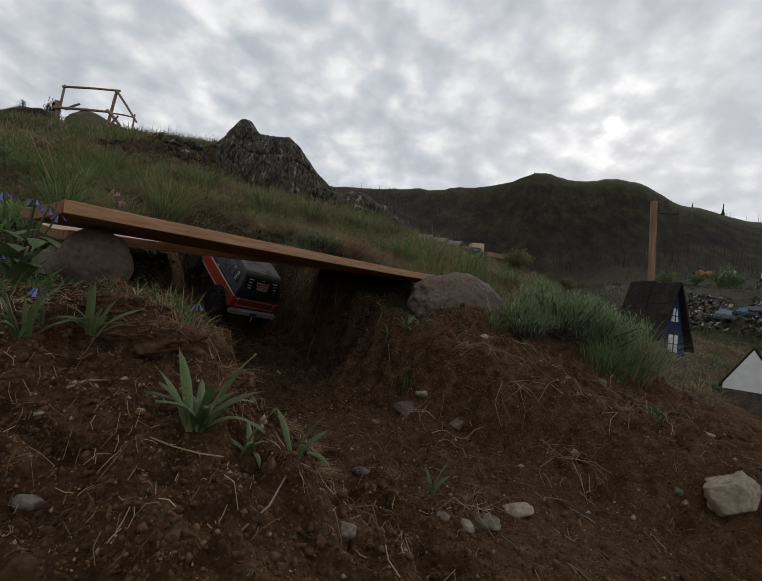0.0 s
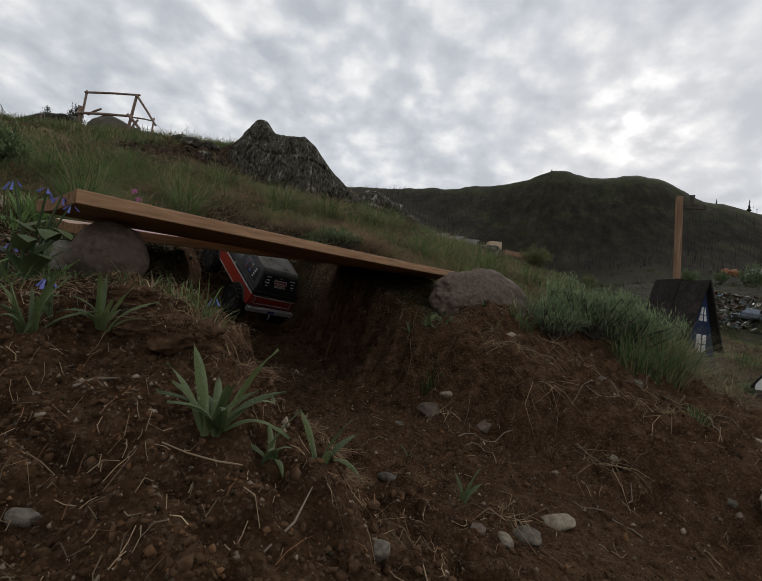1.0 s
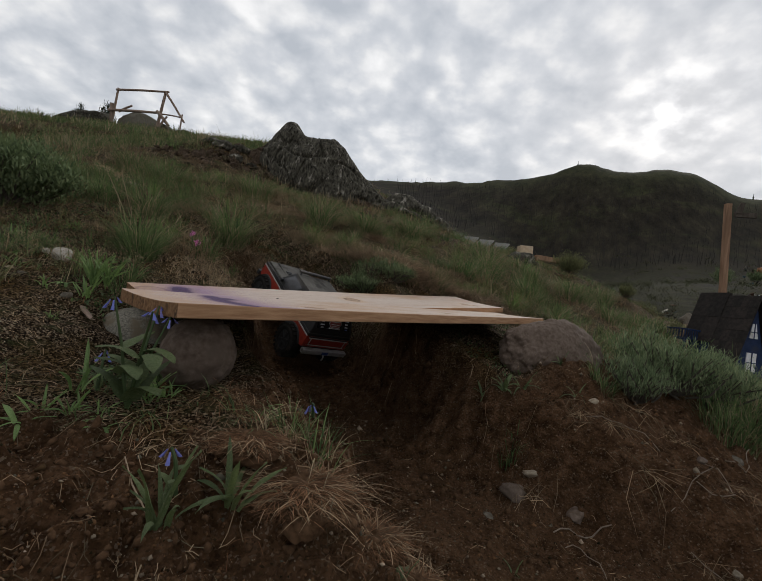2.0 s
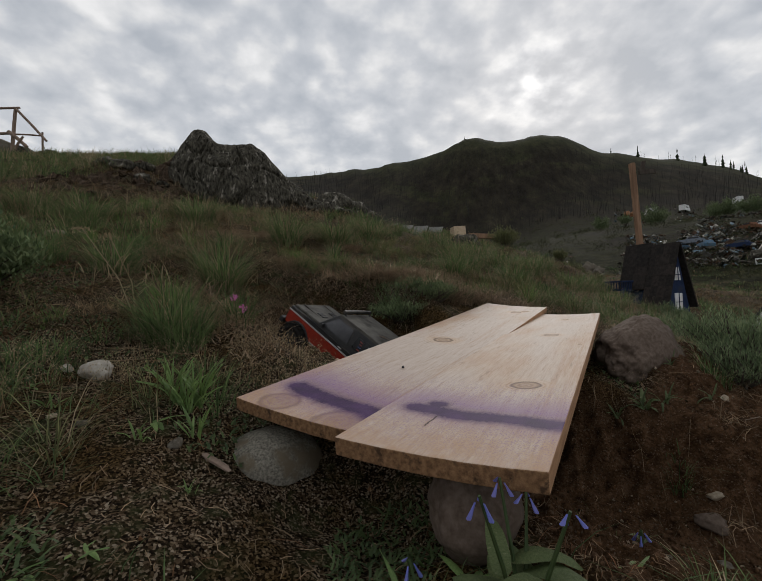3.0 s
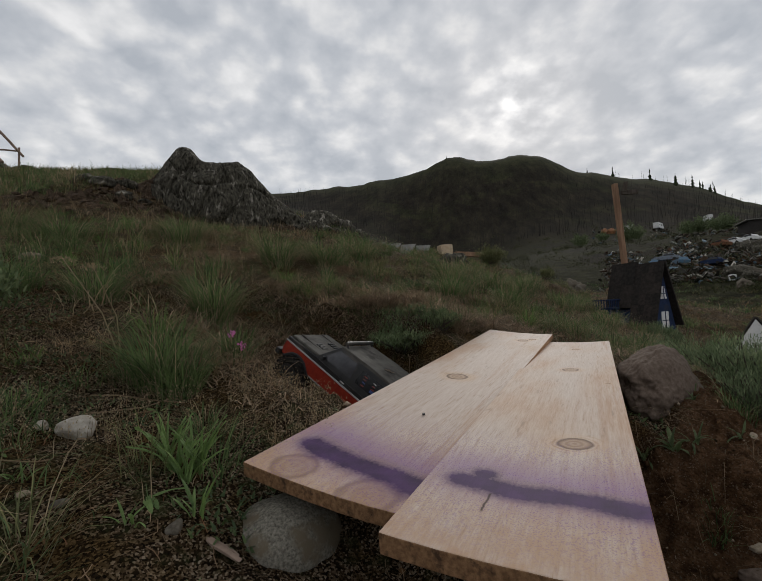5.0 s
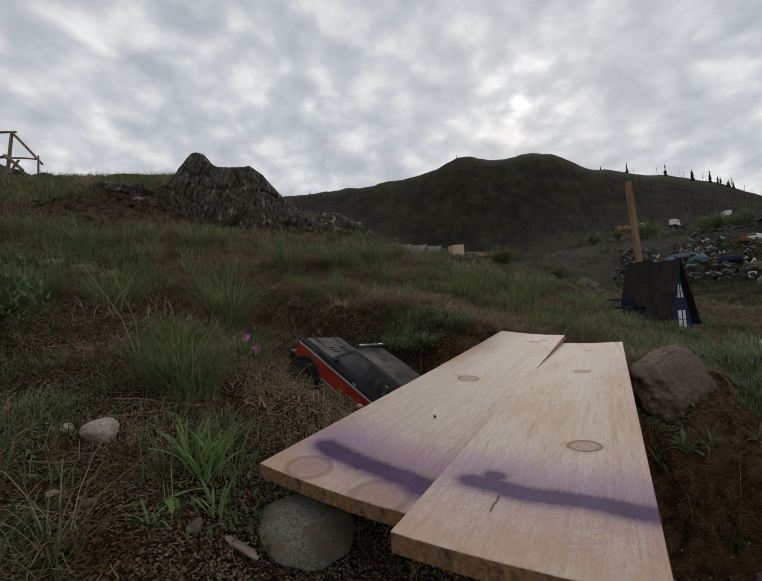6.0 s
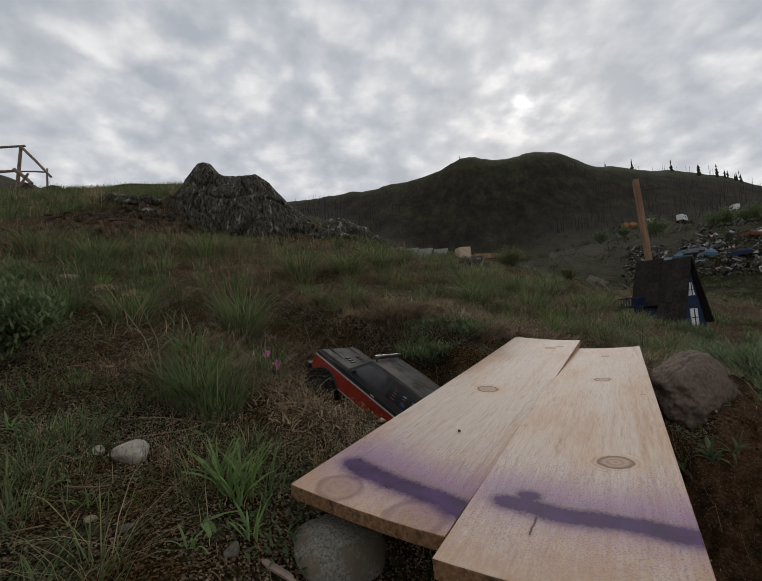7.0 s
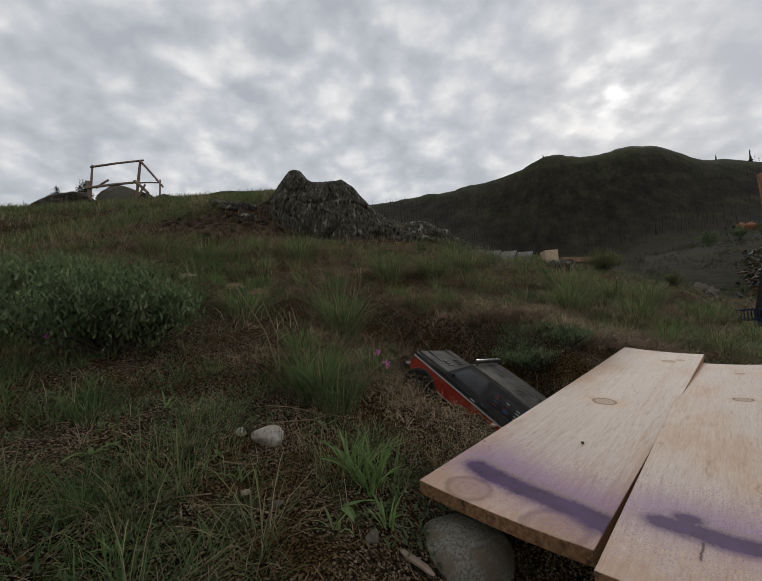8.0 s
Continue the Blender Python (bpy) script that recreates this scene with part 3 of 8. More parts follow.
def slope_of(u, r):
    """How steeply the land rises away from the viewer, by bearing (x over y) and distance."""
    near = 0.362 - 0.10 * step(-0.38, -0.05, u) - 0.10 * step(-0.05, 0.30, u) - 0.10 * step(0.25, 0.65, u) - 0.05 * step(0.6, 1.1, u)
    az = np.degrees(np.arctan(u))
    near = near - 0.040 * np.exp(-((u - 0.075) / 0.085) ** 2)
    dip = near - 0.05 * step(0.15, 0.5, u) * step(8, 16, r)
    far = (0.070 + 0.062 * step(14, 60, r) * step(0.12, 0.7, u)) * np.sqrt(1 + u * u)
    mid = dip + (far - dip) * step(10, 34, r) * step(0.12, 0.40, u)
    hill = (17.4 + 0.105 * np.minimum(az, 15) + 1.75 * np.exp(-((az - 20.2) / 3.3) ** 2) + 0.85 * np.exp(-((az - 28.6) / 3.0) ** 2) + 0.30 * np.exp(-((az - 24.3) / 2.2) ** 2)
            - 2.2 * step(31, 36.5, az) + 1.05 * step(30, 39, az) + 0.45 * step(39, 45, az) - 0.8 * step(48, 54, az) - 0.42 * np.log1p(np.exp(np.clip((az - 34.0) / 1.2, -30, 30))) * 1.2)
    hill = hill + 0.11 * value_noise(az, az * 0, 1.9, 16) + 0.07 * value_noise(az, az * 0, 0.7, 17)
    hill = np.tan(np.radians(np.maximum(hill, 3))) * np.sqrt(1 + u * u)
    fade = step(90, 330, r)
    sink = 1 - 0.9 * step(25, 200, r) * (1 - step(-0.95, -0.45, u))
    return mid * sink + (hill - mid) * fade * step(-0.45, -0.15, u)


def broad(x, y):
    """The hillside without the dug track and the clods."""
    r = np.hypot(x + 0.06, y + 0.07)
    bx, by = np.clip(x, -7.5, 3.6), np.clip(y, -1.5, 9.5)
    near = 0.166 - 0.1636 * bx + 0.2031 * by - 0.0298 * bx * bx - 0.0155 * bx * by + 0.0124 * by * by
    near = near - 0.34 * step(4.8, 7.2, y) * np.exp(-(((x + 0.06) / np.maximum(y, 0.5) - 0.075) / 0.085) ** 2)
    near = near - 0.13 * step(4.4, 5.7, y) * np.exp(-((x + 1.9) / 1.5) ** 2)
    near = near - 0.10 * step(3.6, 7, x) - 0.11 * bump(x, y, 1.9, 2.1, 0.8) + 0.24 * bump(x, y, 2.6, 5.8, 0.95)
    near = near + 0.30 * bump(x, y, -3.15, 6.05, 0.62) + 0.12 * bump(x, y, -3.6, 5.2, 0.8)
    yy = np.maximum(y + 0.07, 0.3)
    cap = 0.39 + yy * slope_of(np.clip((x + 0.06) / yy, -1.6, 1.6), r)
    w = step(5.0, 10.0, y) * step(0.1, 1.0, y)
    w = np.maximum(w, step(7, 12, r))
    front = near * (1 - w) + np.minimum(near + 1e4 * step(10, 13, r), cap) * w
    back = 0.10 - 0.12 * np.minimum(-np.minimum(y, 0), 8) - 0.1636 * bx
    return np.where(y > -0.3, front, front * step(-3, -0.3, y) + back * (1 - step(-3, -0.3, y)))


def track(x, y):
    """Distance to the track's middle less its half width, and its floor there."""
    best, floor = np.full(np.shape(x), 9.0), np.zeros(np.shape(x))
    for (ax, ay, az, aw), (bx, by, bz, bw) in zip(TRACK, TRACK[1:]):
        dx, dy = bx - ax, by - ay
        k = np.clip(((x - ax) * dx + (y - ay) * dy) / (dx * dx + dy * dy), 0, 1)
        d = np.hypot(x - ax - k * dx, y - ay - k * dy) - (aw + k * (bw - aw))
        near = d < best
        best, floor = np.where(near, d, best), np.where(near, az + k * (bz - az), floor)
    return best, floor


def soil(x, y):
    """1 where the soil is bare and dug, 0 in the grass."""
    edge = np.where(x < -0.15, 0.40 + 0.05 * np.sin(7 * x), 1.02 + 0.70 * x)
    edge = edge + 0.09 * value_noise(x, y, 0.16, 5) + 0.04 * value_noise(x, y, 0.05, 6)
    d, _ = track(x, y)
    lip = (1 - step(0.20, 0.30, d + 0.06 * value_noise(x, y, 0.1, 14))) * step(0.95, 0.80, y) * step(-0.50, -0.40, x)
    return np.maximum(np.maximum(1 - step(-0.05, 0.07, y - edge), (1 - step(0.06, 0.14, d + 0.07 * step(1.35, 1.6, y))) * step(1.95, 1.65, y)), lip)


def land(x, y, fine=True):
    """The height of the ground."""
    x, y = np.asarray(x, float), np.asarray(y, float)
    z = broad(x, y)
    z = z + 0.045 * bump(x, y, -0.36, 0.47, 0.13) + 0.02 * bump(x, y, -0.18, 0.30, 0.12) + 0.075 * bump(x, y, 0.42, 1.28, 0.22)
    z = z + 0.06 * bump(x, y, -0.36, 1.62, 0.16) + 0.05 * bump(x, y, -0.34, 1.92, 0.18) - 0.07 * bump(x, y, -0.66, 0.76, 0.19) - 0.225 * bump(x, y, -0.80, 1.46, 0.12) - 0.20 * bump(x, y, -0.68, 1.33, 0.10) + 0.06 * bump(x, y, 0.85, 1.36, 0.22) + 0.060 * bump(x, y, 0.22, 1.13, 0.075)
    d, floor = track(x, y)
    wob = 0.022 * value_noise(x, y, 0.09, 21) + 0.012 * value_noise(x, y, 0.04, 22)
    wall = 0.11 + 0.13 * step(0.9, 0.3, y)
    k = 1 - step(0.0, 1.0, (d + wob) / wall)
    z = z + (np.minimum(floor, z) - z) * k
    if fine:
        r = np.hypot(x, y)
        s = soil(x, y) * (r < 7)
        z = z + s * (0.013 * value_noise(x, y, 0.07, 1) + 0.0105 * value_noise(x, y, 0.030, 2) + 0.0065 * value_noise(x, y, 0.0125, 3)) * (0.45 + 0.55 * step(-0.10, 0.02, d))
        z = z + s * (0.030 * np.maximum(value_noise(x, y, 0.035, 8) - 0.30, 0) + 0.022 * np.maximum(value_noise(x, y, 0.016, 13) - 0.35, 0)) * step(-0.10, 0.04, d)
        z = z + 0.016 * value_noise(x, y, 0.055, 18) * step(0.16, 0.06, np.abs(d - 0.03)) * (r < 7)
        z = z + (1 - s) * (0.02 * value_noise(x, y, 0.22, 4) + 0.010 * value_noise(x, y, 0.07, 7) + 0.004 * value_noise(x, y, 0.02, 9)) * (r < 60)
        z = z + 0.05 * value_noise(x, y, 0.9, 10) * step(2.5, 5, r) * step(60, 30, r) + 0.0022 * r * value_noise(x, y, 5.0, 11) * step(8, 20, r) * step(90, 40, r)
        z = z + 0.006 * r * 0.55 * value_noise(x, y, 70.0, 12) * step(70, 200, r) * step(520, 400, r)
    return z

# ---------------------------------------------------------------- building tools
def mesh_of(name, verts, tris, mats=(), smooth=False):
    """A mesh of triangles from arrays."""
    verts, tris = np.asarray(verts, np.float32), np.asarray(tris, np.int32)
    me = bpy.data.meshes.new(name)
    me.vertices.add(len(verts))
    me.vertices.foreach_set("co", verts.ravel())
    me.loops.add(len(tris) * 3)
    me.loops.foreach_set("vertex_index", tris.ravel())
    me.polygons.add(len(tris))
    me.polygons.foreach_set("loop_start", np.arange(0, len(tris) * 3, 3, dtype=np.int32))
    me.polygons.foreach_set("use_smooth", np.full(len(tris), smooth))
    me.update(calc_edges=True)
    for m in mats:
        me.materials.append(m)
    return me


def part(name, bm, mat, parent=None, label="", smooth=False, at=None):
    """Links a bmesh as ONE mesh object, under a thing or a part if one is given."""
    me = bpy.data.meshes.new(name)
    bmesh.ops.recalc_face_normals(bm, faces=bm.faces)
    bm.to_mesh(me)
    bm.free()
    me.materials.append(mat)
    if smooth:
        me.polygons.foreach_set("use_smooth", np.full(len(me.polygons), True))
    ob = new(name, me)
    if at is not None:
        ob.matrix_basis = at
    if parent is not None:
        ob.parent = parent
    if label:
        ob["label"] = label
    return ob


def thing(name, m, label, category, group=""):
    """An empty at a thing's base, to hold its parts."""
    ob = new(name)
    ob.empty_display_size = 0.05
    ob.matrix_basis = m
    return tagged(ob, label, category, group)


def box(bm, lo, hi, m=Matrix(), bevel=0.0):
    lo, hi = Vector(lo), Vector(hi)
    made = bmesh.ops.create_cube(bm, size=1.0, matrix=m @ Matrix.Translation((lo + hi) / 2) @ Matrix.Diagonal((*(hi - lo), 1)))
    if bevel:
        edges = {e for v in made["verts"] for e in v.link_edges}
        bmesh.ops.bevel(bm, geom=list(edges), offset=bevel, segments=2, affect="EDGES", profile=0.6)
    return bm


def prism(bm, outline, y0, y1, m=Matrix(), bevel=0.0, taper=None):
    """A solid with the outline [(x, z)...] from y0 to y1; taper(x, z, y) may move its corners."""
    a, b = [], []
    for x, z in outline:
        for y, ring in ((y0, a), (y1, b)):
            ring.append(bm.verts.new(m @ Vector(taper(x, z, y) if taper else (x, y, z))))
    faces = [bm.faces.new(a), bm.faces.new(b[::-1])]
    n = len(outline)
    for i in range(n):
        faces.append(bm.faces.new((a[i], b[i], b[(i + 1) % n], a[(i + 1) % n])))
    if bevel:
        edges = {e for f in faces for e in f.edges}
        bmesh.ops.bevel(bm, geom=list(edges), offset=bevel, segments=2, affect="EDGES", profile=0.6)
    return bm


def tube(bm, points, radii, sides=6, m=Matrix()):
    """A round bar along points, its thickness from radii."""
    points = [m @ Vector(p) for p in points]
    if isinstance(radii, (int, float)):
        radii = [radii] * len(points)
    rings = []
    for i, p in enumerate(points):
        way = (points[min(i + 1, len(points) - 1)] - points[max(i - 1, 0)]).normalized()
        side = way.cross(Vector((0.13, 0.21, 0.97)))
        if side.length < 0.1:
            side = way.cross(Vector((1, 0, 0)))
        side.normalize()
        up = side.cross(way)
        rings.append([bm.verts.new(p + (side * math.cos(k * math.tau / sides) + up * math.sin(k * math.tau / sides)) * radii[i]) for k in range(sides)])
    for a, b in zip(rings, rings[1:]):
        for k in range(sides):
            bm.faces.new((a[k], a[(k + 1) % sides], b[(k + 1) % sides], b[k]))
    bm.faces.new(rings[0][::-1])
    bm.faces.new(rings[-1])
    return bm


def lump(size, seed, cuts=3, rough=0.16, grain=2.2, flat=0.0, angular=0.0):
    """A stone: a ball pushed in and out by noise, with some flat faces where angular."""
    bm = bmesh.new()
    bmesh.ops.create_icosphere(bm, subdivisions=cuts, radius=1.0)
    rnd = random.Random(seed)
    cutters = [(Vector((rnd.gauss(0, 1), rnd.gauss(0, 1), rnd.gauss(0, 1))).normalized(), rnd.uniform(0.62, 0.9)) for _ in range(9)]
    shift = Vector((seed * 3.7, seed * 1.3, seed * 2.1))
    for v in bm.verts:
        d = v.co.normalized()
        k = 1 + rough * noise.noise(d * grain * 0.6 + shift) + rough * 0.5 * noise.noise(d * grain * 1.7 + shift) + rough * 0.22 * noise.noise(d * grain * 5 + shift)
        p = d * k
        if angular:
            for n, off in cutters:
                over = p.dot(n) - off
                if over > 0:
                    p -= n * over * angular
        if p.z < -flat and flat:
            p.z = -flat
        v.co = Vector((p.x * size[0], p.y * size[1], p.z * size[2]))
    return bm


def ground_at(x, y):
    return float(land(np.array([x]), np.array([y]))[0])


class Blades:
    """Many thin curved leaves gathered into one mesh."""

    def __init__(self):
        self.v, self.f, self.n = [], [], 0

    def add(self, root, height, width, way, lean, droop, segs=3, up=None):
        """Arrays: root (N, 3), height, width, way (bearing), lean and droop (shares of the height)."""
        n = len(root)
        if n == 0:
            return
        out = np.stack([np.cos(way), np.sin(way), np.zeros(n)], 1)
        side = np.stack([-np.sin(way), np.cos(way), np.zeros(n)], 1)
        rows = []
        for i in range(segs):
            s = i / segs
            mid = root + out * (height * (lean * s + droop * s * s))[:, None]
            mid[:, 2] += height * (s - 0.45 * np.minimum(lean + droop, 1.6) * s * s)
            w = (width * (0.75 + 0.5 * s) * (1 - s) ** 0.45)[:, None] * 0.5
            rows += [mid - side * w, mid + side * w]
        tip = root + out * (height * (lean + droop))[:, None]
        tip[:, 2] += height * (1 - 0.45 * np.minimum(lean + droop, 1.6))
        rows.append(tip)
        k = len(rows)
        verts = np.stack(rows, 1).reshape(-1, 3)
        tri = []
        for i in range(segs - 1):
            a = 2 * i
            tri += [(a, a + 1, a + 3), (a, a + 3, a + 2)]
        a = 2 * (segs - 1)
        tri.append((a, a + 1, a + 2))
        faces = (np.array(tri)[None] + (np.arange(n) * k)[:, None, None]).reshape(-1, 3) + self.n
        self.v.append(verts)
        self.f.append(faces)
        self.n += len(verts)

    def object(self, name, mat):
        return new(name, mesh_of(name, np.concatenate(self.v), np.concatenate(self.f), (mat,)))

# ---------------------------------------------------------------- the ground: one sheet to the horizon
def build_ground():
    cx, cy = -0.35, -0.10
    front = np.radians(np.arange(-63, 63.01, 0.30))
    rest = np.radians(np.linspace(63, 297, 62))[1:-1]
    az = np.concatenate([front, rest])
    r = np.concatenate([[0.02, 0.06], np.geomspace(0.10, 3.6, 560), np.geomspace(3.63, 1500.0, 300)])
    A, R = np.meshgrid(az, r)
    x, y = cx + R * np.sin(A), cy + R * np.cos(A)
    z = land(x, y)
    n, k = len(r), len(az)
    i = np.arange(n * k).reshape(n, k)
    a, b = i[:-1, :], i[1:, :]
    a2, b2 = np.roll(a, -1, 1), np.roll(b, -1, 1)
    tris = np.concatenate([np.stack([a, a2, b2], -1).reshape(-1, 3), np.stack([a, b2, b], -1).reshape(-1, 3)])
    mid = np.array([[cx, cy, ground_at(cx, cy)]])
    hub = np.stack([np.full(k, n * k), np.roll(i[0], -1), i[0]], -1)
    me = mesh_of("ground", np.concatenate([np.stack([x, y, z], -1).reshape(-1, 3), mid]), np.concatenate([tris, hub]), (GROUND,), True)
    rr = np.hypot(x, y)
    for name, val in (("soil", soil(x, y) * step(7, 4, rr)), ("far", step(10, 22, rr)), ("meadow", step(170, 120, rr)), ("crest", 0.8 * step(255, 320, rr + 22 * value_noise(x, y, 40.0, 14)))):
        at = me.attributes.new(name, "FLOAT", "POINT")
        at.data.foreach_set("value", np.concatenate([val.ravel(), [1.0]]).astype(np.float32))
    return tagged(new("ground", me), "dark dug soil below a grassy hillside, burnt hill beyond", "ground", kind="structure")


build_ground()

# ---------------------------------------------------------------- the two boards across the dug track
def board(corner, far, left_tilt, length, width, mat, label):
    """A sawn board; its frame's origin is the near right top corner, x along it, y to its left."""
    corner, far = Vector(corner), Vector(far)
    along = (far - corner).normalized()
    left = Vector((0, 0, 1)).cross(along).normalized()
    left = (left + Vector((0, 0, left_tilt))).normalized()
    up = along.cross(left).normalized()
    m = Matrix((along, left, up)).transposed().to_4x4()
    m.translation = corner
    bm = bmesh.new()
    bmesh.ops.create_grid(bm, x_segments=60, y_segments=12, size=0.5)
    for v in bm.verts:
        s, t = v.co.x + 0.5, v.co.y + 0.5
        cup = 0.004 * (2 * t - 1) ** 2 - 0.003 * math.sin(s * 3.0)
        ragged = 0.0012 * noise.noise(Vector((t * 40, s * 3, 1.0))) if s < 0.01 else 0
        v.co = Vector((s * length + ragged, t * width, cup))
    solid = bmesh.ops.extrude_face_region(bm, geom=bm.faces[:])
    for v in solid["geom"]:
        if isinstance(v, bmesh.types.BMVert):
            v.co.z -= 0.019
    ob = part("board", bm, mat, at=m)
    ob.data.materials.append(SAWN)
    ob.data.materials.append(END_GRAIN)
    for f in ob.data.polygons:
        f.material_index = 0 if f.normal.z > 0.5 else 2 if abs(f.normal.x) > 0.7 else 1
    bev = ob.modifiers.new("worn edge", "BEVEL")
    bev.width, bev.segments, bev.limit_method, bev.angle_limit = 0.0012, 2, "ANGLE", radians(50)
    return tagged(ob, label, "board", "boards over the track")


board((-0.498, 0.486, 0.488), (0.248, 1.469, 0.556), 0.0, 1.236, 0.209,
                    board_material("pine_right", [(0.270, 0.067, 0.0195), (0.763, 0.095, 0.0165), (1.08, 0.095, 0.010), (0.62, 0.02, 0.004)], ((0.112, -0.005), (0.124, 0.172), 0.023), 1.7, (0.146, 0.152, 0.019), (0.088, 0.137, 0.020)),
                    "sawn pine board with purple paint stroke, resting on stones")
left_board = board((-0.635, 0.682, 0.468), (0.140, 1.628, 0.578), 0.10, 1.223, 0.226,
                   board_material("pine_left", [(0.018, 0.045, 0.036), (0.030, 0.165, 0.030), (0.545, 0.125, 0.0225), (1.07, 0.075, 0.016), (1.10, 0.05, 0.010)], ((0.052, -0.01), (0.096, 0.185), 0.027), 5.3),
                   "sawn pine board with purple paint stroke and large knots")
for bx, by in ((0.278, 0.092),):
    nail = bmesh.new()
    bmesh.ops.create_cone(nail, cap_ends=True, segments=10, radius1=0.0028, radius2=0.0024, depth=0.003)
    part("nail_head", nail, PLASTIC, left_board, "dark nail head", at=Matrix.Translation((bx, by, 0.001)))


# ---------------------------------------------------------------- stones
def stone(x, y, size, mat, seed, label, name="stone", sink=0.3, turn=0.0, cuts=3, rough=0.16, angular=0.0, z=None, group="", tilt=0.0):
    zz = (ground_at(x, y) if z is None else z) + size[2] * (1 - 2 * sink)
    ob = part(name, lump(size, seed, cuts, rough, angular=angular), mat, smooth=True, at=pose(x, y, zz, tilt, 0, turn))
    return tagged(ob, label, "stone", group)


stone(-0.762, 0.812, (0.080, 0.062, 0.062), RIVER, 3, "round speckled grey river stone under a pine board", sink=0.22, cuts=5, rough=0.06, turn=20, z=0.352)
stone(-0.520, 0.600, (0.053, 0.047, 0.055), BOULDER, 8, "round brown stone holding up a pine board", sink=0.20, cuts=5, rough=0.12, turn=40, z=0.382)
stone(0.218, 1.252, (0.225, 0.090, 0.112), BOULDER, 12, "large brown boulder beside the board's end", "boulder", sink=0.22, turn=33, cuts=6, rough=0.17, angular=0.30, z=0.380)
stone(0.03, 1.60, (0.075, 0.06, 0.05), STONE, 15, "grey stone under the boards' far ends", sink=0.2, z=0.475)
stone(-1.066, 0.940, (0.031, 0.021, 0.021), QUARTZ, 21, "pale angular stone lying in thin grass", sink=0.2, turn=-25, angular=0.7, cuts=4)
stone(-1.118, 0.950, (0.010, 0.008, 0.008), QUARTZ, 23, "small pale stone lying in thin grass", sink=0.2, angular=0.6)
stone(-0.60, 1.58, (0.024, 0.018, 0.022), PALE, 26, "pale stone in the wall of the dug track", sink=0.3, z=0.43, angular=0.5)
stone(-1.99, 2.37, (0.055, 0.035, 0.022), PALE, 31, "pale flat stone half sunk in grass", sink=0.35, angular=0.5)
stone(0.604, 0.640, (0.050, 0.040, 0.038), PALE, 41, "pale rough stone lying on dug soil", sink=0.42, turn=30, angular=0.95, cuts=5, rough=0.38)
for i, (x, y, s, m, lab) in enumerate([
        (-0.042, 0.560, 0.013, STONE, "grey pebble on dug soil"), (-0.056, 0.290, 0.0125, STONE, "rounded grey pebble on dug soil"),
        (-0.077, 0.245, 0.008, PALE, "small pale pebble on dug soil"), (0.135, 0.490, 0.018, STONE, "long grey pebble on dug soil"),
        (0.190, 0.535, 0.021, PALE, "tan pebble on dug soil"), (0.070, 0.470, 0.013, BOULDER, "brown pebble on dug soil"),
        (0.100, 0.462, 0.013, PALE, "pale pebble on dug soil"), (-0.249, 0.297, 0.007, PALE, "small pale pebble on dug soil"),
        (-0.258, 0.193, 0.008, STONE, "small grey pebble on dug soil"), (0.373, 0.735, 0.010, PALE, "small pale pebble on dug soil"),
        (0.520, 0.659, 0.010, STONE, "small grey pebble on dug soil"), (0.789, 0.918, 0.011, PALE, "small pale pebble on dug soil"),
        (0.255, 1.045, 0.013, PALE, "small pale pebble on dug soil"), (0.165, 0.870, 0.024, BOULDER, "brown stone in the dug bank"),
        (0.045, 0.890, 0.028, BOULDER, "brown stone in the dug bank"), (0.085, 0.915, 0.014, PALE, "pale stone in the dug bank"),
        (-1.00, 0.78, 0.010, STONE, "small grey stone in thin grass"), (-0.87, 0.75, 0.011, STONE, "small grey stone in thin grass"),
        (-0.02, 0.80, 0.012, STONE, "grey pebble on dug soil"), (-1.05, 0.80, 0.007, PALE, "small pale pebble in thin grass"),
        (0.45, 0.95, 0.014, BOULDER, "brown stone in the dug bank"), (0.58, 1.03, 0.020, STONE, "grey stone in the dug bank")]):
    stone(x, y, (s * 1.12, s * 0.78, s * 0.60), m, 60 + i, lab, "pebble", sink=0.46, turn=i * 47, cuts=4, rough=0.34, angular=0.75, group="pebbles on the soil")


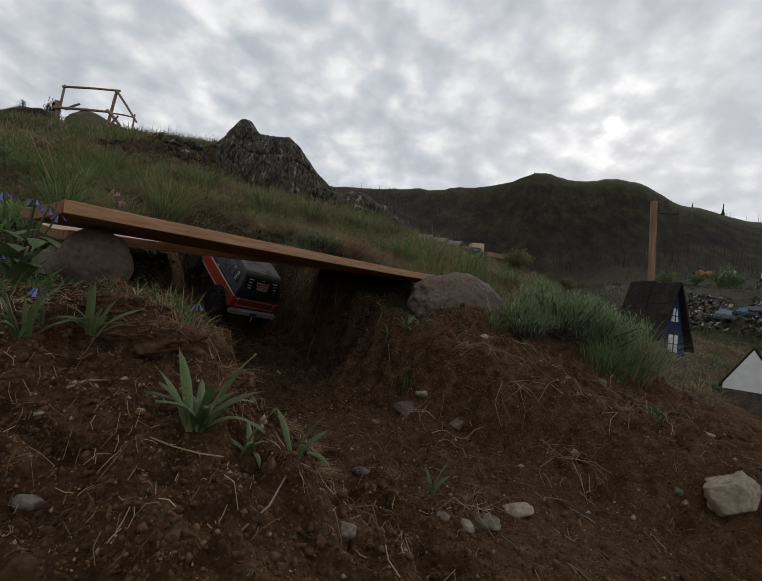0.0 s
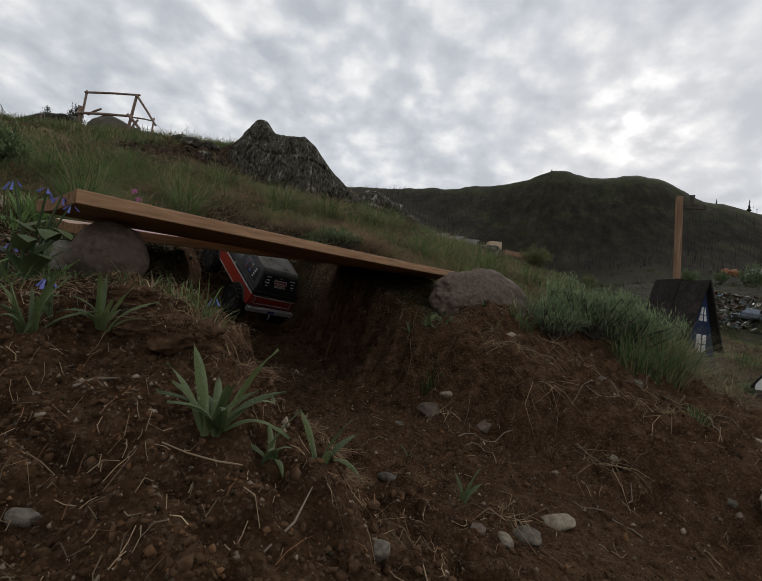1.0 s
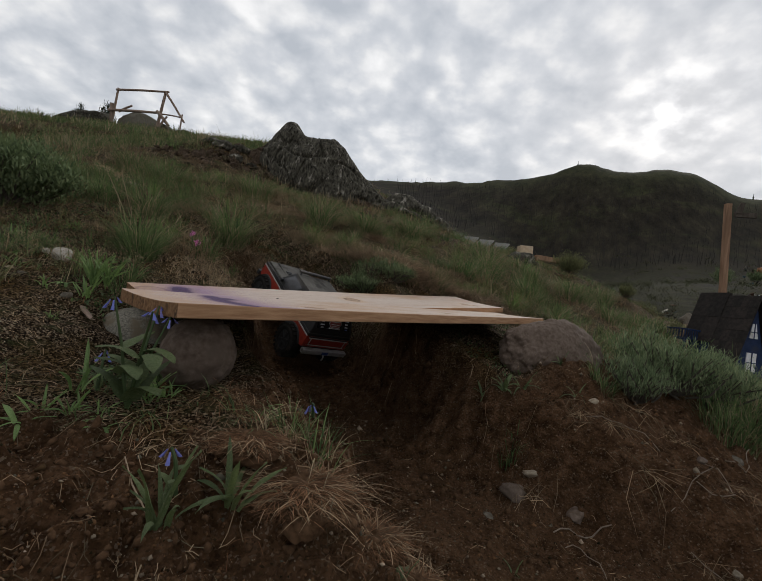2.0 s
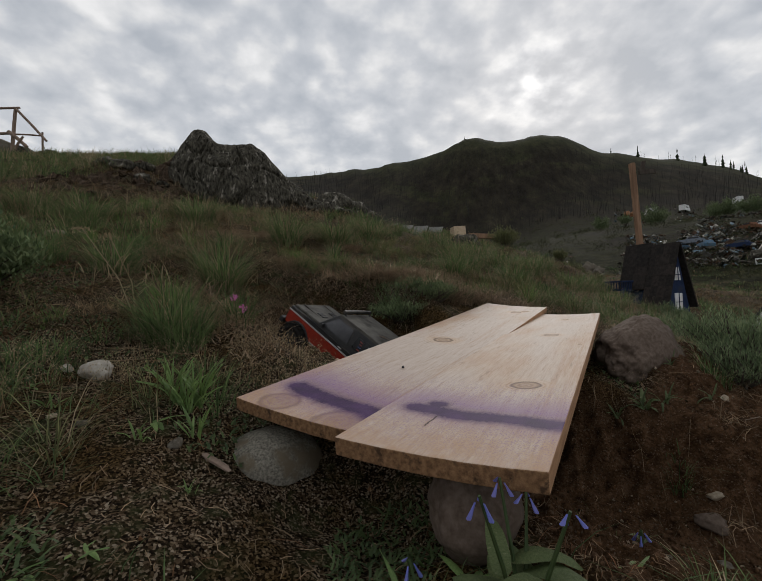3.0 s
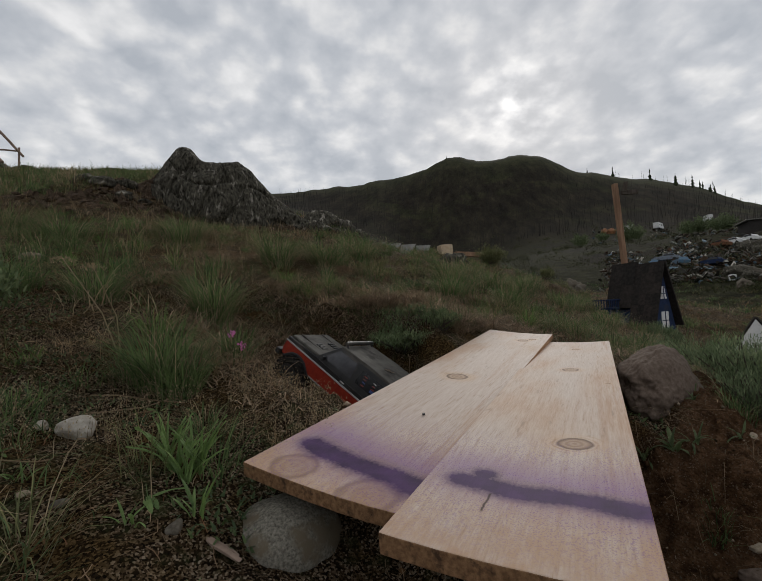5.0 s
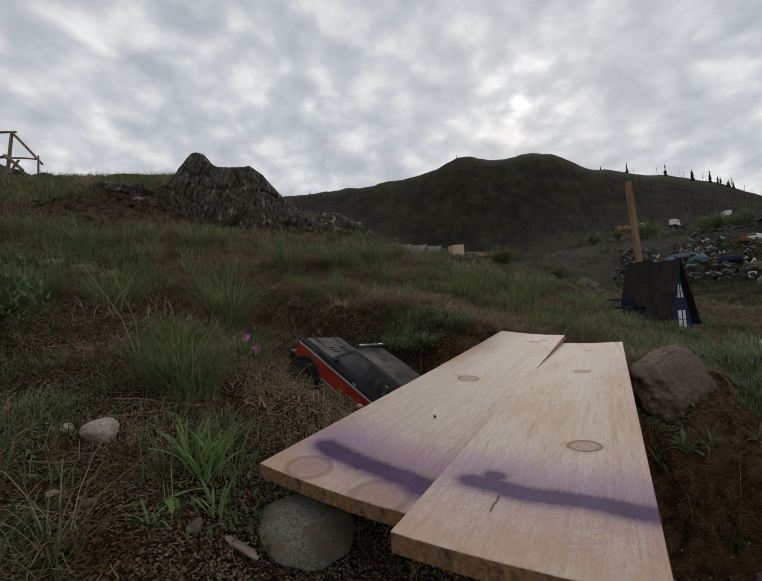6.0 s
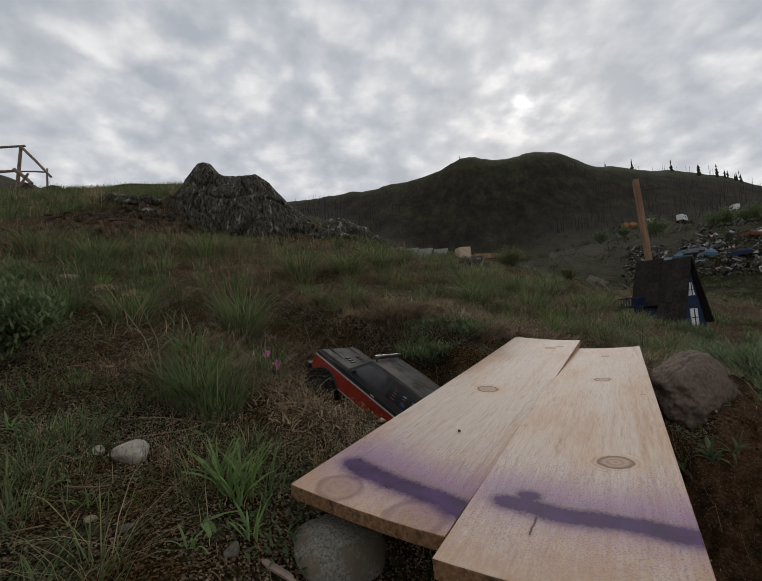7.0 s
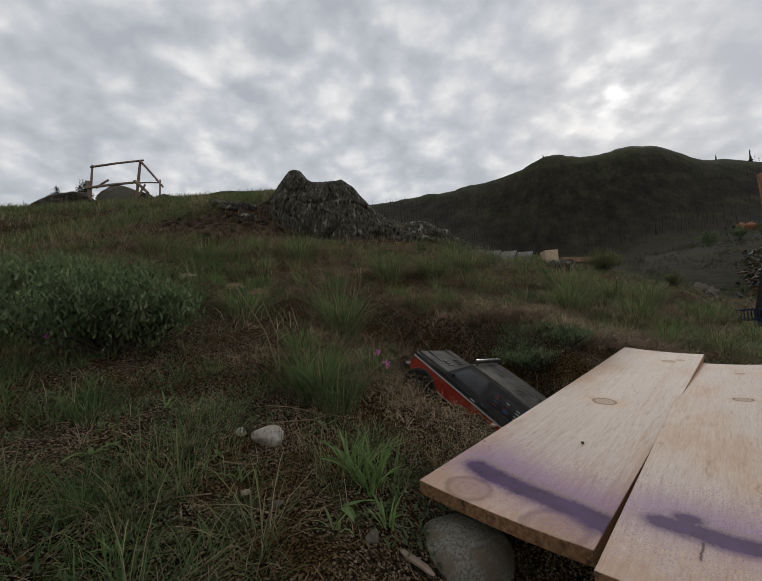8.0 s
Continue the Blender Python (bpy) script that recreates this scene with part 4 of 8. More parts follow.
def build_gravel(name, n, seed, mat, small, large, label, on_grass):
    rng = np.random.default_rng(seed)
    bv = np.array([(1, 0, 0), (-1, 0, 0), (0, 1, 0), (0, -1, 0), (0, 0, 1), (0, 0, -1)], float)
    bf = np.array([(0, 2, 4), (2, 1, 4), (1, 3, 4), (3, 0, 4), (2, 0, 5), (1, 2, 5), (3, 1, 5), (0, 3, 5)])
    az, r = rng.uniform(-1.05, 1.05, n), np.exp(rng.uniform(np.log(0.22), np.log(3.2), n))
    x, y = -0.30 + r * np.sin(az), -0.05 + r * np.cos(az)
    s = soil(x, y)
    keep = rng.random(n) < s * 0.95 + on_grass
    x, y, r = x[keep], y[keep], r[keep]
    size = (small + large * rng.random(len(x)) ** 3) * (0.55 + 0.9 * np.minimum(r, 1.4))
    big = rng.random(len(x)) < 0.03
    size = np.where(big, size * (2.3 if large < 0.003 else 1.3), size)
    if large > 0.003:
        ball = bmesh.new()
        bmesh.ops.create_icosphere(ball, subdivisions=1, radius=1.0)
        bv, bf = np.array([v.co for v in ball.verts]), np.array([[v.index for v in f.verts] for f in ball.faces])
        ball.free()
    v = bv[None] * (1 + (0.25 if large < 0.003 else 0.30) * rng.standard_normal((len(x), len(bv), 1))) * size[:, None, None] * rng.uniform(0.6, 1.3, (len(x), 1, 3))
    v = v + np.stack([x, y, land(x, y) + size * 0.2], 1)[:, None]
    f = bf[None] + (np.arange(len(x)) * len(bv))[:, None, None]
    tagged(new(name, mesh_of(name, v.reshape(-1, 3), f.reshape(-1, 3), (mat,), True)), label, "gravel", kind="stuff")


build_gravel("gravel", 6000, 4, GRAVEL, 0.0006, 0.0022, "pale grit and gravel strewn over dug soil", 0.10)
build_gravel("soil_clods", 9000, 6, EARTH, 0.0010, 0.0042, "rough clods of dug soil", 0.02)
build_gravel("soil_crumbs", 44000, 5, CLOD, 0.0005, 0.0018, "dark crumbs and clods of dug soil", 0.05)


def stick(points, r, label, name="stick"):
    pts = [(x, y, ground_at(x, y) + h) for x, y, h in points]
    tagged(part(name, tube(bmesh.new(), pts, [r, r * 1.1, r * 0.6][:len(pts)] if len(pts) < 4 else r, 6), TWIG), label, "stick")


stick([(-0.125, 0.211, 0.002), (-0.114, 0.24, 0.004), (-0.109, 0.268, 0.006)], 0.0008, "thin dry twig on dug soil", "twig")
stick([(-0.313, 0.29, 0.004), (-0.309, 0.31, 0.007), (-0.305, 0.331, 0.004)], 0.0013, "thin dry twig on dug soil", "twig")
bm = bmesh.new()
prism(bm, [(-0.034, 0.0), (-0.033, 0.0024), (-0.010, 0.0034), (0.018, 0.0026), (0.034, 0.0008), (0.028, -0.001)], -0.0045, 0.0010, bevel=0.0004)
prism(bm, [(-0.030, 0.0), (-0.027, 0.0020), (0.004, 0.0027), (0.022, 0.0020), (0.028, 0.0), (0.0, -0.001)], 0.0016, 0.0042, bevel=0.0004)
tagged(part("wood_sliver", bm, PEELED, at=pose(-0.826, 0.744, ground_at(-0.826, 0.744) + 0.003, 8, 20, -26)), "short split sliver of pale wood in thin grass", "wood")
for i, (x, y, ln, a) in enumerate(((0.20, 0.95, 0.20, -0.35), (0.30, 0.80, 0.15, 0.2), (0.42, 0.90, 0.17, -0.9), (0.10, 0.80, 0.12, 0.7), (0.52, 0.98, 0.14, -0.2), (0.36, 0.66, 0.14, 1.1), (0.60, 0.78, 0.16, 0.5), (0.25, 0.62, 0.10, -0.6), (0.70, 0.95, 0.16, -0.5), (0.15, 0.70, 0.09, 2.0))):
    rr = random.Random(900 + i)
    pts, px_, py_ = [], x, y
    for k in range(8):
        pts.append((px_, py_, rr.uniform(0.001, 0.009)))
        a += rr.gauss(0, 0.42)
        px_, py_ = px_ + math.cos(a) * ln / 7, py_ + math.sin(a) * ln / 7
    stick(pts, rr.uniform(0.0007, 0.0014), "thin bent dead root on the dug bank", "root")


def root_clump(x, y, spread, seed, label):
    """A knot of dead roots torn out with the soil."""
    rnd2 = random.Random(seed)
    z0 = ground_at(x, y)
    bm = bmesh.new()
    for k in range(22):
        a, b = rnd2.uniform(0, math.tau), rnd2.uniform(0, math.tau)
        p = Vector((math.cos(a) * spread * rnd2.random() * 0.6, math.sin(a) * spread * rnd2.random() * 0.6, 0.004))
        q = p + Vector((math.cos(b), math.sin(b), 0)) * spread * rnd2.uniform(0.4, 1.1)
        q.z = ground_at(x + q.x, y + q.y) - z0 + rnd2.uniform(0.0, 0.006)
        tube(bm, [p, (p + q) / 2 + Vector((rnd2.gauss(0, spread * 0.12), rnd2.gauss(0, spread * 0.12), rnd2.uniform(0.004, 0.018))), q], [0.0006, 0.0005, 0.0003], 4)
    tagged(part("root_clump", bm, LITTER, at=Matrix.Translation((x, y, z0))), label, "roots", "torn root clumps", "stuff")


for i, (x, y, s) in enumerate(((0.351, 0.724, 0.075), (0.24, 0.94, 0.06), (0.55, 0.87, 0.06), (-0.30, 0.43, 0.07), (-0.16, 0.50, 0.06), (0.07, 0.88, 0.05), (0.42, 1.0, 0.06), (0.28, 0.86, 0.08), (0.18, 0.98, 0.06), (0.47, 0.80, 0.07), (0.62, 0.95, 0.07), (0.36, 1.06, 0.06), (0.12, 0.52, 0.05), (-0.02, 0.36, 0.05))):
    root_clump(x, y, s, 40 + i, "knot of dead straw-coloured roots on dug soil")

# ---------------------------------------------------------------- the model off-roader, climbing out of the track
def build_truck(m):
    """x ahead, y to its left, z up from the ground under the tyres, origin under the body's rear end."""
    truck = thing("model_truck", m, "dusty red and black model off-road truck climbing out of dug track", "toy truck")
    HALF = 0.098

    def arch(cx, r, z0, n=9):
        return [(cx + r * math.cos(math.pi * k / n), max(z0, 0.068 + r * math.sin(math.pi * k / n))) for k in range(n + 1)]

    low = [(0.0, 0.105), (0.0, 0.150), (0.462, 0.150), (0.466, 0.118), (0.462, 0.100)]
    low += arch(0.387, 0.060, 0.098) + arch(0.080, 0.060, 0.098) + [(0.006, 0.100)]
    body = part("lower_body", prism(bmesh.new(), low, -HALF, HALF, bevel=0.002), RED, truck, "red lower body with square wheel openings")
    # dark belt, bonnet and cab
    belt = [(-0.001, 0.1515), (-0.001, 0.164), (0.33, 0.168), (0.46, 0.164), (0.463, 0.1515)]
    part("belt", prism(bmesh.new(), belt, -HALF, HALF, bevel=0.003), BLACK, truck, "dusty black upper side")
    hood = bmesh.new()
    prism(hood, [(0.322, 0.166), (0.322, 0.178), (0.452, 0.173), (0.459, 0.164)], -0.090, 0.090, bevel=0.004)
    hood = part("bonnet", hood, DUST, truck, "dusty black bonnet")
    for y in (-0.030, 0.030):
        vent = bmesh.new()
        for k in range(3):
            box(vent, (0.352 + k * 0.013, y - 0.013, 0.1745), (0.359 + k * 0.013, y + 0.013, 0.1795), Matrix(), 0.0012)
        part("bonnet_vent", vent, PLASTIC, hood, "black louvred bonnet vent")
    for y in (-0.052, 0.052):
        part("bonnet_ridge", box(bmesh.new(), (0.33, y - 0.004, 0.174), (0.448, y + 0.004, 0.1775), bevel=0.0015), DUST, hood)

    def narrow(x, z, y):
        k = max(0.0, min(1.0, (z - 0.166) / 0.076))
        return (x, y * (1 - 0.19 * k), z)

    cab = bmesh.new()
    prism(cab, [(0.002, 0.163), (0.006, 0.182), (0.034, 0.236), (0.042, 0.241), (0.262, 0.241), (0.272, 0.236), (0.323, 0.176), (0.325, 0.163)], -0.096, 0.096, bevel=0.004, taper=narrow)
    cab = part("cab", cab, BLACK, truck, "black hard-top cab")
    roof = bmesh.new()
    prism(roof, [(0.036, 0.238), (0.044, 0.2465), (0.15, 0.249), (0.262, 0.2465), (0.272, 0.238)], -0.079, 0.079, bevel=0.0035)
    roof = part("roof", roof, DUST, cab, "dust-covered dark roof")
    for x, y, k in ((0.11, 0.02, 12), (0.06, -0.03, -30)):
        bm = bmesh.new()
        for j in range(5):
            tube(bm, [(x + 0.004 * j, y - 0.008 + 0.004 * j, 0.250), (x + 0.012 * math.cos(k + j), y + 0.010 * math.sin(k + j * 1.4), 0.2525)], 0.0012, 4)
        part("dry_leaf", bm, TWIG, roof, "scrap of dry plant on the roof")

    def pane(name, pts, side, mat, parent, off=0.0012, label=""):
        bm = bmesh.new()
        for d in (0.0, off):
            ring = []
            for x, z in pts:
                px, py, pz = narrow(x, z, side * 0.096)
                ring.append(bm.verts.new((px, py + side * d, pz)))
            bm.faces.new(ring if (side > 0) == (d > 0) else ring[::-1])
        vs = bm.verts[:]
        n = len(pts)
        for i in range(n):
            bm.faces.new((vs[i], vs[(i + 1) % n], vs[n + (i + 1) % n], vs[n + i]))
        return part(name, bm, mat, parent, label)

    for side in (1, -1):
        pane("door_window", [(0.182, 0.182), (0.300, 0.182), (0.298, 0.190), (0.262, 0.231), (0.188, 0.231)], side, SCREEN, cab)
        qw = pane("quarter_window", [(0.036, 0.184), (0.160, 0.184), (0.163, 0.190), (0.160, 0.226), (0.052, 0.226)], side, GLASS, cab, label="dark side window with small stickers")
        rnd = random.Random(5)
        for r_, (z, marks) in enumerate(((0.215, (DECAL_R, DECAL_W, DECAL_W)), (0.207, (DECAL_R, DECAL_R, DECAL_W)), (0.198, (DECAL_B, DECAL_R, DECAL_W)), (0.189, (DECAL_R, DECAL_B, DECAL_W)))):
            for c, mk in enumerate(marks):
                x = 0.145 - c * 0.036 - r_ * 0.001
                w, h = (0.012, 0.0028) if not (r_ == 3 and c == 1) else (0.017, 0.0075)
                pane("sticker", [(x - w, z), (x, z), (x, z + h), (x - w, z + h)], side, mk, qw, 0.0022)
        part("door_handle", box(bmesh.new(), (0.190, side * 0.098 - 0.002, 0.157), (0.207, side * 0.098 + 0.002, 0.161), bevel=0.0008), TRIM, truck, "silver door handle")
        part("side_stripe", box(bmesh.new(), (0.002, side * HALF - 0.0015, 0.1475), (0.464, side * HALF + 0.0014, 0.1525), bevel=0.0006), TRIM, truck, "silver side trim strip")
        part("rocker_trim", box(bmesh.new(), (0.150, side * HALF - 0.003, 0.0965), (0.322, side * HALF + 0.0012, 0.101), bevel=0.0008), CHROME, truck)
        part("mirror", box(bmesh.new(), (0.292, side * 0.101 - 0.006, 0.176), (0.300, side * 0.101 + 0.006, 0.190), bevel=0.002), PLASTIC, truck)
        for cx in (0.387, 0.080):
            lip = bmesh.new()
            pts = [(x, side * (HALF + 0.002), z + 0.001) for x, z in arch(cx, 0.062, 0.098)]
            tube(lip, pts, 0.004, 6)
            part("arch_flare", lip, PLASTIC, truck, "black wheel arch flare")
    # rear: window, stickers, tailgate, lamps, bumper
    slope = Matrix.Translation((0.006, 0, 0.182)) @ Matrix.Rotation(-math.atan2(0.028, 0.054), 4, "Y").inverted()
    rear = slope
    rw = part("rear_window", box(bmesh.new(), (-0.0035, -0.074, 0.004), (0.004, 0.074, 0.052), rear, 0.001), GLASS, cab, "dark rear window covered in stickers")
    sign = bmesh.new()
    prism(sign, [(-0.027, 0.008), (0.024, 0.008), (0.021, 0.018), (0.028, 0.026), (0.025, 0.038), (0.019, 0.036), (-0.019, 0.036), (-0.025, 0.040), (-0.029, 0.026), (-0.022, 0.018)], 0.0, 0.001,
          rear @ Matrix.Translation((-0.0045, 0, 0)) @ Matrix.Rotation(radians(90), 4, "Z"))
    sign = part("shield_sticker", sign, DECAL_W, rw, "white-edged red shield sticker")
    mk = bmesh.new()
    prism(mk, [(-0.025, 0.0105), (0.022, 0.0105), (0.019, 0.018), (0.0255, 0.026), (0.0225, 0.0355), (0.018, 0.0335), (-0.018, 0.0335), (-0.0225, 0.0375), (-0.0265, 0.026), (-0.020, 0.018)], 0.0, 0.001,
          rear @ Matrix.Translation((-0.0052, 0, 0)) @ Matrix.Rotation(radians(90), 4, "Z"))
    part("shield_red", mk, DECAL_R, sign)
    for y0, y1, z0, z1 in ((-0.020, 0.018, 0.024, 0.026), (-0.018, 0.016, 0.018, 0.0195), (-0.019, 0.017, 0.0125, 0.0145)):
        part("sticker_bar", box(bmesh.new(), (-0.0068, y0, z0), (-0.006, y1, z1), rear), DECAL_W, sign)
    for j, (y, z, w, mt) in enumerate(((0.052, 0.043, 0.020, DECAL_W), (-0.052, 0.043, 0.020, DECAL_W), (0.0, 0.045, 0.011, DECAL_G), (0.055, 0.031, 0.014, DECAL_W), (-0.054, 0.031, 0.014, DECAL_W),
                                       (0.056, 0.020, 0.017, DECAL_W), (-0.055, 0.020, 0.013, DECAL_W), (0.056, 0.010, 0.012, DECAL_W), (-0.056, 0.011, 0.011, DECAL_B))):
        part("sticker", box(bmesh.new(), (-0.0055, y - w / 2, z - 0.002), (-0.0045, y + w / 2, z + 0.002), rear), mt, rw)
    gate = part("tailgate", box(bmesh.new(), (-0.004, -0.088, 0.112), (0.002, 0.088, 0.150), bevel=0.0015), BLACK, truck, "tailgate with a red panel in a silver frame")
    part("tailgate_panel", box(bmesh.new(), (-0.006, -0.075, 0.119), (-0.003, 0.075, 0.143), bevel=0.001), RED, gate, "red painted panel")
    for z0, z1, y0, y1 in ((0.1445, 0.1475, -0.090, 0.090), (0.1145, 0.117, -0.090, 0.090), (0.117, 0.1445, 0.0775, 0.080), (0.117, 0.1445, -0.080, -0.0775)):
        part("tailgate_trim", box(bmesh.new(), (-0.0065, y0, z0), (-0.003, y1, z1), bevel=0.0005), TRIM, gate)
    for side in (1, -1):
        part("tail_lamp", box(bmesh.new(), (-0.0065, side * 0.088 - 0.006, 0.114), (-0.001, side * 0.088 + 0.006, 0.145), bevel=0.001), RED, truck, "tall red tail lamp")
    bumper = part("rear_bumper", box(bmesh.new(), (-0.024, -0.100, 0.088), (-0.006, 0.100, 0.106), bevel=0.0025), CHROME, truck, "dull chrome rear bumper")
    part("number_plate", box(bmesh.new(), (-0.0256, -0.014, 0.091), (-0.0235, 0.014, 0.103), bevel=0.0006), DECAL_B, bumper, "small dark blue plate")
    for y in (0.045, -0.045):
        part("bumper_bolt", box(bmesh.new(), (-0.0255, y - 0.0025, 0.094), (-0.0235, y + 0.0025, 0.099), bevel=0.0008), TRIM, bumper)
    hitch = bmesh.new()
    tube(hitch, [(-0.02, 0, 0.088), (-0.028, 0, 0.078), (-0.026, 0, 0.066)], 0.0032, 6)
    part("tow_hook", hitch, CHROME, truck)
    # front
    part("grille", box(bmesh.new(), (0.459, -0.092, 0.116), (0.470, 0.092, 0.150), bevel=0.002), BLACK, truck, "black grille")
    for side in (1, -1):
        lamp = bmesh.new()
        bmesh.ops.create_cone(lamp, cap_ends=True, segments=16, radius1=0.013, radius2=0.011, depth=0.006, matrix=Matrix.Translation((0.472, side * 0.068, 0.134)) @ Matrix.Rotation(radians(90), 4, "Y"))
        part("headlight", lamp, SCREEN, truck, "round clear headlight")
    part("front_bumper", box(bmesh.new(), (0.470, -0.102, 0.086), (0.488, 0.102, 0.106), bevel=0.003), PLASTIC, truck, "dark front bumper")
    # light bar over the windscreen
    bar = part("light_bar", tube(bmesh.new(), [(0.259, -0.074, 0.258), (0.259, 0, 0.259), (0.259, 0.074, 0.258)], 0.006, 10), BLACK, truck, "dusty black roof light bar")
    for y in (-0.068, 0.068):
        tube_ = tube(bmesh.new(), [(0.250, y, 0.246), (0.256, y, 0.257)], 0.003, 6)
        part("bar_bracket", tube_, PLASTIC, bar)
    for j in range(5):
        part("bar_lamp", box(bmesh.new(), (0.262, -0.068 + j * 0.028, 0.2545), (0.2665, -0.044 + j * 0.028, 0.2615), bevel=0.001), GLASS, bar)
    # frame and axles
    part("chassis", box(bmesh.new(), (0.01, -0.035, 0.070), (0.45, 0.035, 0.098), bevel=0.004), PLASTIC, truck)
    # wheels: built once, shared
    tyre, rim = bmesh.new(), bmesh.new()
    R, w = 0.061, 0.024
    prof = [(-w, R * 0.62), (-w * 1.04, R * 0.80), (-w * 0.86, R * 0.95), (-w * 0.5, R * 0.985), (w * 0.5, R * 0.985), (w * 0.86, R * 0.95), (w * 1.04, R * 0.80), (w, R * 0.62)]
    N = 36
    rings = [[tyre.verts.new((r_ * math.cos(k * math.tau / N), y, r_ * math.sin(k * math.tau / N))) for y, r_ in prof] for k in range(N)]
    for k in range(N):
        a, b = rings[k], rings[(k + 1) % N]
        for i in range(len(prof) - 1):
            tyre.faces.new((a[i], a[i + 1], b[i + 1], b[i]))
        tyre.faces.new((a[-1], a[0], b[0], b[-1]))
    for k in range(24):
        for sgn, ph in ((1, 0.0), (-1, 0.5)):
            mm = Matrix.Rotation((k + ph) * math.tau / 24, 4, "Y") @ Matrix.Translation((0, sgn * w * 0.56, R * 0.985))
            box(tyre, (-0.0045, -w * 0.44, -0.003), (0.0045, w * 0.44, 0.004), mm)
    for y0, y1, r_ in ((-w * 0.9, -w * 0.5, R * 0.62), (w * 0.5, w * 0.9, R * 0.62)):
        bmesh.ops.create_cone(rim, cap_ends=True, segments=24, radius1=r_, radius2=r_ * 0.96, depth=y1 - y0, matrix=Matrix.Translation((0, (y0 + y1) / 2, 0)) @ Matrix.Rotation(radians(90), 4, "X"))
    for k in range(6):
        mm = Matrix.Rotation(k * math.tau / 6, 4, "Y") @ Matrix.Translation((0, w * 0.93, R * 0.34))
        box(rim, (-0.004, -0.002, -0.012), (0.004, 0.003, 0.012), mm, 0.001)
    first = None
    for cx in (0.080, 0.387):
        for side in (1, -1):
            wm = Matrix.Translation((cx, side * 0.094, 0.061)) @ Matrix.Rotation(0 if side > 0 else math.pi, 4, "Z")
            if first is None:
                t_ = part("wheel", tyre, RUBBER, truck, "knobby black tyre on a black rim", at=wm)
                first = (t_.data, part("rim", rim, PLASTIC, t_).data)
            else:
                t_ = new("wheel", first[0])
                t_.matrix_basis, t_.parent = wm, truck
                t_["label"] = "knobby black tyre on a black rim"
                r2 = new("rim", first[1])
                r2.parent = t_
    return truck


build_truck(pose(-0.532, 1.425, 0.268, 4.0, -32.3, 137.0) @ Matrix.Scale(0.92, 4))

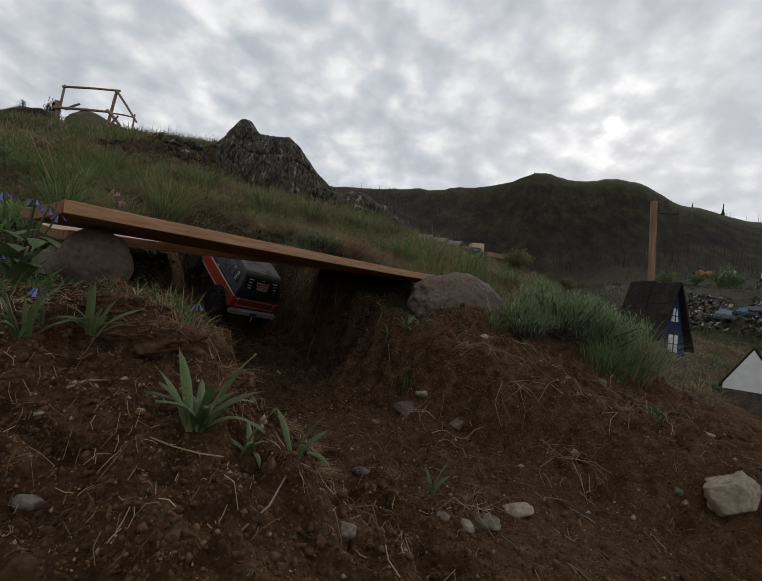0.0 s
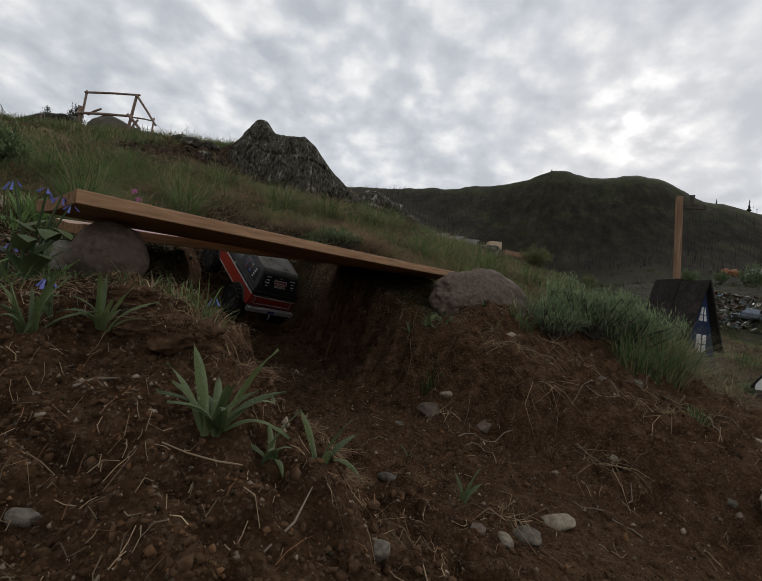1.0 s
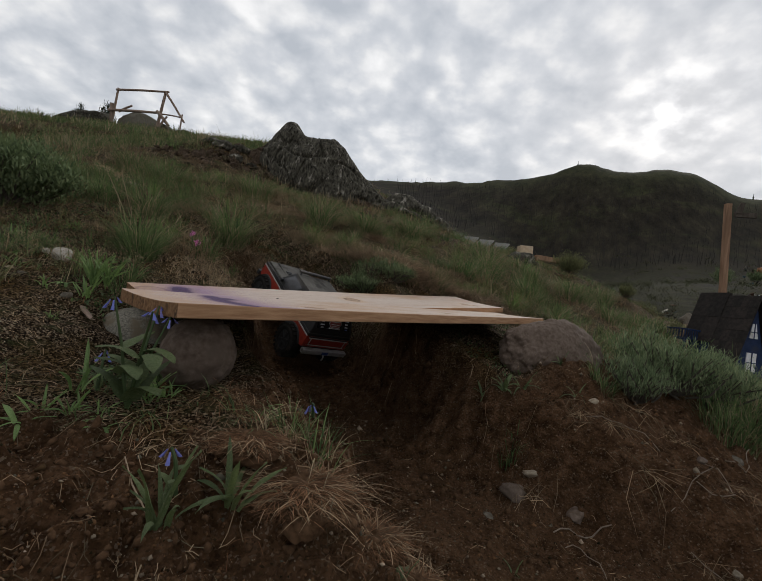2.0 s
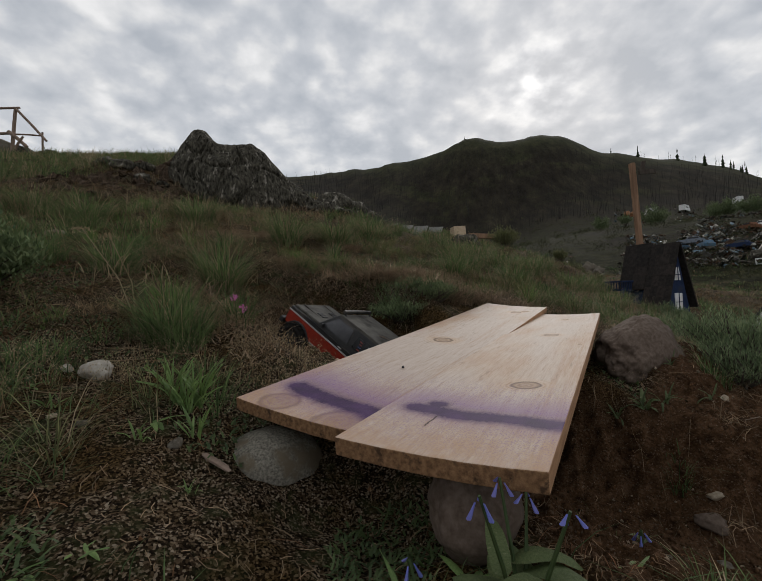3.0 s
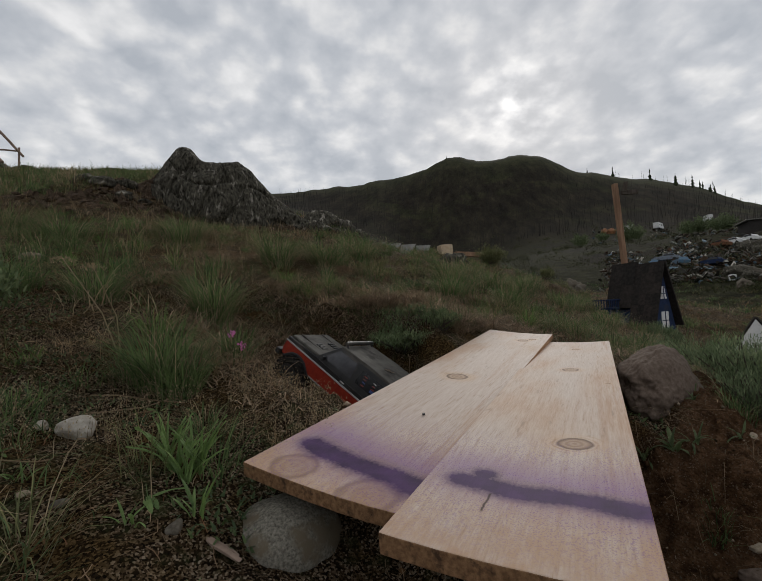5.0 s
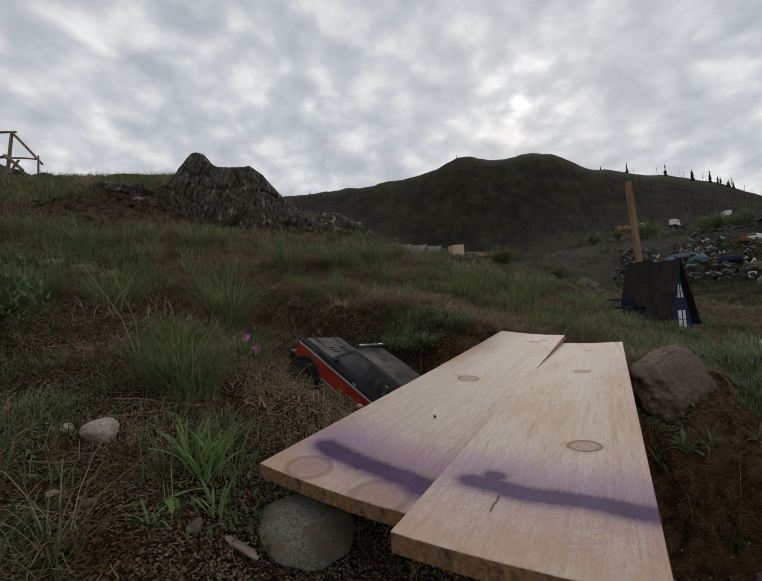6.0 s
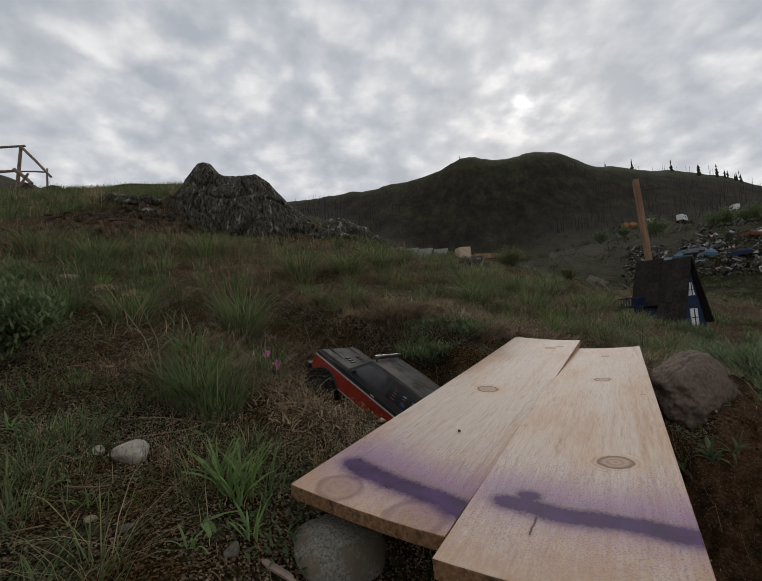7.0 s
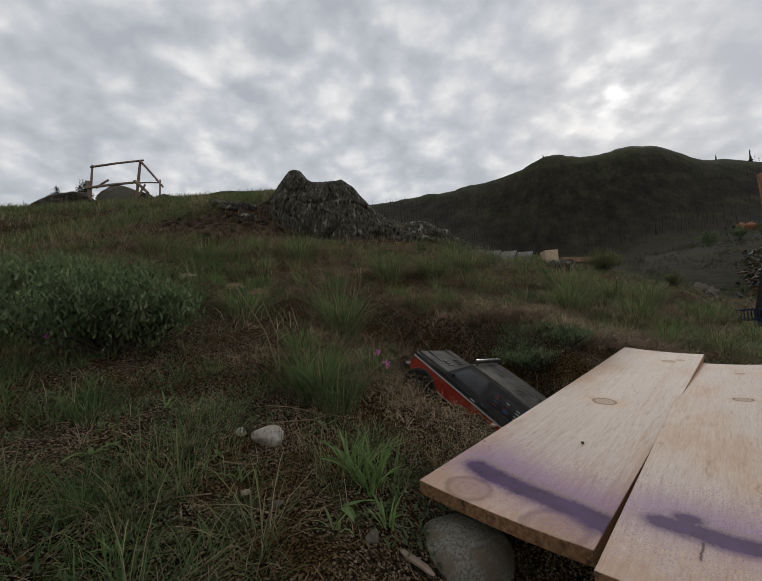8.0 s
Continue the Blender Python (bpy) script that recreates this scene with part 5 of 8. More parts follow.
# ---------------------------------------------------------------- the rock outcrop on the hillside
def build_crag():
    """One steep weathered outcrop: a domed peak, a broad shoulder and a long broken ridge, split by upright cracks."""
    line = [(-3.55, 2.28), (-3.2, 2.52), (-2.92, 2.62), (-2.76, 2.74), (-2.63, 2.96), (-2.51, 3.10), (-2.39, 3.15), (-2.27, 3.11), (-2.18, 2.98), (-2.08, 2.88), (-1.88, 2.88), (-1.66, 2.90),
            (-1.50, 2.82), (-1.38, 2.68), (-1.25, 2.52), (-1.08, 2.43), (-0.88, 2.20), (-0.60, 2.06), (-0.20, 1.93), (0.30, 1.66)]
    lx, lz = np.array([p[0] for p in line]), np.array([p[1] for p in line])
    n, k = 361, 150
    u = np.linspace(-3.55, 0.30, n)
    soft = np.exp(-np.linspace(-2, 2, 19) ** 2)
    top = np.convolve(np.pad(np.interp(u, lx, lz), 9, mode="edge"), soft / soft.sum(), "valid")
    face = 5.72 + 0.26 * (np.minimum(u + 2.0, 1.3) / 1.3) ** 2 + 0.10 * np.sin(u * 4.1)
    foot = np.minimum(land(u, face, False) - 0.12, top - 0.10)
    verts = []
    for i in range(n):
        deep = 0.75 * min(1.0, 0.25 + (top[i] - foot[i]))
        for j in range(k):
            t = j / (k - 1) * math.pi
            c, s_ = math.cos(t), math.sin(t)
            yy = face[i] + deep * (1 - math.copysign(abs(c) ** 0.75, c)) * 0.5
            zz = foot[i] + (top[i] - 0.045 - foot[i]) * s_ ** 0.72
            p = Vector((u[i], yy, zz))
            out = Vector((0, -c, 0.5 * s_)).normalized()
            crack = abs(noise.noise(Vector((p.x * 1.9 + 0.7 * p.z, p.y * 1.2, p.z * 1.6 + 4.0))))
            seam = abs(noise.noise(Vector((p.x * 1.7 - p.z * 0.9, p.y, p.z * 0.8 + 9.0))))
            gully = abs(noise.noise(Vector((p.x * 5.5 + 0.6 * p.z, p.y * 2, p.z * 1.1 + 2.0))))
            rugged = 1.0 if u[i] < -1.2 else 1.0 + 1.2 * min(1.0, (u[i] + 1.2) / 0.5)
            push = 0.07 * noise.noise(p * 1.6) + (0.030 * noise.noise(p * 4.2) + 0.020 * noise.noise(p * 10.5) + 0.013 * noise.noise(p * 24)) * rugged
            push -= (0.055 * max(0.0, 0.05 - crack) / 0.05 + 0.030 * max(0.0, 0.04 - seam) / 0.04) * step(0.15, 0.6, abs(c)) + 0.012 * max(0.0, 0.06 - gully) / 0.06
            p += out * push * (0.25 + 0.75 * min(1.0, abs(c) * 2.0))
            p.x += 0.03 * noise.noise(p * 5 + Vector((3, 1, 7)))
            verts.append(p)
    verts = np.array(verts).reshape(n, k, 3)
    crag = thing("rock_outcrop", Matrix(), "dark weathered rock outcrop with lichen on the grassy hillside", "rock")
    for name, i0, i1, label in (("spur", 0, 78, "low spur of brown broken scree"), ("peak", 78, 134, "rounded lichen-grey peak"), ("shoulder", 134, 232, "broad shoulder with pale streaks"), ("ridge", 232, 361, "low broken ridge of the outcrop")):
        v = verts[i0:min(i1 + 1, n)]
        i = np.arange(v.shape[0] * k).reshape(v.shape[0], k)
        a, b, c, d = i[:-1, :-1].ravel(), i[1:, :-1].ravel(), i[1:, 1:].ravel(), i[:-1, 1:].ravel()
        ob = new(name, mesh_of(name, v.reshape(-1, 3), np.concatenate([np.stack([a, b, c], 1), np.stack([a, c, d], 1)]), (SCREE if name == "spur" else CRAG,), True))
        ob.parent = crag
        tagged(ob, label)

build_crag()
rnd = random.Random(11)
for i, (x, y, s) in enumerate([(-0.55, 6.5, 0.26), (-0.25, 6.8, 0.24), (0.1, 7.3, 0.22), (0.35, 7.6, 0.16), (-0.7, 5.9, 0.16), (-3.2, 5.7, 0.14), (-2.9, 5.5, 0.10), (-3.5, 5.9, 0.12), (-3.0, 5.85, 0.09), (-2.7, 5.6, 0.07), (1.1, 5.3, 0.14), (1.25, 5.5, 0.10)]):
    ob = part("rock", lump((s * 1.3, s, s * 0.75), 200 + i, 4, 0.3, 2.4, angular=0.6), CRAG, smooth=True, at=pose(x, y, ground_at(x, y) + s * 0.15, 0, 0, i * 50))
    tagged(ob, "grey weathered rock breaking out of the hillside", "rock", "rocks round the outcrop")


def build_scree():
    rng = np.random.default_rng(8)
    base = bmesh.new()
    bmesh.ops.create_icosphere(base, subdivisions=1, radius=1.0)
    bv = np.array([v.co for v in base.verts])
    bf = np.array([[v.index for v in f.verts] for f in base.faces])
    base.free()
    x = np.concatenate([rng.normal(-3.1, 0.40, 420), rng.normal(-1.5, 0.9, 160), rng.normal(0.0, 0.5, 160)])
    y = np.concatenate([rng.normal(5.5, 0.60, 420), rng.normal(5.45, 0.45, 160), rng.normal(6.8, 0.3, 160)])
    size = 0.014 + 0.045 * rng.random(len(x)) ** 3
    v = bv[None] * (1 + 0.3 * rng.standard_normal((len(x), len(bv), 1))) * size[:, None, None] * rng.uniform(0.5, 1.4, (len(x), 1, 3))
    v = v + np.stack([x, y, land(x, y) + size * 0.3], 1)[:, None]
    f = bf[None] + (np.arange(len(x)) * len(bv))[:, None, None]
    tagged(new("scree", mesh_of("scree", v.reshape(-1, 3), f.reshape(-1, 3), (SCREE,))), "broken brown scree below the rock outcrop", "scree", kind="stuff")


build_scree()


# ---------------------------------------------------------------- the open log frame on the ridge
def build_lookout():
    y0 = 17.7
    base = ground_at(-13.6, y0)
    top = thing("log_frame", pose(-13.7, y0, base), "open frame of peeled logs on a boulder at the ridge", "log frame")
    o = Vector((-13.7, y0, base))

    def log(name, a, b, r, label=""):
        part(name, tube(bmesh.new(), [Vector(a) - o, (Vector(a) + Vector(b)) / 2 - o + Vector((0, 0, 0.02)), Vector(b) - o], [r, r * 0.95, r * 0.85], 8), PEELED, top, label)

    zb = 7.42
    log("post", (-14.98, y0, zb - 0.4), (-14.92, y0, 8.66), 0.055)
    log("post", (-12.78, y0, zb - 0.5), (-12.62, y0, 8.72), 0.065)
    log("top_rail", (-14.98, y0 - 0.03, 8.56), (-12.45, y0 - 0.03, 8.72), 0.05)
    log("brace", (-12.60, y0 - 0.05, 8.70), (-11.50, y0 - 0.05, 7.40), 0.05)
    log("post", (-11.80, y0 + 0.2, 7.0), (-11.80, y0 + 0.2, 7.85), 0.04)
    log("rail", (-12.75, y0 + 0.1, 7.72), (-11.75, y0 + 0.15, 7.68), 0.035)
    log("deck_beam", (-15.15, y0 - 0.1, 7.55), (-12.6, y0 - 0.1, 7.68), 0.06)
    log("brace", (-14.80, y0 + 0.1, 7.60), (-14.2, y0 + 0.1, 7.95), 0.05)
    log("brace", (-15.10, y0, 7.9), (-15.0, y0, 7.1), 0.09)
    log("brace", (-12.75, y0 - 0.2, 7.7), (-12.1, y0 - 0.2, 7.1), 0.07)
    log("brace", (-12.5, y0 - 0.25, 7.0), (-12.2, y0 - 0.25, 7.5), 0.05)
    for x, s, z in ((-13.75, (1.5, 0.8, 0.62), 7.02), (-12.7, (0.6, 0.6, 0.55), 6.85), (-16.5, (1.8, 0.8, 0.62), 6.95), (-11.7, (0.8, 0.6, 0.45), 6.70)):
        ob = part("boulder", lump(s, int(-x * 10), 5, 0.28, 2.2, angular=0.85), RIVER if s[0] > 1.3 and s[0] < 1.6 else CRAG, smooth=True, at=pose(x, y0 + 0.5, z))
        tagged(ob, "big grey boulder on the grassy ridge", "boulder", "boulders on the ridge")


build_lookout()


# ---------------------------------------------------------------- small model house, post, white panel, stacked boards
def build_house():
    o = (3.01, 4.45, 0.36)
    house = thing("model_house", pose(*o, 0, 0, 15), "small navy A-frame model house with dark shingle roof", "model house")
    H, half = 0.80, 0.212

    def slab(name, a, b, c, d, thick, mat, parent, label=""):
        bm = bmesh.new()
        a, b, c, d = map(Vector, (a, b, c, d))
        n = (b - a).cross(d - a).normalized() * thick
        lo, hi = [bm.verts.new(p) for p in (a, b, c, d)], [bm.verts.new(p + n) for p in (a, b, c, d)]
        bm.faces.new(lo[::-1])
        bm.faces.new(hi)
        for i in range(4):
            bm.faces.new((lo[i], lo[(i + 1) % 4], hi[(i + 1) % 4], hi[i]))
        return part(name, bm, mat, parent, label)

    def shingled(a, b, c, d, rows, cols, parent):
        """A roof plane from eaves a-b up to ridge d-c, covered in courses of shingles."""
        a, b, c, d = map(Vector, (a, b, c, d))
        n = (b - a).cross(d - a).normalized()
        plane = slab("roof", a, b, c, d, 0.012, SHINGLE, parent, "dark shingle roof slope")
        rnd2 = random.Random(rows * 7 + cols)
        for r in range(rows):
            for k in range(cols):
                s0, s1 = k / cols + 0.0012, (k + 1) / cols - 0.0012
                t0, t1 = r / rows, min(1, (r + 1.15) / rows)
                lo = n * 0.016
                hi = n * 0.013
                bm = bmesh.new()
                p = [a.lerp(b, s0).lerp(d.lerp(c, s0), t0) + lo, a.lerp(b, s1).lerp(d.lerp(c, s1), t0) + lo, a.lerp(b, s1).lerp(d.lerp(c, s1), t1) + hi, a.lerp(b, s0).lerp(d.lerp(c, s0), t1) + hi]
                up, dn = [bm.verts.new(q + n * 0.002) for q in p], [bm.verts.new(q - n * 0.002) for q in p]
                bm.faces.new(up)
                bm.faces.new(dn[::-1])
                for i in range(4):
                    bm.faces.new((dn[i], dn[(i + 1) % 4], up[(i + 1) % 4], up[i]))
                part("shingle", bm, SHINGLE, plane)

    # one steep roof, its ridge running front to back, the front third a little lower
    y0, y1, y2 = -0.34, -0.04, 0.27
    prism(bm := bmesh.new(), [(-half + 0.02, 0), (half - 0.02, 0), (0, H - 0.06)], y0 + 0.05, y2 - 0.03)
    part("wall", bm, NAVY, house, "navy painted gable walls")
    e = 0.025
    for (ya, yb, top, rows) in ((y0, y1, H - 0.03, 6), (y1, y2, H, 2)):
        low = 0.06 if rows > 2 else 0.27
        out = (half + e) * (top - low) / (top - 0.06)
        shingled((-out, yb, low), (-out, ya, low), (0, ya, top), (0, yb, top), rows, 4 if rows > 2 else 2, house)
        shingled((out, ya, low), (out, yb, low), (0, yb, top), (0, ya, top), rows, 4 if rows > 2 else 2, house)
    cx, y1 = 0.0, y0 + 0.02
    win = part("window", prism(bmesh.new(), [(cx - 0.05, 0.36), (cx + 0.05, 0.36), (cx + 0.018, 0.50), (cx - 0.018, 0.50)], y1 + 0.022, y1 + 0.032), WHITE, house, "white gable window with dark glazing bars")
    part("glazing_bar", box(bmesh.new(), (cx - 0.004, y1 + 0.017, 0.36), (cx + 0.004, y1 + 0.023, 0.50)), NAVY, win)
    part("glazing_bar", box(bmesh.new(), (cx - 0.04, y1 + 0.017, 0.415), (cx + 0.04, y1 + 0.023, 0.423)), NAVY, win)
    door = part("door", box(bmesh.new(), (cx - 0.06, y1 + 0.022, 0.04), (cx + 0.06, y1 + 0.032, 0.22), bevel=0.003), WHITE, house, "white double door with dark bars")
    part("door_bar", box(bmesh.new(), (cx - 0.005, y1 + 0.017, 0.04), (cx + 0.005, y1 + 0.023, 0.22)), NAVY, door)
    part("door_bar", box(bmesh.new(), (cx - 0.055, y1 + 0.017, 0.12), (cx + 0.055, y1 + 0.023, 0.128)), NAVY, door)
    deck = part("deck", box(bmesh.new(), (-0.345, 0.10, 0.265), (-0.14, 0.32, 0.29), bevel=0.003), NAVY, house, "navy wooden deck with a railing")
    for k in range(7):
        part("baluster", box(bmesh.new(), (-0.340, 0.105 + k * 0.034, 0.29), (-0.330, 0.113 + k * 0.034, 0.37)), NAVY, deck)
    part("handrail", box(bmesh.new(), (-0.347, 0.10, 0.367), (-0.323, 0.32, 0.383), bevel=0.002), NAVY, deck)
    for x, y in ((-0.33, 0.115), (-0.33, 0.305), (-0.22, 0.115)):
        part("deck_post", box(bmesh.new(), (x - 0.012, y - 0.012, -0.12), (x + 0.012, y + 0.012, 0.265)), NAVY, deck)
    for k in range(6):
        part("baluster", box(bmesh.new(), (-0.31 + k * 0.03, 0.102, 0.29), (-0.302 + k * 0.03, 0.112, 0.37)), NAVY, deck)
    part("handrail", box(bmesh.new(), (-0.325, 0.098, 0.367), (-0.14, 0.116, 0.383), bevel=0.002), NAVY, deck)
    for k in range(2):
        part("side_window", box(bmesh.new(), (-0.232 + 0.0 * k, 0.14 + 0.09 * k, 0.09), (-0.214, 0.20 + 0.09 * k, 0.17), bevel=0.002), WHITE, house, "small pale side window")
    part("side_box", box(bmesh.new(), (0.22, -0.10, 0.26), (0.34, 0.06, 0.38), bevel=0.004), NAVY, house, "navy side balcony")
    part("footing", box(bmesh.new(), (-0.22, -0.30, -0.25), (0.22, 0.30, 0.0), bevel=0.01), BARK, house)


build_house()

post = thing("wooden_post", pose(3.44, 5.05, ground_at(3.44, 5.05)), "tall square wooden post with a small dark sign", "post")
zp = ground_at(3.44, 5.05)
lean = Matrix.Rotation(radians(-3.0), 4, "Y")
part("shaft", box(bmesh.new(), (-0.029, -0.029, -0.1), (0.029, 0.029, 2.30 - zp), lean, 0.004), LUMBER, post)
part("sign_board", box(bmesh.new(), (0.03, -0.08, 2.13 - zp), (0.27, -0.055, 2.19 - zp), lean, 0.004), BARK, post, "dark pointed sign board")
part("sign_tip", prism(bmesh.new(), [(0.03, 2.17 - zp), (0.10, 2.17 - zp), (0.13, 2.30 - zp), (0.08, 2.30 - zp)], -0.09, -0.07, lean), BARK, post)

panel = thing("white_model_gable", pose(3.06, 3.22, ground_at(3.06, 3.22), 0, 0, -46), "white triangular gable of a small model hut", "model hut")
zt = 0.50 - ground_at(3.06, 3.22)
part("gable", prism(bmesh.new(), [(-0.18, zt - 0.34), (0.18, zt - 0.34), (0.18, zt - 0.30), (0, zt), (-0.18, zt - 0.30)], -0.012, 0.012), WHITE, panel, "white painted gable")
for sgn in (1, -1):
    part("roof_edge", tube(bmesh.new(), [(0, 0.0, zt + 0.012), (sgn * 0.2, 0.0, zt - 0.32)], 0.016, 4), SHINGLE, panel)
    bm = bmesh.new()
    prism(bm, [(0, zt), (0, zt + 0.015), (sgn * 0.21, zt - 0.325), (sgn * 0.20, zt - 0.34)], 0.0, 0.10)
    part("roof", bm, SHINGLE, panel)
part("footing", box(bmesh.new(), (-0.17, -0.01, -0.25), (0.17, 0.08, zt - 0.30)), BARK, panel)

# pale sheets and a timber offcut lying on the slope
tagged(part("timber_offcut", box(bmesh.new(), (-0.105, -0.10, -0.35), (0.105, 0.10, 0.045), bevel=0.006), END, at=pose(1.58, 7.0, 1.795, 0, -3, 4)), "pale timber block set in the hillside", "timber")
tagged(part("timber_beam", box(bmesh.new(), (0.0, -0.05, -0.06), (0.62, 0.05, 0.02), bevel=0.005), LUMBER, at=pose(1.76, 6.98, 1.70, 0, 2, 4)), "brown timber beam on the hillside", "timber")
rnd = random.Random(3)
for k in range(4):
    x, y = 0.24 + 0.27 * k, 6.58 + 0.05 * k
    bm = bmesh.new()
    bmesh.ops.create_grid(bm, x_segments=16, y_segments=4, size=0.5)
    for v in bm.verts:
        s, t = v.co.x, v.co.y
        v.co = Vector((s * 0.24 + t * 0.16, t * 0.80, 0.006 * math.sin(s * 40)))
    ex = bmesh.ops.extrude_face_region(bm, geom=bm.faces[:])
    for v in ex["geom"]:
        if isinstance(v, bmesh.types.BMVert):
            v.co.z -= 0.02
    tagged(part("roof_sheet", bm, SHEET, at=pose(x, y, 1.660 - 0.010 * k, 34, rnd.uniform(-3, 3), -14)), "pale weathered roofing sheet sloping out of the grass", "sheet", "roofing sheets on the slope")

# ---------------------------------------------------------------- the salvage yard across the valley
def wreck(x, y, scale, turn, mat, label, kind="wreck", tilt=0.0):
    """A worn-out car without wheels."""
    car = thing("wrecked_car", pose(x, y, ground_at(x, y), tilt, 0, turn) @ Matrix.Scale(scale, 4), label, "car wreck", "wrecks in the yard")
    part("body", prism(bmesh.new(), [(-2.1, 0.25), (2.1, 0.25), (2.15, 0.75), (1.9, 0.92), (0.9, 1.0), (-2.0, 1.0), (-2.15, 0.8)], -0.85, 0.85, bevel=0.06), mat, car)
    roof = part("cabin", prism(bmesh.new(), [(-1.6, 0.98), (0.8, 0.98), (0.25, 1.45), (-1.2, 1.47)], -0.76, 0.76, bevel=0.05, taper=lambda a, z, b: (a, b * (1 - 0.25 * (z - 0.98)), z)), mat, car)
    for sgn in (1, -1):
        part("side_window", prism(bmesh.new(), [(-1.35, 1.04), (0.5, 1.04), (0.18, 1.36), (-1.1, 1.38)], sgn * 0.70, sgn * 0.78), GLASS, roof)
    for wx in (-1.3, 1.3):
        for sgn in (1, -1):
            bm = bmesh.new()
            bmesh.ops.create_cone(bm, cap_ends=True, segments=14, radius1=0.3, radius2=0.3, depth=0.2, matrix=Matrix.Translation((wx, sgn * 0.78, 0.3)) @ Matrix.Rotation(radians(90), 4, "X"))
            part("wheel", bm, RUBBER, car)


def caravan(x, y, scale, turn, label):
    """A white motor home: tall box, cab in front."""
    van = thing("motor_home", pose(x, y, ground_at(x, y), 0, 0, turn) @ Matrix.Scale(scale, 4), label, "motor home", "vehicles across the valley")
    part("body", box(bmesh.new(), (-3.2, -1.1, 0.6), (2.0, 1.1, 2.9), bevel=0.15), WHITE, van)
    part("cab", prism(bmesh.new(), [(2.0, 0.5), (3.5, 0.5), (3.5, 1.1), (2.9, 1.9), (2.0, 2.0)], -1.0, 1.0, bevel=0.08), WHITE, van)
    part("windscreen", prism(bmesh.new(), [(2.92, 1.86), (3.45, 1.18), (3.50, 1.22), (2.97, 1.90)], -0.9, 0.9), GLASS, van)
    for a in (-2.4, -0.4):
        for sgn in (1, -1):
            part("window", box(bmesh.new(), (a, sgn * 1.10 - 0.02, 1.6), (a + 1.0, sgn * 1.10 + 0.02, 2.2), bevel=0.01), GLASS, van)
    for wx in (-2.2, 2.7):
        for sgn in (1, -1):
            bm = bmesh.new()
            bmesh.ops.create_cone(bm, cap_ends=True, segments=14, radius1=0.4, radius2=0.4, depth=0.3, matrix=Matrix.Translation((wx, sgn * 0.95, 0.4)) @ Matrix.Rotation(radians(90), 4, "X"))
            part("wheel", bm, RUBBER, van)


def polar(az, r):
    return -0.35 + r * math.sin(radians(az)), r * math.cos(radians(az))


for az, r, s, turn, mat, lab in ((45.2, 31, 0.34, 60, TEAL, "crumpled faded blue car wreck on the slope"), (44.0, 33, 0.34, 130, STEELBLUE, "grey-blue car wreck tipped on the slope"), (43.0, 31, 0.30, 20, TEAL, "faded blue car wreck among scrap"),
                                 (48.0, 30, 0.30, 100, NAVY, "dark blue car wreck among scrap"), (41.4, 29, 0.40, 40, STEELBLUE, "grey-blue car wreck among scrap"), (48.9, 39, 0.36, 80, RUST, "rusty red car wreck on the bank"), (50.0, 40, 0.36, 95, WHITE, "white car parked on the bank"),
                                 (51.3, 41, 0.36, 85, WHITE, "white car parked on the bank")):
    wreck(*polar(az, r), s, turn, mat, lab, tilt=8)
for az, r, turn in ((44.1, 150, 30), (40.9, 150, 80), (48.6, 170, 60)):
    caravan(*polar(az, r), 0.72, turn, "white motor home parked across the valley")
x, y = polar(53.6, 50)
shed = thing("dark_shed", pose(x, y, ground_at(x, y), 0, 0, -35) @ Matrix.Scale(0.46, 4), "low dark shed with a flat metal roof", "shed")
part("wall", box(bmesh.new(), (-5, -3, -1), (5, 3, 2.3), bevel=0.05), SNAG, shed)
part("roof", box(bmesh.new(), (-5.4, -3.4, 2.3), (5.4, 3.4, 2.5), bevel=0.03), SHEET, shed)
part("door", box(bmesh.new(), (-1.5, -3.05, -0.2), (1.5, -2.98, 1.9)), SHINGLE, shed)
x, y = polar(49.4, 25.5)
spk = thing("round_drum", pose(x, y, ground_at(x, y), 0, 0, -45) @ Matrix.Scale(0.34, 4), "square white box with a round black opening", "box")
part("casing", box(bmesh.new(), (-0.42, -0.2, 0.0), (0.42, 0.2, 0.84), bevel=0.03), WHITE, spk)
bm = bmesh.new()
bmesh.ops.create_cone(bm, cap_ends=True, segments=20, radius1=0.3, radius2=0.3, depth=0.05, matrix=Matrix.Translation((0, -0.2, 0.42)) @ Matrix.Rotation(radians(90), 4, "X"))
part("opening", bm, SNAG, spk)
for i, (az, r, s) in enumerate(((50.2, 24, 0.35), (33.5, 22, 0.6), (34.2, 21, 0.45), (51.5, 26, 0.5)) + tuple((49.5 + 6.5 * ((k * 0.618) % 1), 25 + 11 * ((k * 0.381 + 0.2) % 1), 0.22 + 0.55 * ((k * 0.73) % 1) ** 2) for k in range(34)) + tuple((30.5 + 3.4 * ((k * 0.618) % 1), 19 + 5 * ((k * 0.45) % 1), 0.10 + 0.25 * ((k * 0.37) % 1)) for k in range(12))):
    x, y = polar(az, r)
    tagged(part("rock", lump((s, s * 0.8, s * 0.75), 300 + i, 4, 0.60, 3.2, angular=0.7), STONE if i < 4 else CRAG, smooth=True, at=pose(x, y, ground_at(x, y) + s * 0.2, 0, 0, i * 33)), "grey rock on the far slope", "rock", "rocks on the far slope")


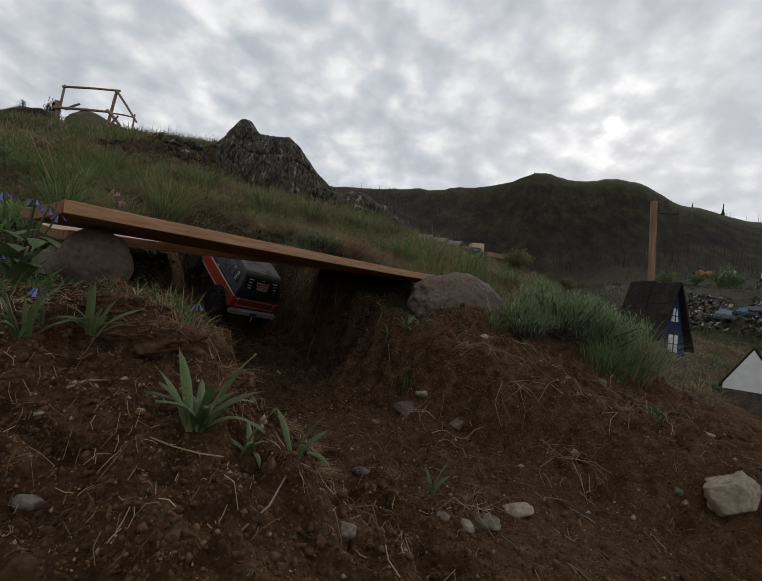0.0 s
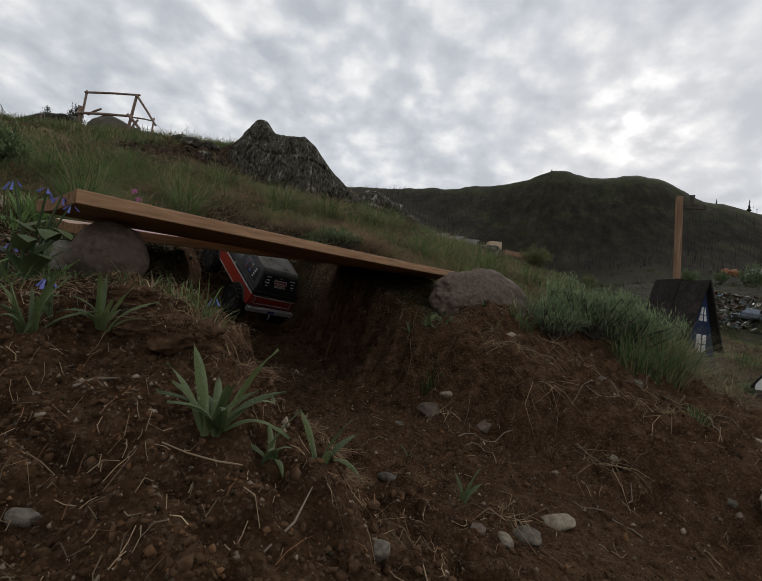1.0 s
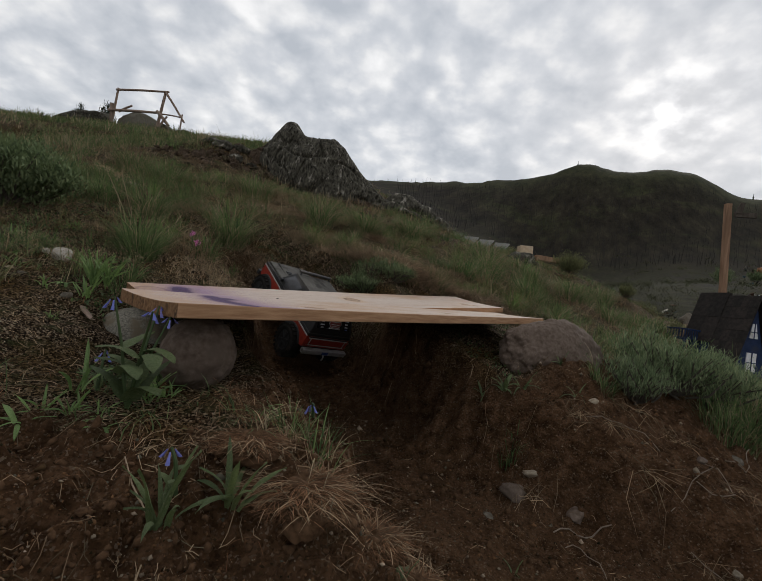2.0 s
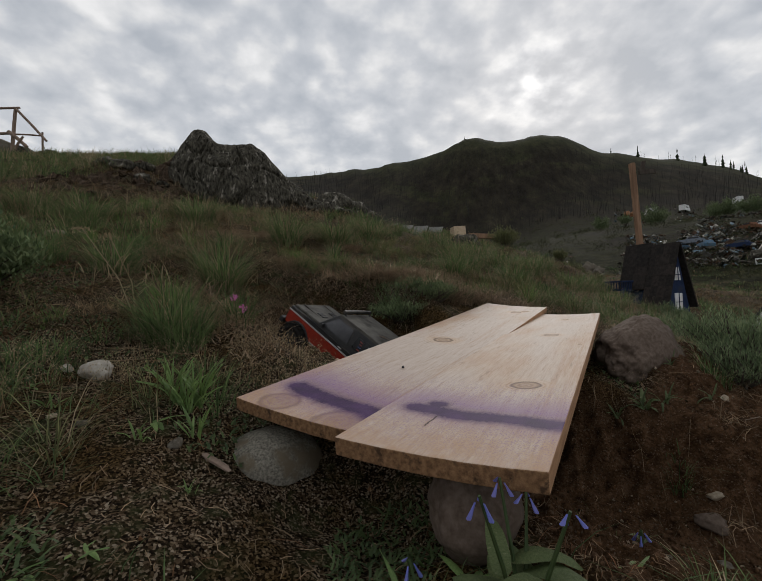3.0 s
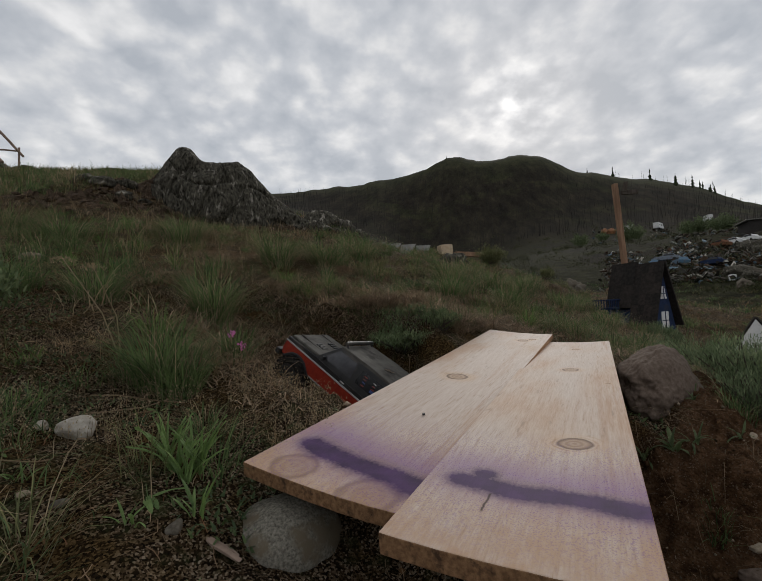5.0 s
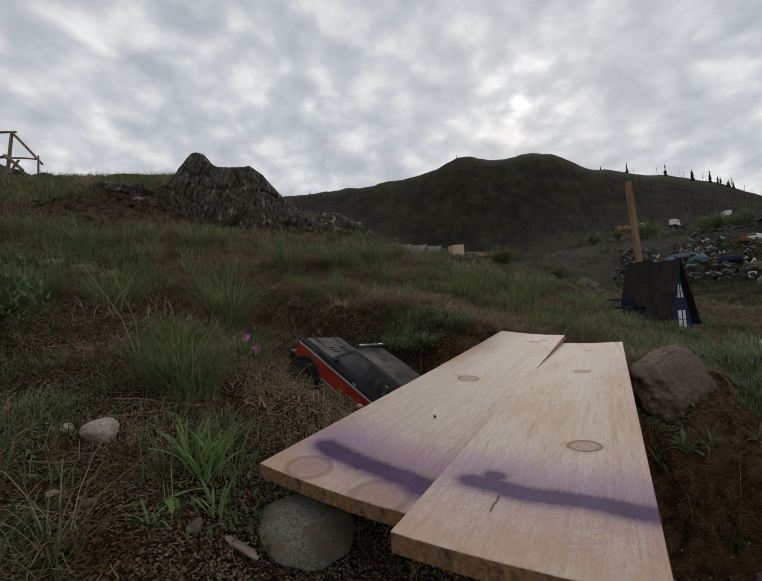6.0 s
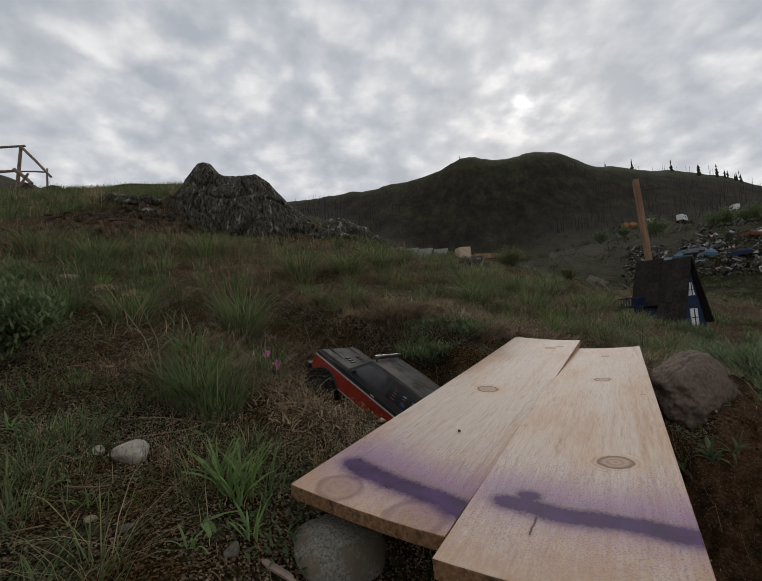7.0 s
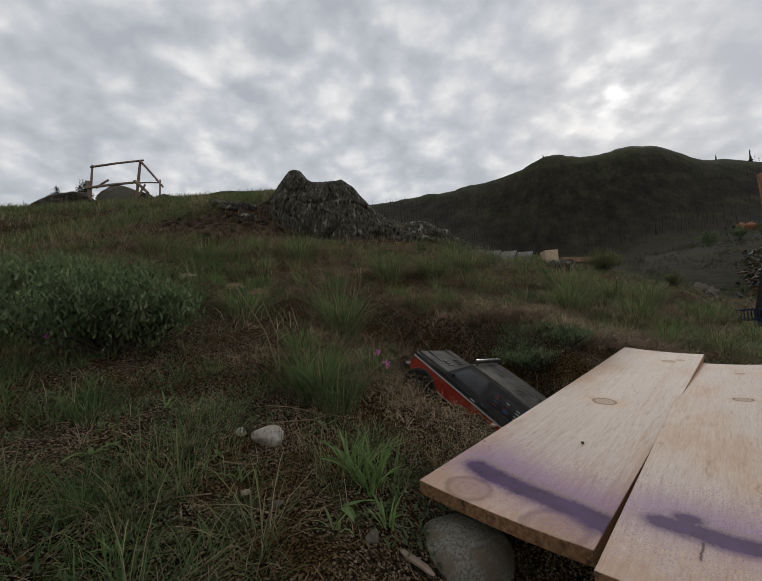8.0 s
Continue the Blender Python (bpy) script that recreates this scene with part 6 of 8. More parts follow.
def build_scrap(name, mat, share, seed, label):
    """Bent sheets, pipes and panels heaped over the yard."""
    rng = np.random.default_rng(seed)
    vs, fs, n = [], [], 0
    cube = np.array([[a, b, c] for a in (-1, 1) for b in (-1, 1) for c in (-1, 1)], float)
    quads = [(0, 1, 3, 2), (4, 6, 7, 5), (0, 4, 5, 1), (2, 3, 7, 6), (0, 2, 6, 4), (1, 5, 7, 3)]
    tri = np.array([t for q in quads for t in ((q[0], q[1], q[2]), (q[0], q[2], q[3]))])
    for az0, az1, r0, r1, k, big in ((31, 38, 22, 31, 520, 0.17), (38, 53, 25, 44, 2900, 0.20), (33, 45, 110, 165, 600, 0.38), (45, 55, 45, 80, 500, 0.28)):
        for _ in range(int(k * share)):
            az, r = rng.uniform(az0, az1), rng.uniform(r0, r1)
            x, y = -0.35 + r * math.sin(math.radians(az)), r * math.cos(math.radians(az))
            if value_noise(x, y, 0.07 * r, 61) + 0.4 * rng.random() < 0.28:
                continue
            pipe = rng.random() < 0.3
            s = big * rng.uniform(0.25, 1.0) * np.array([rng.uniform(0.3, 1.5) * (1.5 if pipe else 1), 0.05 if pipe else rng.uniform(0.1, 0.8), rng.uniform(0.02, 0.10 if pipe else 0.35)])
            m = np.array(Euler(rng.uniform(-0.9, 0.9, 3) * (1, 1, 3)).to_matrix())
            bent = cube * (1 + 0.25 * rng.standard_normal((8, 1)))
            v = (bent * s) @ m.T + np.array([x, y, ground_at(x, y) + 0.15 * big + rng.random() * 0.8 * big])
            vs.append(v)
            fs.append(tri + n)
            n += 8
    tagged(new(name, mesh_of(name, np.concatenate(vs), np.concatenate(fs), (mat,))), label, "scrap", kind="stuff")


build_scrap("scrap_heap", SCRAP, 0.62, 17, "heaps of bent grey scrap across the yard")
build_scrap("pale_scrap", PALE_SCRAP, 0.15, 18, "pale panels and sheets strewn among the scrap")
build_scrap("blue_scrap", BLUE_SCRAP, 0.09, 19, "faded blue panels strewn among the scrap")
build_scrap("rusty_scrap", RUST_SCRAP, 0.30, 20, "rusty plates and pipes strewn among the scrap")
for az, r, w in ((39.3, 150, 1.5), (38.6, 152, 1.0)):
    x, y = polar(az, r)
    tagged(part("tarpaulin_heap", lump((w, w * 0.6, 1.3), int(r), 3, 0.4), ORANGE, at=pose(x, y, ground_at(x, y) + 0.4)), "orange tarpaulin over a heap", "tarpaulin")


# ---------------------------------------------------------------- trees on the far ridge and burnt trunks on the slope
def build_far_trees():
    rng = np.random.default_rng(23)
    vs, fs, n = [], [], 0
    az = np.concatenate([rng.uniform(-7, 6, 4), [19.6, 2.2, -7.2], rng.uniform(36, 56, 12), rng.uniform(40.5, 51, 18)])
    for a in az:
        r = 335 + rng.uniform(-6, 10)
        x, y = -0.35 + r * math.sin(math.radians(a)), r * math.cos(math.radians(a))
        h = rng.uniform(1.5, 4.0) if rng.random() < 0.75 and not 36 < a < 50 else rng.uniform(3.5, 9.0)
        z = ground_at(x, y) - 0.3
        bare = rng.random() < 0.65
        tiers = 3 if bare else 9
        for t in range(tiers):
            f = t / tiers
            rad = h * (0.02 if bare else (0.12 * (1 - f) + 0.03) * rng.uniform(0.3, 1.7))
            z0, z1 = z + h * (0.12 + 0.8 * f if not bare else f), z + h * (0.12 + 0.8 * f + 0.22 if not bare else f + 0.36)
            ring = [[x + rad * math.cos(k * 1.256 + t) * rng.uniform(0.5, 1.2), y + rad * math.sin(k * 1.256 + t), z0 - (0 if bare else rad * 0.4)] for k in range(5)]
            vs.append(np.array(ring + [[x + rng.normal(0, 0.05), y, z1]]))
            fs.append(np.array([[k, (k + 1) % 5, 5] for k in range(5)]) + n)
            n += 6
    tagged(new("ridge_trees", mesh_of("ridge_trees", np.concatenate(vs), np.concatenate(fs), (NEEDLE,))), "sparse dark conifers and snags along the far ridge", "trees", kind="stuff")
    vs, fs, n = [], [], 0
    for _ in range(1900):
        a, r = rng.uniform(-4, 55), rng.uniform(150, 285)
        x, y = -0.35 + r * math.sin(math.radians(a)), r * math.cos(math.radians(a))
        z, h, w = ground_at(x, y), rng.uniform(2.0, 5.5), rng.uniform(0.07, 0.15)
        lx = rng.normal(0, 0.06) * h
        vs.append(np.array([[x - w, y, z - 1], [x + w, y, z - 1], [x, y + w, z - 1], [x + lx, y, z + h]]))
        fs.append(np.array([[0, 1, 3], [1, 2, 3], [2, 0, 3]]) + n)
        n += 4
    tagged(new("burnt_trunks", mesh_of("burnt_trunks", np.concatenate(vs), np.concatenate(fs), (SNAG,))), "thin burnt tree trunks standing on the far slope", "trees", kind="stuff")
    scrub = Blades()
    for _ in range(640):
        a, r = rng.uniform(12, 56), np.exp(rng.uniform(np.log(22), np.log(170)))
        x, y = -0.35 + r * math.sin(math.radians(a)), r * math.cos(math.radians(a))
        s, m = rng.uniform(0.25, 0.8) * (0.5 + r / 90), 90
        p = rng.normal(0, 1, (m, 3)) * [s * 0.5, s * 0.5, s * 0.28] + [x, y, ground_at(x, y) + s * 0.25]
        scrub.add(p, s * rng.uniform(0.15, 0.40, m), np.full(m, s * 0.045), rng.uniform(0, math.tau, m), rng.uniform(0.2, 0.8, m), rng.uniform(0, 0.4, m), 2)
    for _ in range(260):
        a, r = rng.uniform(14, 56), np.exp(rng.uniform(np.log(9), np.log(36)))
        x, y = -0.35 + r * math.sin(math.radians(a)), r * math.cos(math.radians(a))
        s, m = rng.uniform(0.06, 0.2) * (0.6 + r / 40), 50
        p = rng.normal(0, 1, (m, 3)) * [s * 0.5, s * 0.5, s * 0.25] + [x, y, ground_at(x, y) + s * 0.2]
        scrub.add(p, s * rng.uniform(0.2, 0.6, m), np.full(m, s * 0.07), rng.uniform(0, math.tau, m), rng.uniform(0.2, 0.8, m), rng.uniform(0, 0.4, m), 2)
    tagged(scrub.object("far_scrub", SCRUB), "scattered dark scrub over the far slopes", "bushes", kind="stuff")


build_far_trees()

# ---------------------------------------------------------------- grass, herbs and shrubs
def tuft_blades(out, x, y, count, height, spread, width, rng, lean=0.35, droop=0.5, sink=0.0, segs=3):
    a, d = rng.uniform(0, math.tau, count), spread * np.sqrt(rng.random(count))
    px_, py_ = x + d * np.cos(a), y + d * np.sin(a)
    root = np.stack([px_, py_, land(px_, py_) - 0.004 - sink], 1)
    out.add(root, height * rng.uniform(0.45, 1.05, count), width * rng.uniform(0.7, 1.3, count), a + rng.normal(0, 0.6, count),
            np.abs(rng.normal(lean, lean * 0.5, count)), np.abs(rng.normal(droop, 0.3, count)), segs)


def build_grass():
    rng = np.random.default_rng(31)
    kinds = {name: Blades() for name in ("grass", "dark_grass", "yellowing_grass", "dry_grass", "dead_thatch")}
    n = 7500
    az = np.radians(rng.uniform(-60, 58, n))
    r = np.exp(rng.uniform(np.log(0.55), np.log(13.0), n))
    x, y = -0.55 + r * np.sin(az), 0.05 + r * np.cos(az)
    patch = value_noise(x, y, 0.30, 41) * 0.65 + value_noise(x, y, 1.2, 42) * 0.5
    want = np.clip(0.08 + 0.85 * patch + 0.20 * step(0.85, 1.2, y) - 0.06 * step(1.7, 3.2, y) + 0.06 * step(4, 6, y), 0.03, 1) * (1 - soil(x, y))
    d, _ = track(x, y)
    bare = (d < 0.10) | ((d < 0.20) & (y < 1.2)) | ((x > -0.40) & (x < 0.1) & (y < 0.8))
    # the ground under the boards stays clear
    bare |= (np.abs((x + 0.30) * 0.79 - (y - 1.13) * 0.61) < 0.27) & (y < 1.75) & (y > 0.55)
    bare |= (np.abs(x + 2.0) < 1.25) & (np.abs(y - 6.1) < 0.35)
    scree = np.exp(-((x + 3.2) / 0.5) ** 2 - ((y - 5.8) / 0.6) ** 2) + np.exp(-((x + 2.6) / 0.3) ** 2 - ((y - 4.6) / 0.5) ** 2)
    want = np.where(bare, 0, want * (1 - 0.9 * np.clip(scree, 0, 1)))
    hue = value_noise(x, y, 0.55, 45) + 0.8 * rng.normal(0, 0.5, n)
    size = 1 + 0.45 * value_noise(x, y, 0.5, 49)
    dice = rng.random(n)
    for i in range(n):
        X, Y, R = x[i], y[i], r[i]
        wd = 0.0011 + 0.0007 * R
        if dice[i] < want[i]:
            tall = size[i] * (rng.uniform(0.040, 0.115) if Y < 1.9 else rng.uniform(0.07, 0.18) * (0.6 if 4.6 < Y < 6 and -3.4 < X < -0.7 else 1))
            cnt = int(rng.uniform(16, 56))
            kind = "dark_grass" if hue[i] < -0.42 else "yellowing_grass" if hue[i] > 0.50 else "grass"
            tuft_blades(kinds[kind], X, Y, cnt, tall, 0.014 + 0.016 * R ** 0.7, wd, rng, 0.34, 0.50)
            if rng.random() < 0.75:
                tuft_blades(kinds["dry_grass"], X, Y, int(cnt * rng.uniform(0.1, 0.3 + 0.3 * step(1.5, 3.0, Y))), tall * 1.2, 0.02 + 0.02 * R ** 0.7, wd * 0.75, rng, 0.45, 0.7)
        elif not bare[i] and Y > 1.15 and dice[i] > 0.50 and soil(X, Y) < 0.4:
            tuft_blades(kinds["dead_thatch"], X, Y, int(rng.uniform(14, 34)), size[i] * rng.uniform(0.04, 0.10) * (1 + 0.08 * R), 0.03 + 0.022 * R ** 0.7, wd, rng, 0.85, 0.9)
    # coarse tufts along the far ridge
    n = 2000
    az, r = np.radians(rng.uniform(-56, -8, n)), np.exp(rng.uniform(np.log(6.0), np.log(26), n))
    x, y = -0.55 + r * np.sin(az), 0.05 + r * np.cos(az)
    for X, Y, R in zip(x, y, r):
        if not (abs(X + 2.0) < 1.3 and abs(Y - 6.1) < 0.5):
            tuft_blades(kinds[("grass", "dark_grass", "yellowing_grass", "dry_grass")[int(rng.integers(4))]], X, Y, 20, rng.uniform(0.12, 0.34), 0.06 + 0.012 * R, 0.002 + 0.0006 * R, rng, 0.22, 0.45)
    n = 1100
    az, r = np.radians(rng.uniform(14, 57, n)), rng.uniform(5.5, 26, n)
    x, y = -0.55 + r * np.sin(az), 0.05 + r * np.cos(az)
    for X, Y, R in zip(x, y, r):
        if math.hypot(X - 3.0, Y - 4.4) > 0.6:
            tuft_blades(kinds[("grass", "dark_grass", "yellowing_grass", "dead_thatch")[int(rng.integers(4))]], X, Y, 20, rng.uniform(0.05, 0.13) * (1 + 0.03 * R), 0.05 + 0.008 * R, 0.002 + 0.0006 * R, rng, 0.35, 0.5)
    # single thin blades along the dug edge
    n = 700
    x, y = rng.uniform(-1.35, -0.2, n), rng.uniform(0.36, 1.0, n)
    d, _ = track(x, y)
    ok = (soil(x, y) < 0.8) & (d > 0.06) & ~((np.abs((x + 0.30) * 0.79 - (y - 1.13) * 0.61) < 0.25) & (y > 0.55))
    for X, Y in zip(x[ok], y[ok]):
        tuft_blades(kinds[("grass", "dark_grass", "dark_grass", "dry_grass")[int(rng.integers(4))]], X, Y, int(rng.uniform(2, 7)), rng.uniform(0.02, 0.07), 0.012, 0.0014, rng, 0.4, 0.6)
    # straw-coloured seed stalks over the upper slope
    n = 900
    az, r = np.radians(rng.uniform(-60, 40, n)), np.exp(rng.uniform(np.log(2.2), np.log(10.0), n))
    x, y = -0.55 + r * np.sin(az), 0.05 + r * np.cos(az)
    ok = (soil(x, y) < 0.3) & (value_noise(x, y, 0.8, 43) > -0.1)
    for X, Y, R in zip(x[ok], y[ok], r[ok]):
        tuft_blades(kinds["dry_grass"], X, Y, 6, rng.uniform(0.12, 0.26), 0.05 + 0.012 * R, 0.0008 + 0.0004 * R, rng, 0.24, 0.42)
    words = {"grass": (GRASS, "thin green hillside grass growing in loose clumps"), "dark_grass": (SEDGE, "dark green grass in low dense clumps"),
             "yellowing_grass": (OLIVE, "yellowing grass tufts on the hillside"), "dry_grass": (DRY, "straw-coloured dry stalks among the green grass"), "dead_thatch": (THATCH, "flattened brown dead grass between the tufts")}
    for name, blades in kinds.items():
        tagged(blades.object(name, words[name][0]), words[name][1], "grass", kind="stuff")


build_grass()


def build_litter():
    """Dead straw lying flat on the soil, thick along the dug edges."""
    rng = np.random.default_rng(37)
    n = 80000
    az, r = np.radians(rng.uniform(-60, 58, n)), np.exp(rng.uniform(np.log(0.25), np.log(4.2), n))
    x, y = -0.45 + r * np.sin(az), 0.0 + r * np.cos(az)
    s = soil(x, y)
    edge = 4 * s * (1 - s)
    keep = rng.random(n) < np.clip(0.04 * s + 0.22 * edge + (1 - s) * (0.22 + 0.30 * step(0.85, 1.6, y)) * (0.6 + 0.7 * value_noise(x, y, 0.3, 44)), 0, 1)
    x, y, r = x[keep], y[keep], r[keep]
    k = len(x)
    ln = rng.uniform(0.006, 0.034, k) * np.clip(0.45 + 0.45 * r, 0.4, 1.6)
    a = rng.uniform(0, math.tau, k)
    w = 0.0004 + 0.0005 * r
    hx, hy = np.cos(a) * ln / 2, np.sin(a) * ln / 2
    bow = rng.normal(0, 0.14, k) * ln
    pts = []
    lift = rng.random(k)
    for f in (-1.0, 0.0, 1.0):
        px_, py_ = x + hx * f - np.sin(a) * bow * (1 - f * f), y + hy * f + np.cos(a) * bow * (1 - f * f)
        z = land(px_, py_) + 0.0015 + 0.003 * lift * (1 + 0.5 * (1 - f * f))
        sx, sy = -np.sin(a) * w / 2, np.cos(a) * w / 2
        pts += [np.stack([px_ - sx, py_ - sy, z], 1), np.stack([px_ + sx, py_ + sy, z + w * 0.5], 1)]
    v = np.stack(pts, 1).reshape(-1, 3)
    tri = np.array([(0, 1, 3), (0, 3, 2), (2, 3, 5), (2, 5, 4)])
    f = (tri[None] + (np.arange(k) * 6)[:, None, None]).reshape(-1, 3)
    tagged(new("straw_litter", mesh_of("straw_litter", v, f, (LITTER,))), "dead straw and rootlets strewn over the soil", "litter", kind="stuff")
    # reddish dead roots matted along the dug edges
    n = 30000
    az, r = np.radians(rng.uniform(-60, 58, n)), np.exp(rng.uniform(np.log(0.25), np.log(2.6), n))
    x, y = -0.40 + r * np.sin(az), 0.0 + r * np.cos(az)
    s = soil(x, y)
    d, _ = track(x, y)
    keep = rng.random(n) < np.clip(2.4 * s * (1 - s) * (0.5 + value_noise(x, y, 0.12, 50)) + 0.02 + 0.18 * (1 - s) * (value_noise(x, y, 0.25, 48) > 0.3), 0, 0.9) * (d > -0.02)
    x, y, r = x[keep], y[keep], r[keep]
    mat = Blades()
    root = np.stack([x, y, land(x, y) + rng.uniform(-0.002, 0.012, len(x))], 1)
    mat.add(root, rng.uniform(0.008, 0.032, len(x)) * (0.5 + 0.4 * r), 0.0005 + 0.0008 * r, rng.uniform(0, math.tau, len(x)), rng.uniform(0.4, 1.3, len(x)), rng.uniform(0.2, 1.0, len(x)), 3)
    tagged(mat.object("root_mat", ROOTS), "reddish dead roots and moss matted along the dug edge", "roots", kind="stuff")
    # low mats of tiny leaves between the tufts
    leaf = Blades()
    n = 32000
    az, r = np.radians(rng.uniform(-60, 55, n)), np.exp(rng.uniform(np.log(0.5), np.log(3.2), n))
    x, y = -0.6 + r * np.sin(az), 0.05 + r * np.cos(az)
    ok = (soil(x, y) < 0.25) & (value_noise(x, y, 0.2, 46) + 0.5 * value_noise(x, y, 0.07, 47) > 0.25)
    x, y, r = x[ok], y[ok], r[ok]
    root = np.stack([x, y, land(x, y) + rng.uniform(0, 0.012, len(x))], 1)
    leaf.add(root, rng.uniform(0.006, 0.016, len(x)) * (0.7 + 0.3 * r), 0.003 + 0.0016 * r, rng.uniform(0, math.tau, len(x)), rng.uniform(0.5, 1.2, len(x)), rng.uniform(0.0, 0.4, len(x)), 2)
    tagged(leaf.object("ground_herbs", HERB), "low mats of tiny green leaves between grass clumps", "herbs", kind="stuff")


build_litter()


def root_clod(x, y, size, seed, label, straw=260):
    """A torn turf clod: crumbly soil bristling with dead roots and hanging straw."""
    rng = np.random.default_rng(seed)
    z0 = ground_at(x, y)
    clod = thing("root_clod", pose(x, y, z0), label, "turf clod", "torn turf clods")
    part("soil", lump((size * 1.15, size * 0.9, size * 0.46), seed, 5, 0.34, 3.4), EARTH, clod, smooth=True, at=pose(0, 0, -size * 0.14))
    for name, mat, cnt, ln, wd in (("root_felt", ROOTS, straw * 8 + 700, 0.40, 0.0008), ("straw", LITTER, straw * 2, 0.85, 0.0008)):
        b = Blades()
        a, f = rng.uniform(0, math.tau, cnt), rng.random(cnt) ** 0.5
        hz = size * (0.42 * np.sqrt(np.clip(1 - f * f, 0, 1)) - 0.12)
        root = np.stack([size * 0.95 * f * np.cos(a), size * 0.72 * f * np.sin(a), hz - 0.004], 1)
        b.add(root, size * ln * rng.uniform(0.3, 1.1, cnt), wd * rng.uniform(0.7, 1.4, cnt), a + rng.normal(0, 0.9, cnt), rng.uniform(0.5, 1.3, cnt), rng.uniform(0.4, 1.3, cnt), 4)
        o = tagged(b.object(name, mat), kind="stuff")
        o.parent = clod


root_clod(-0.300, 0.405, 0.046, 71, "torn turf clod with reddish roots and hanging straw", 110)
root_clod(-0.365, 0.432, 0.034, 72, "torn turf clod with reddish dead roots", 60)
root_clod(-0.225, 0.425, 0.030, 73, "torn turf clod with reddish dead roots", 50)
root_clod(-0.170, 0.475, 0.028, 74, "torn turf clod with reddish dead roots", 50)
root_clod(-0.128, 0.430, 0.024, 75, "torn turf clod with hanging straw at the cut edge", 70)
root_clod(-0.105, 0.380, 0.022, 76, "torn turf clod with hanging straw at the cut edge", 70)


def long_straws():
    """Long dead stalks lying where they fell, each its own."""
    rng = random.Random(77)
    for i in range(64):
        x, y = (rng.uniform(-1.25, -0.35), rng.uniform(0.42, 1.15)) if i < 38 else (rng.uniform(-0.45, 0.5), rng.uniform(0.16, 0.7))
        if float(track(np.array([x]), np.array([y]))[0][0]) < 0.08 or (abs((x + 0.30) * 0.79 - (y - 1.13) * 0.61) < 0.36 and y > 0.40):
            continue
        a, ln = rng.uniform(0, math.pi), rng.uniform(0.05, 0.19) * (0.5 + 0.6 * y)
        pts = []
        for s in (-0.5, -0.17, 0.17, 0.5):
            px_, py_ = x + math.cos(a) * ln * s + rng.gauss(0, ln * 0.022), y + math.sin(a) * ln * s + rng.gauss(0, ln * 0.022)
            pts.append((px_, py_, ground_at(px_, py_) + rng.uniform(0.003, 0.010)))
        tagged(part("dry_stalk", tube(bmesh.new(), pts, 0.0005 + 0.0006 * y, 5), BRUSH if i % 3 else LITTER), "long dry dead stalk lying on the soil", "stalk", "fallen dry stalks")


long_straws()


def brush_pile(x, y, radius, height, count, seed, label):
    """Dead twigs and torn stalks heaped on the bank."""
    rng = np.random.default_rng(seed)
    b = Blades()
    a, f = rng.uniform(0, math.tau, count), np.sqrt(rng.random(count))
    px_, py_ = x + radius * f * np.cos(a), y + radius * f * np.sin(a)
    root = np.stack([px_, py_, land(px_, py_) + height * (1 - f) * rng.random(count)], 1)
    b.add(root, rng.uniform(0.2, 1.0, count) * (0.02 + 1.3 * height), rng.uniform(0.0014, 0.0042, count), rng.uniform(0, math.tau, count), rng.uniform(0.4, 1.6, count), rng.uniform(0.2, 1.0, count), 4)
    tagged(b.object("dead_brush", BRUSH), label, "dead brush", "dead brush on the banks", "stuff")


for i, (x, y, r, h, c) in enumerate(((-0.44, 1.95, 0.13, 0.06, 800), (-0.27, 1.88, 0.13, 0.07, 900), (-0.14, 1.95, 0.11, 0.06, 700), (-0.25, 1.71, 0.09, 0.06, 700), (-0.18, 1.80, 0.09, 0.06, 600), (0.10, 1.98, 0.20, 0.06, 700), (-0.97, 1.28, 0.09, 0.02, 260), (-0.88, 1.15, 0.08, 0.02, 200), (-0.80, 1.07, 0.07, 0.015, 160), (-2.7, 4.7, 0.5, 0.05, 700), (0.46, 1.64, 0.14, 0.05, 400))):
    brush_pile(x, y, r, h, c, 300 + i, "brown dead twigs and stalks heaped on the bank")


mid_rnd = random.Random(414)
for i in range(44):
    x, y = mid_rnd.uniform(-1.5, 0.45), mid_rnd.uniform(1.72, 3.1)
    if i > 26:
        x, y = mid_rnd.uniform(-0.85, 0.25), mid_rnd.uniform(1.75, 2.35)
    if float(track(np.array([x]), np.array([y]))[0][0]) > 0.10 and (y > 1.85 or x < -0.75):
        brush_pile(x, y, mid_rnd.uniform(0.10, 0.20), mid_rnd.uniform(0.02, 0.045), 520, 1300 + i, "pale dead stalks and twigs matted on the slope")


for i, (x, y) in enumerate(((-0.90, 1.62), (-0.82, 1.78), (-0.97, 1.74), (-0.72, 1.86), (-1.02, 1.56), (-0.60, 1.90))):
    brush_pile(x, y, 0.11, 0.03, 460, 1400 + i, "reddish dead stalks matted over the bank")


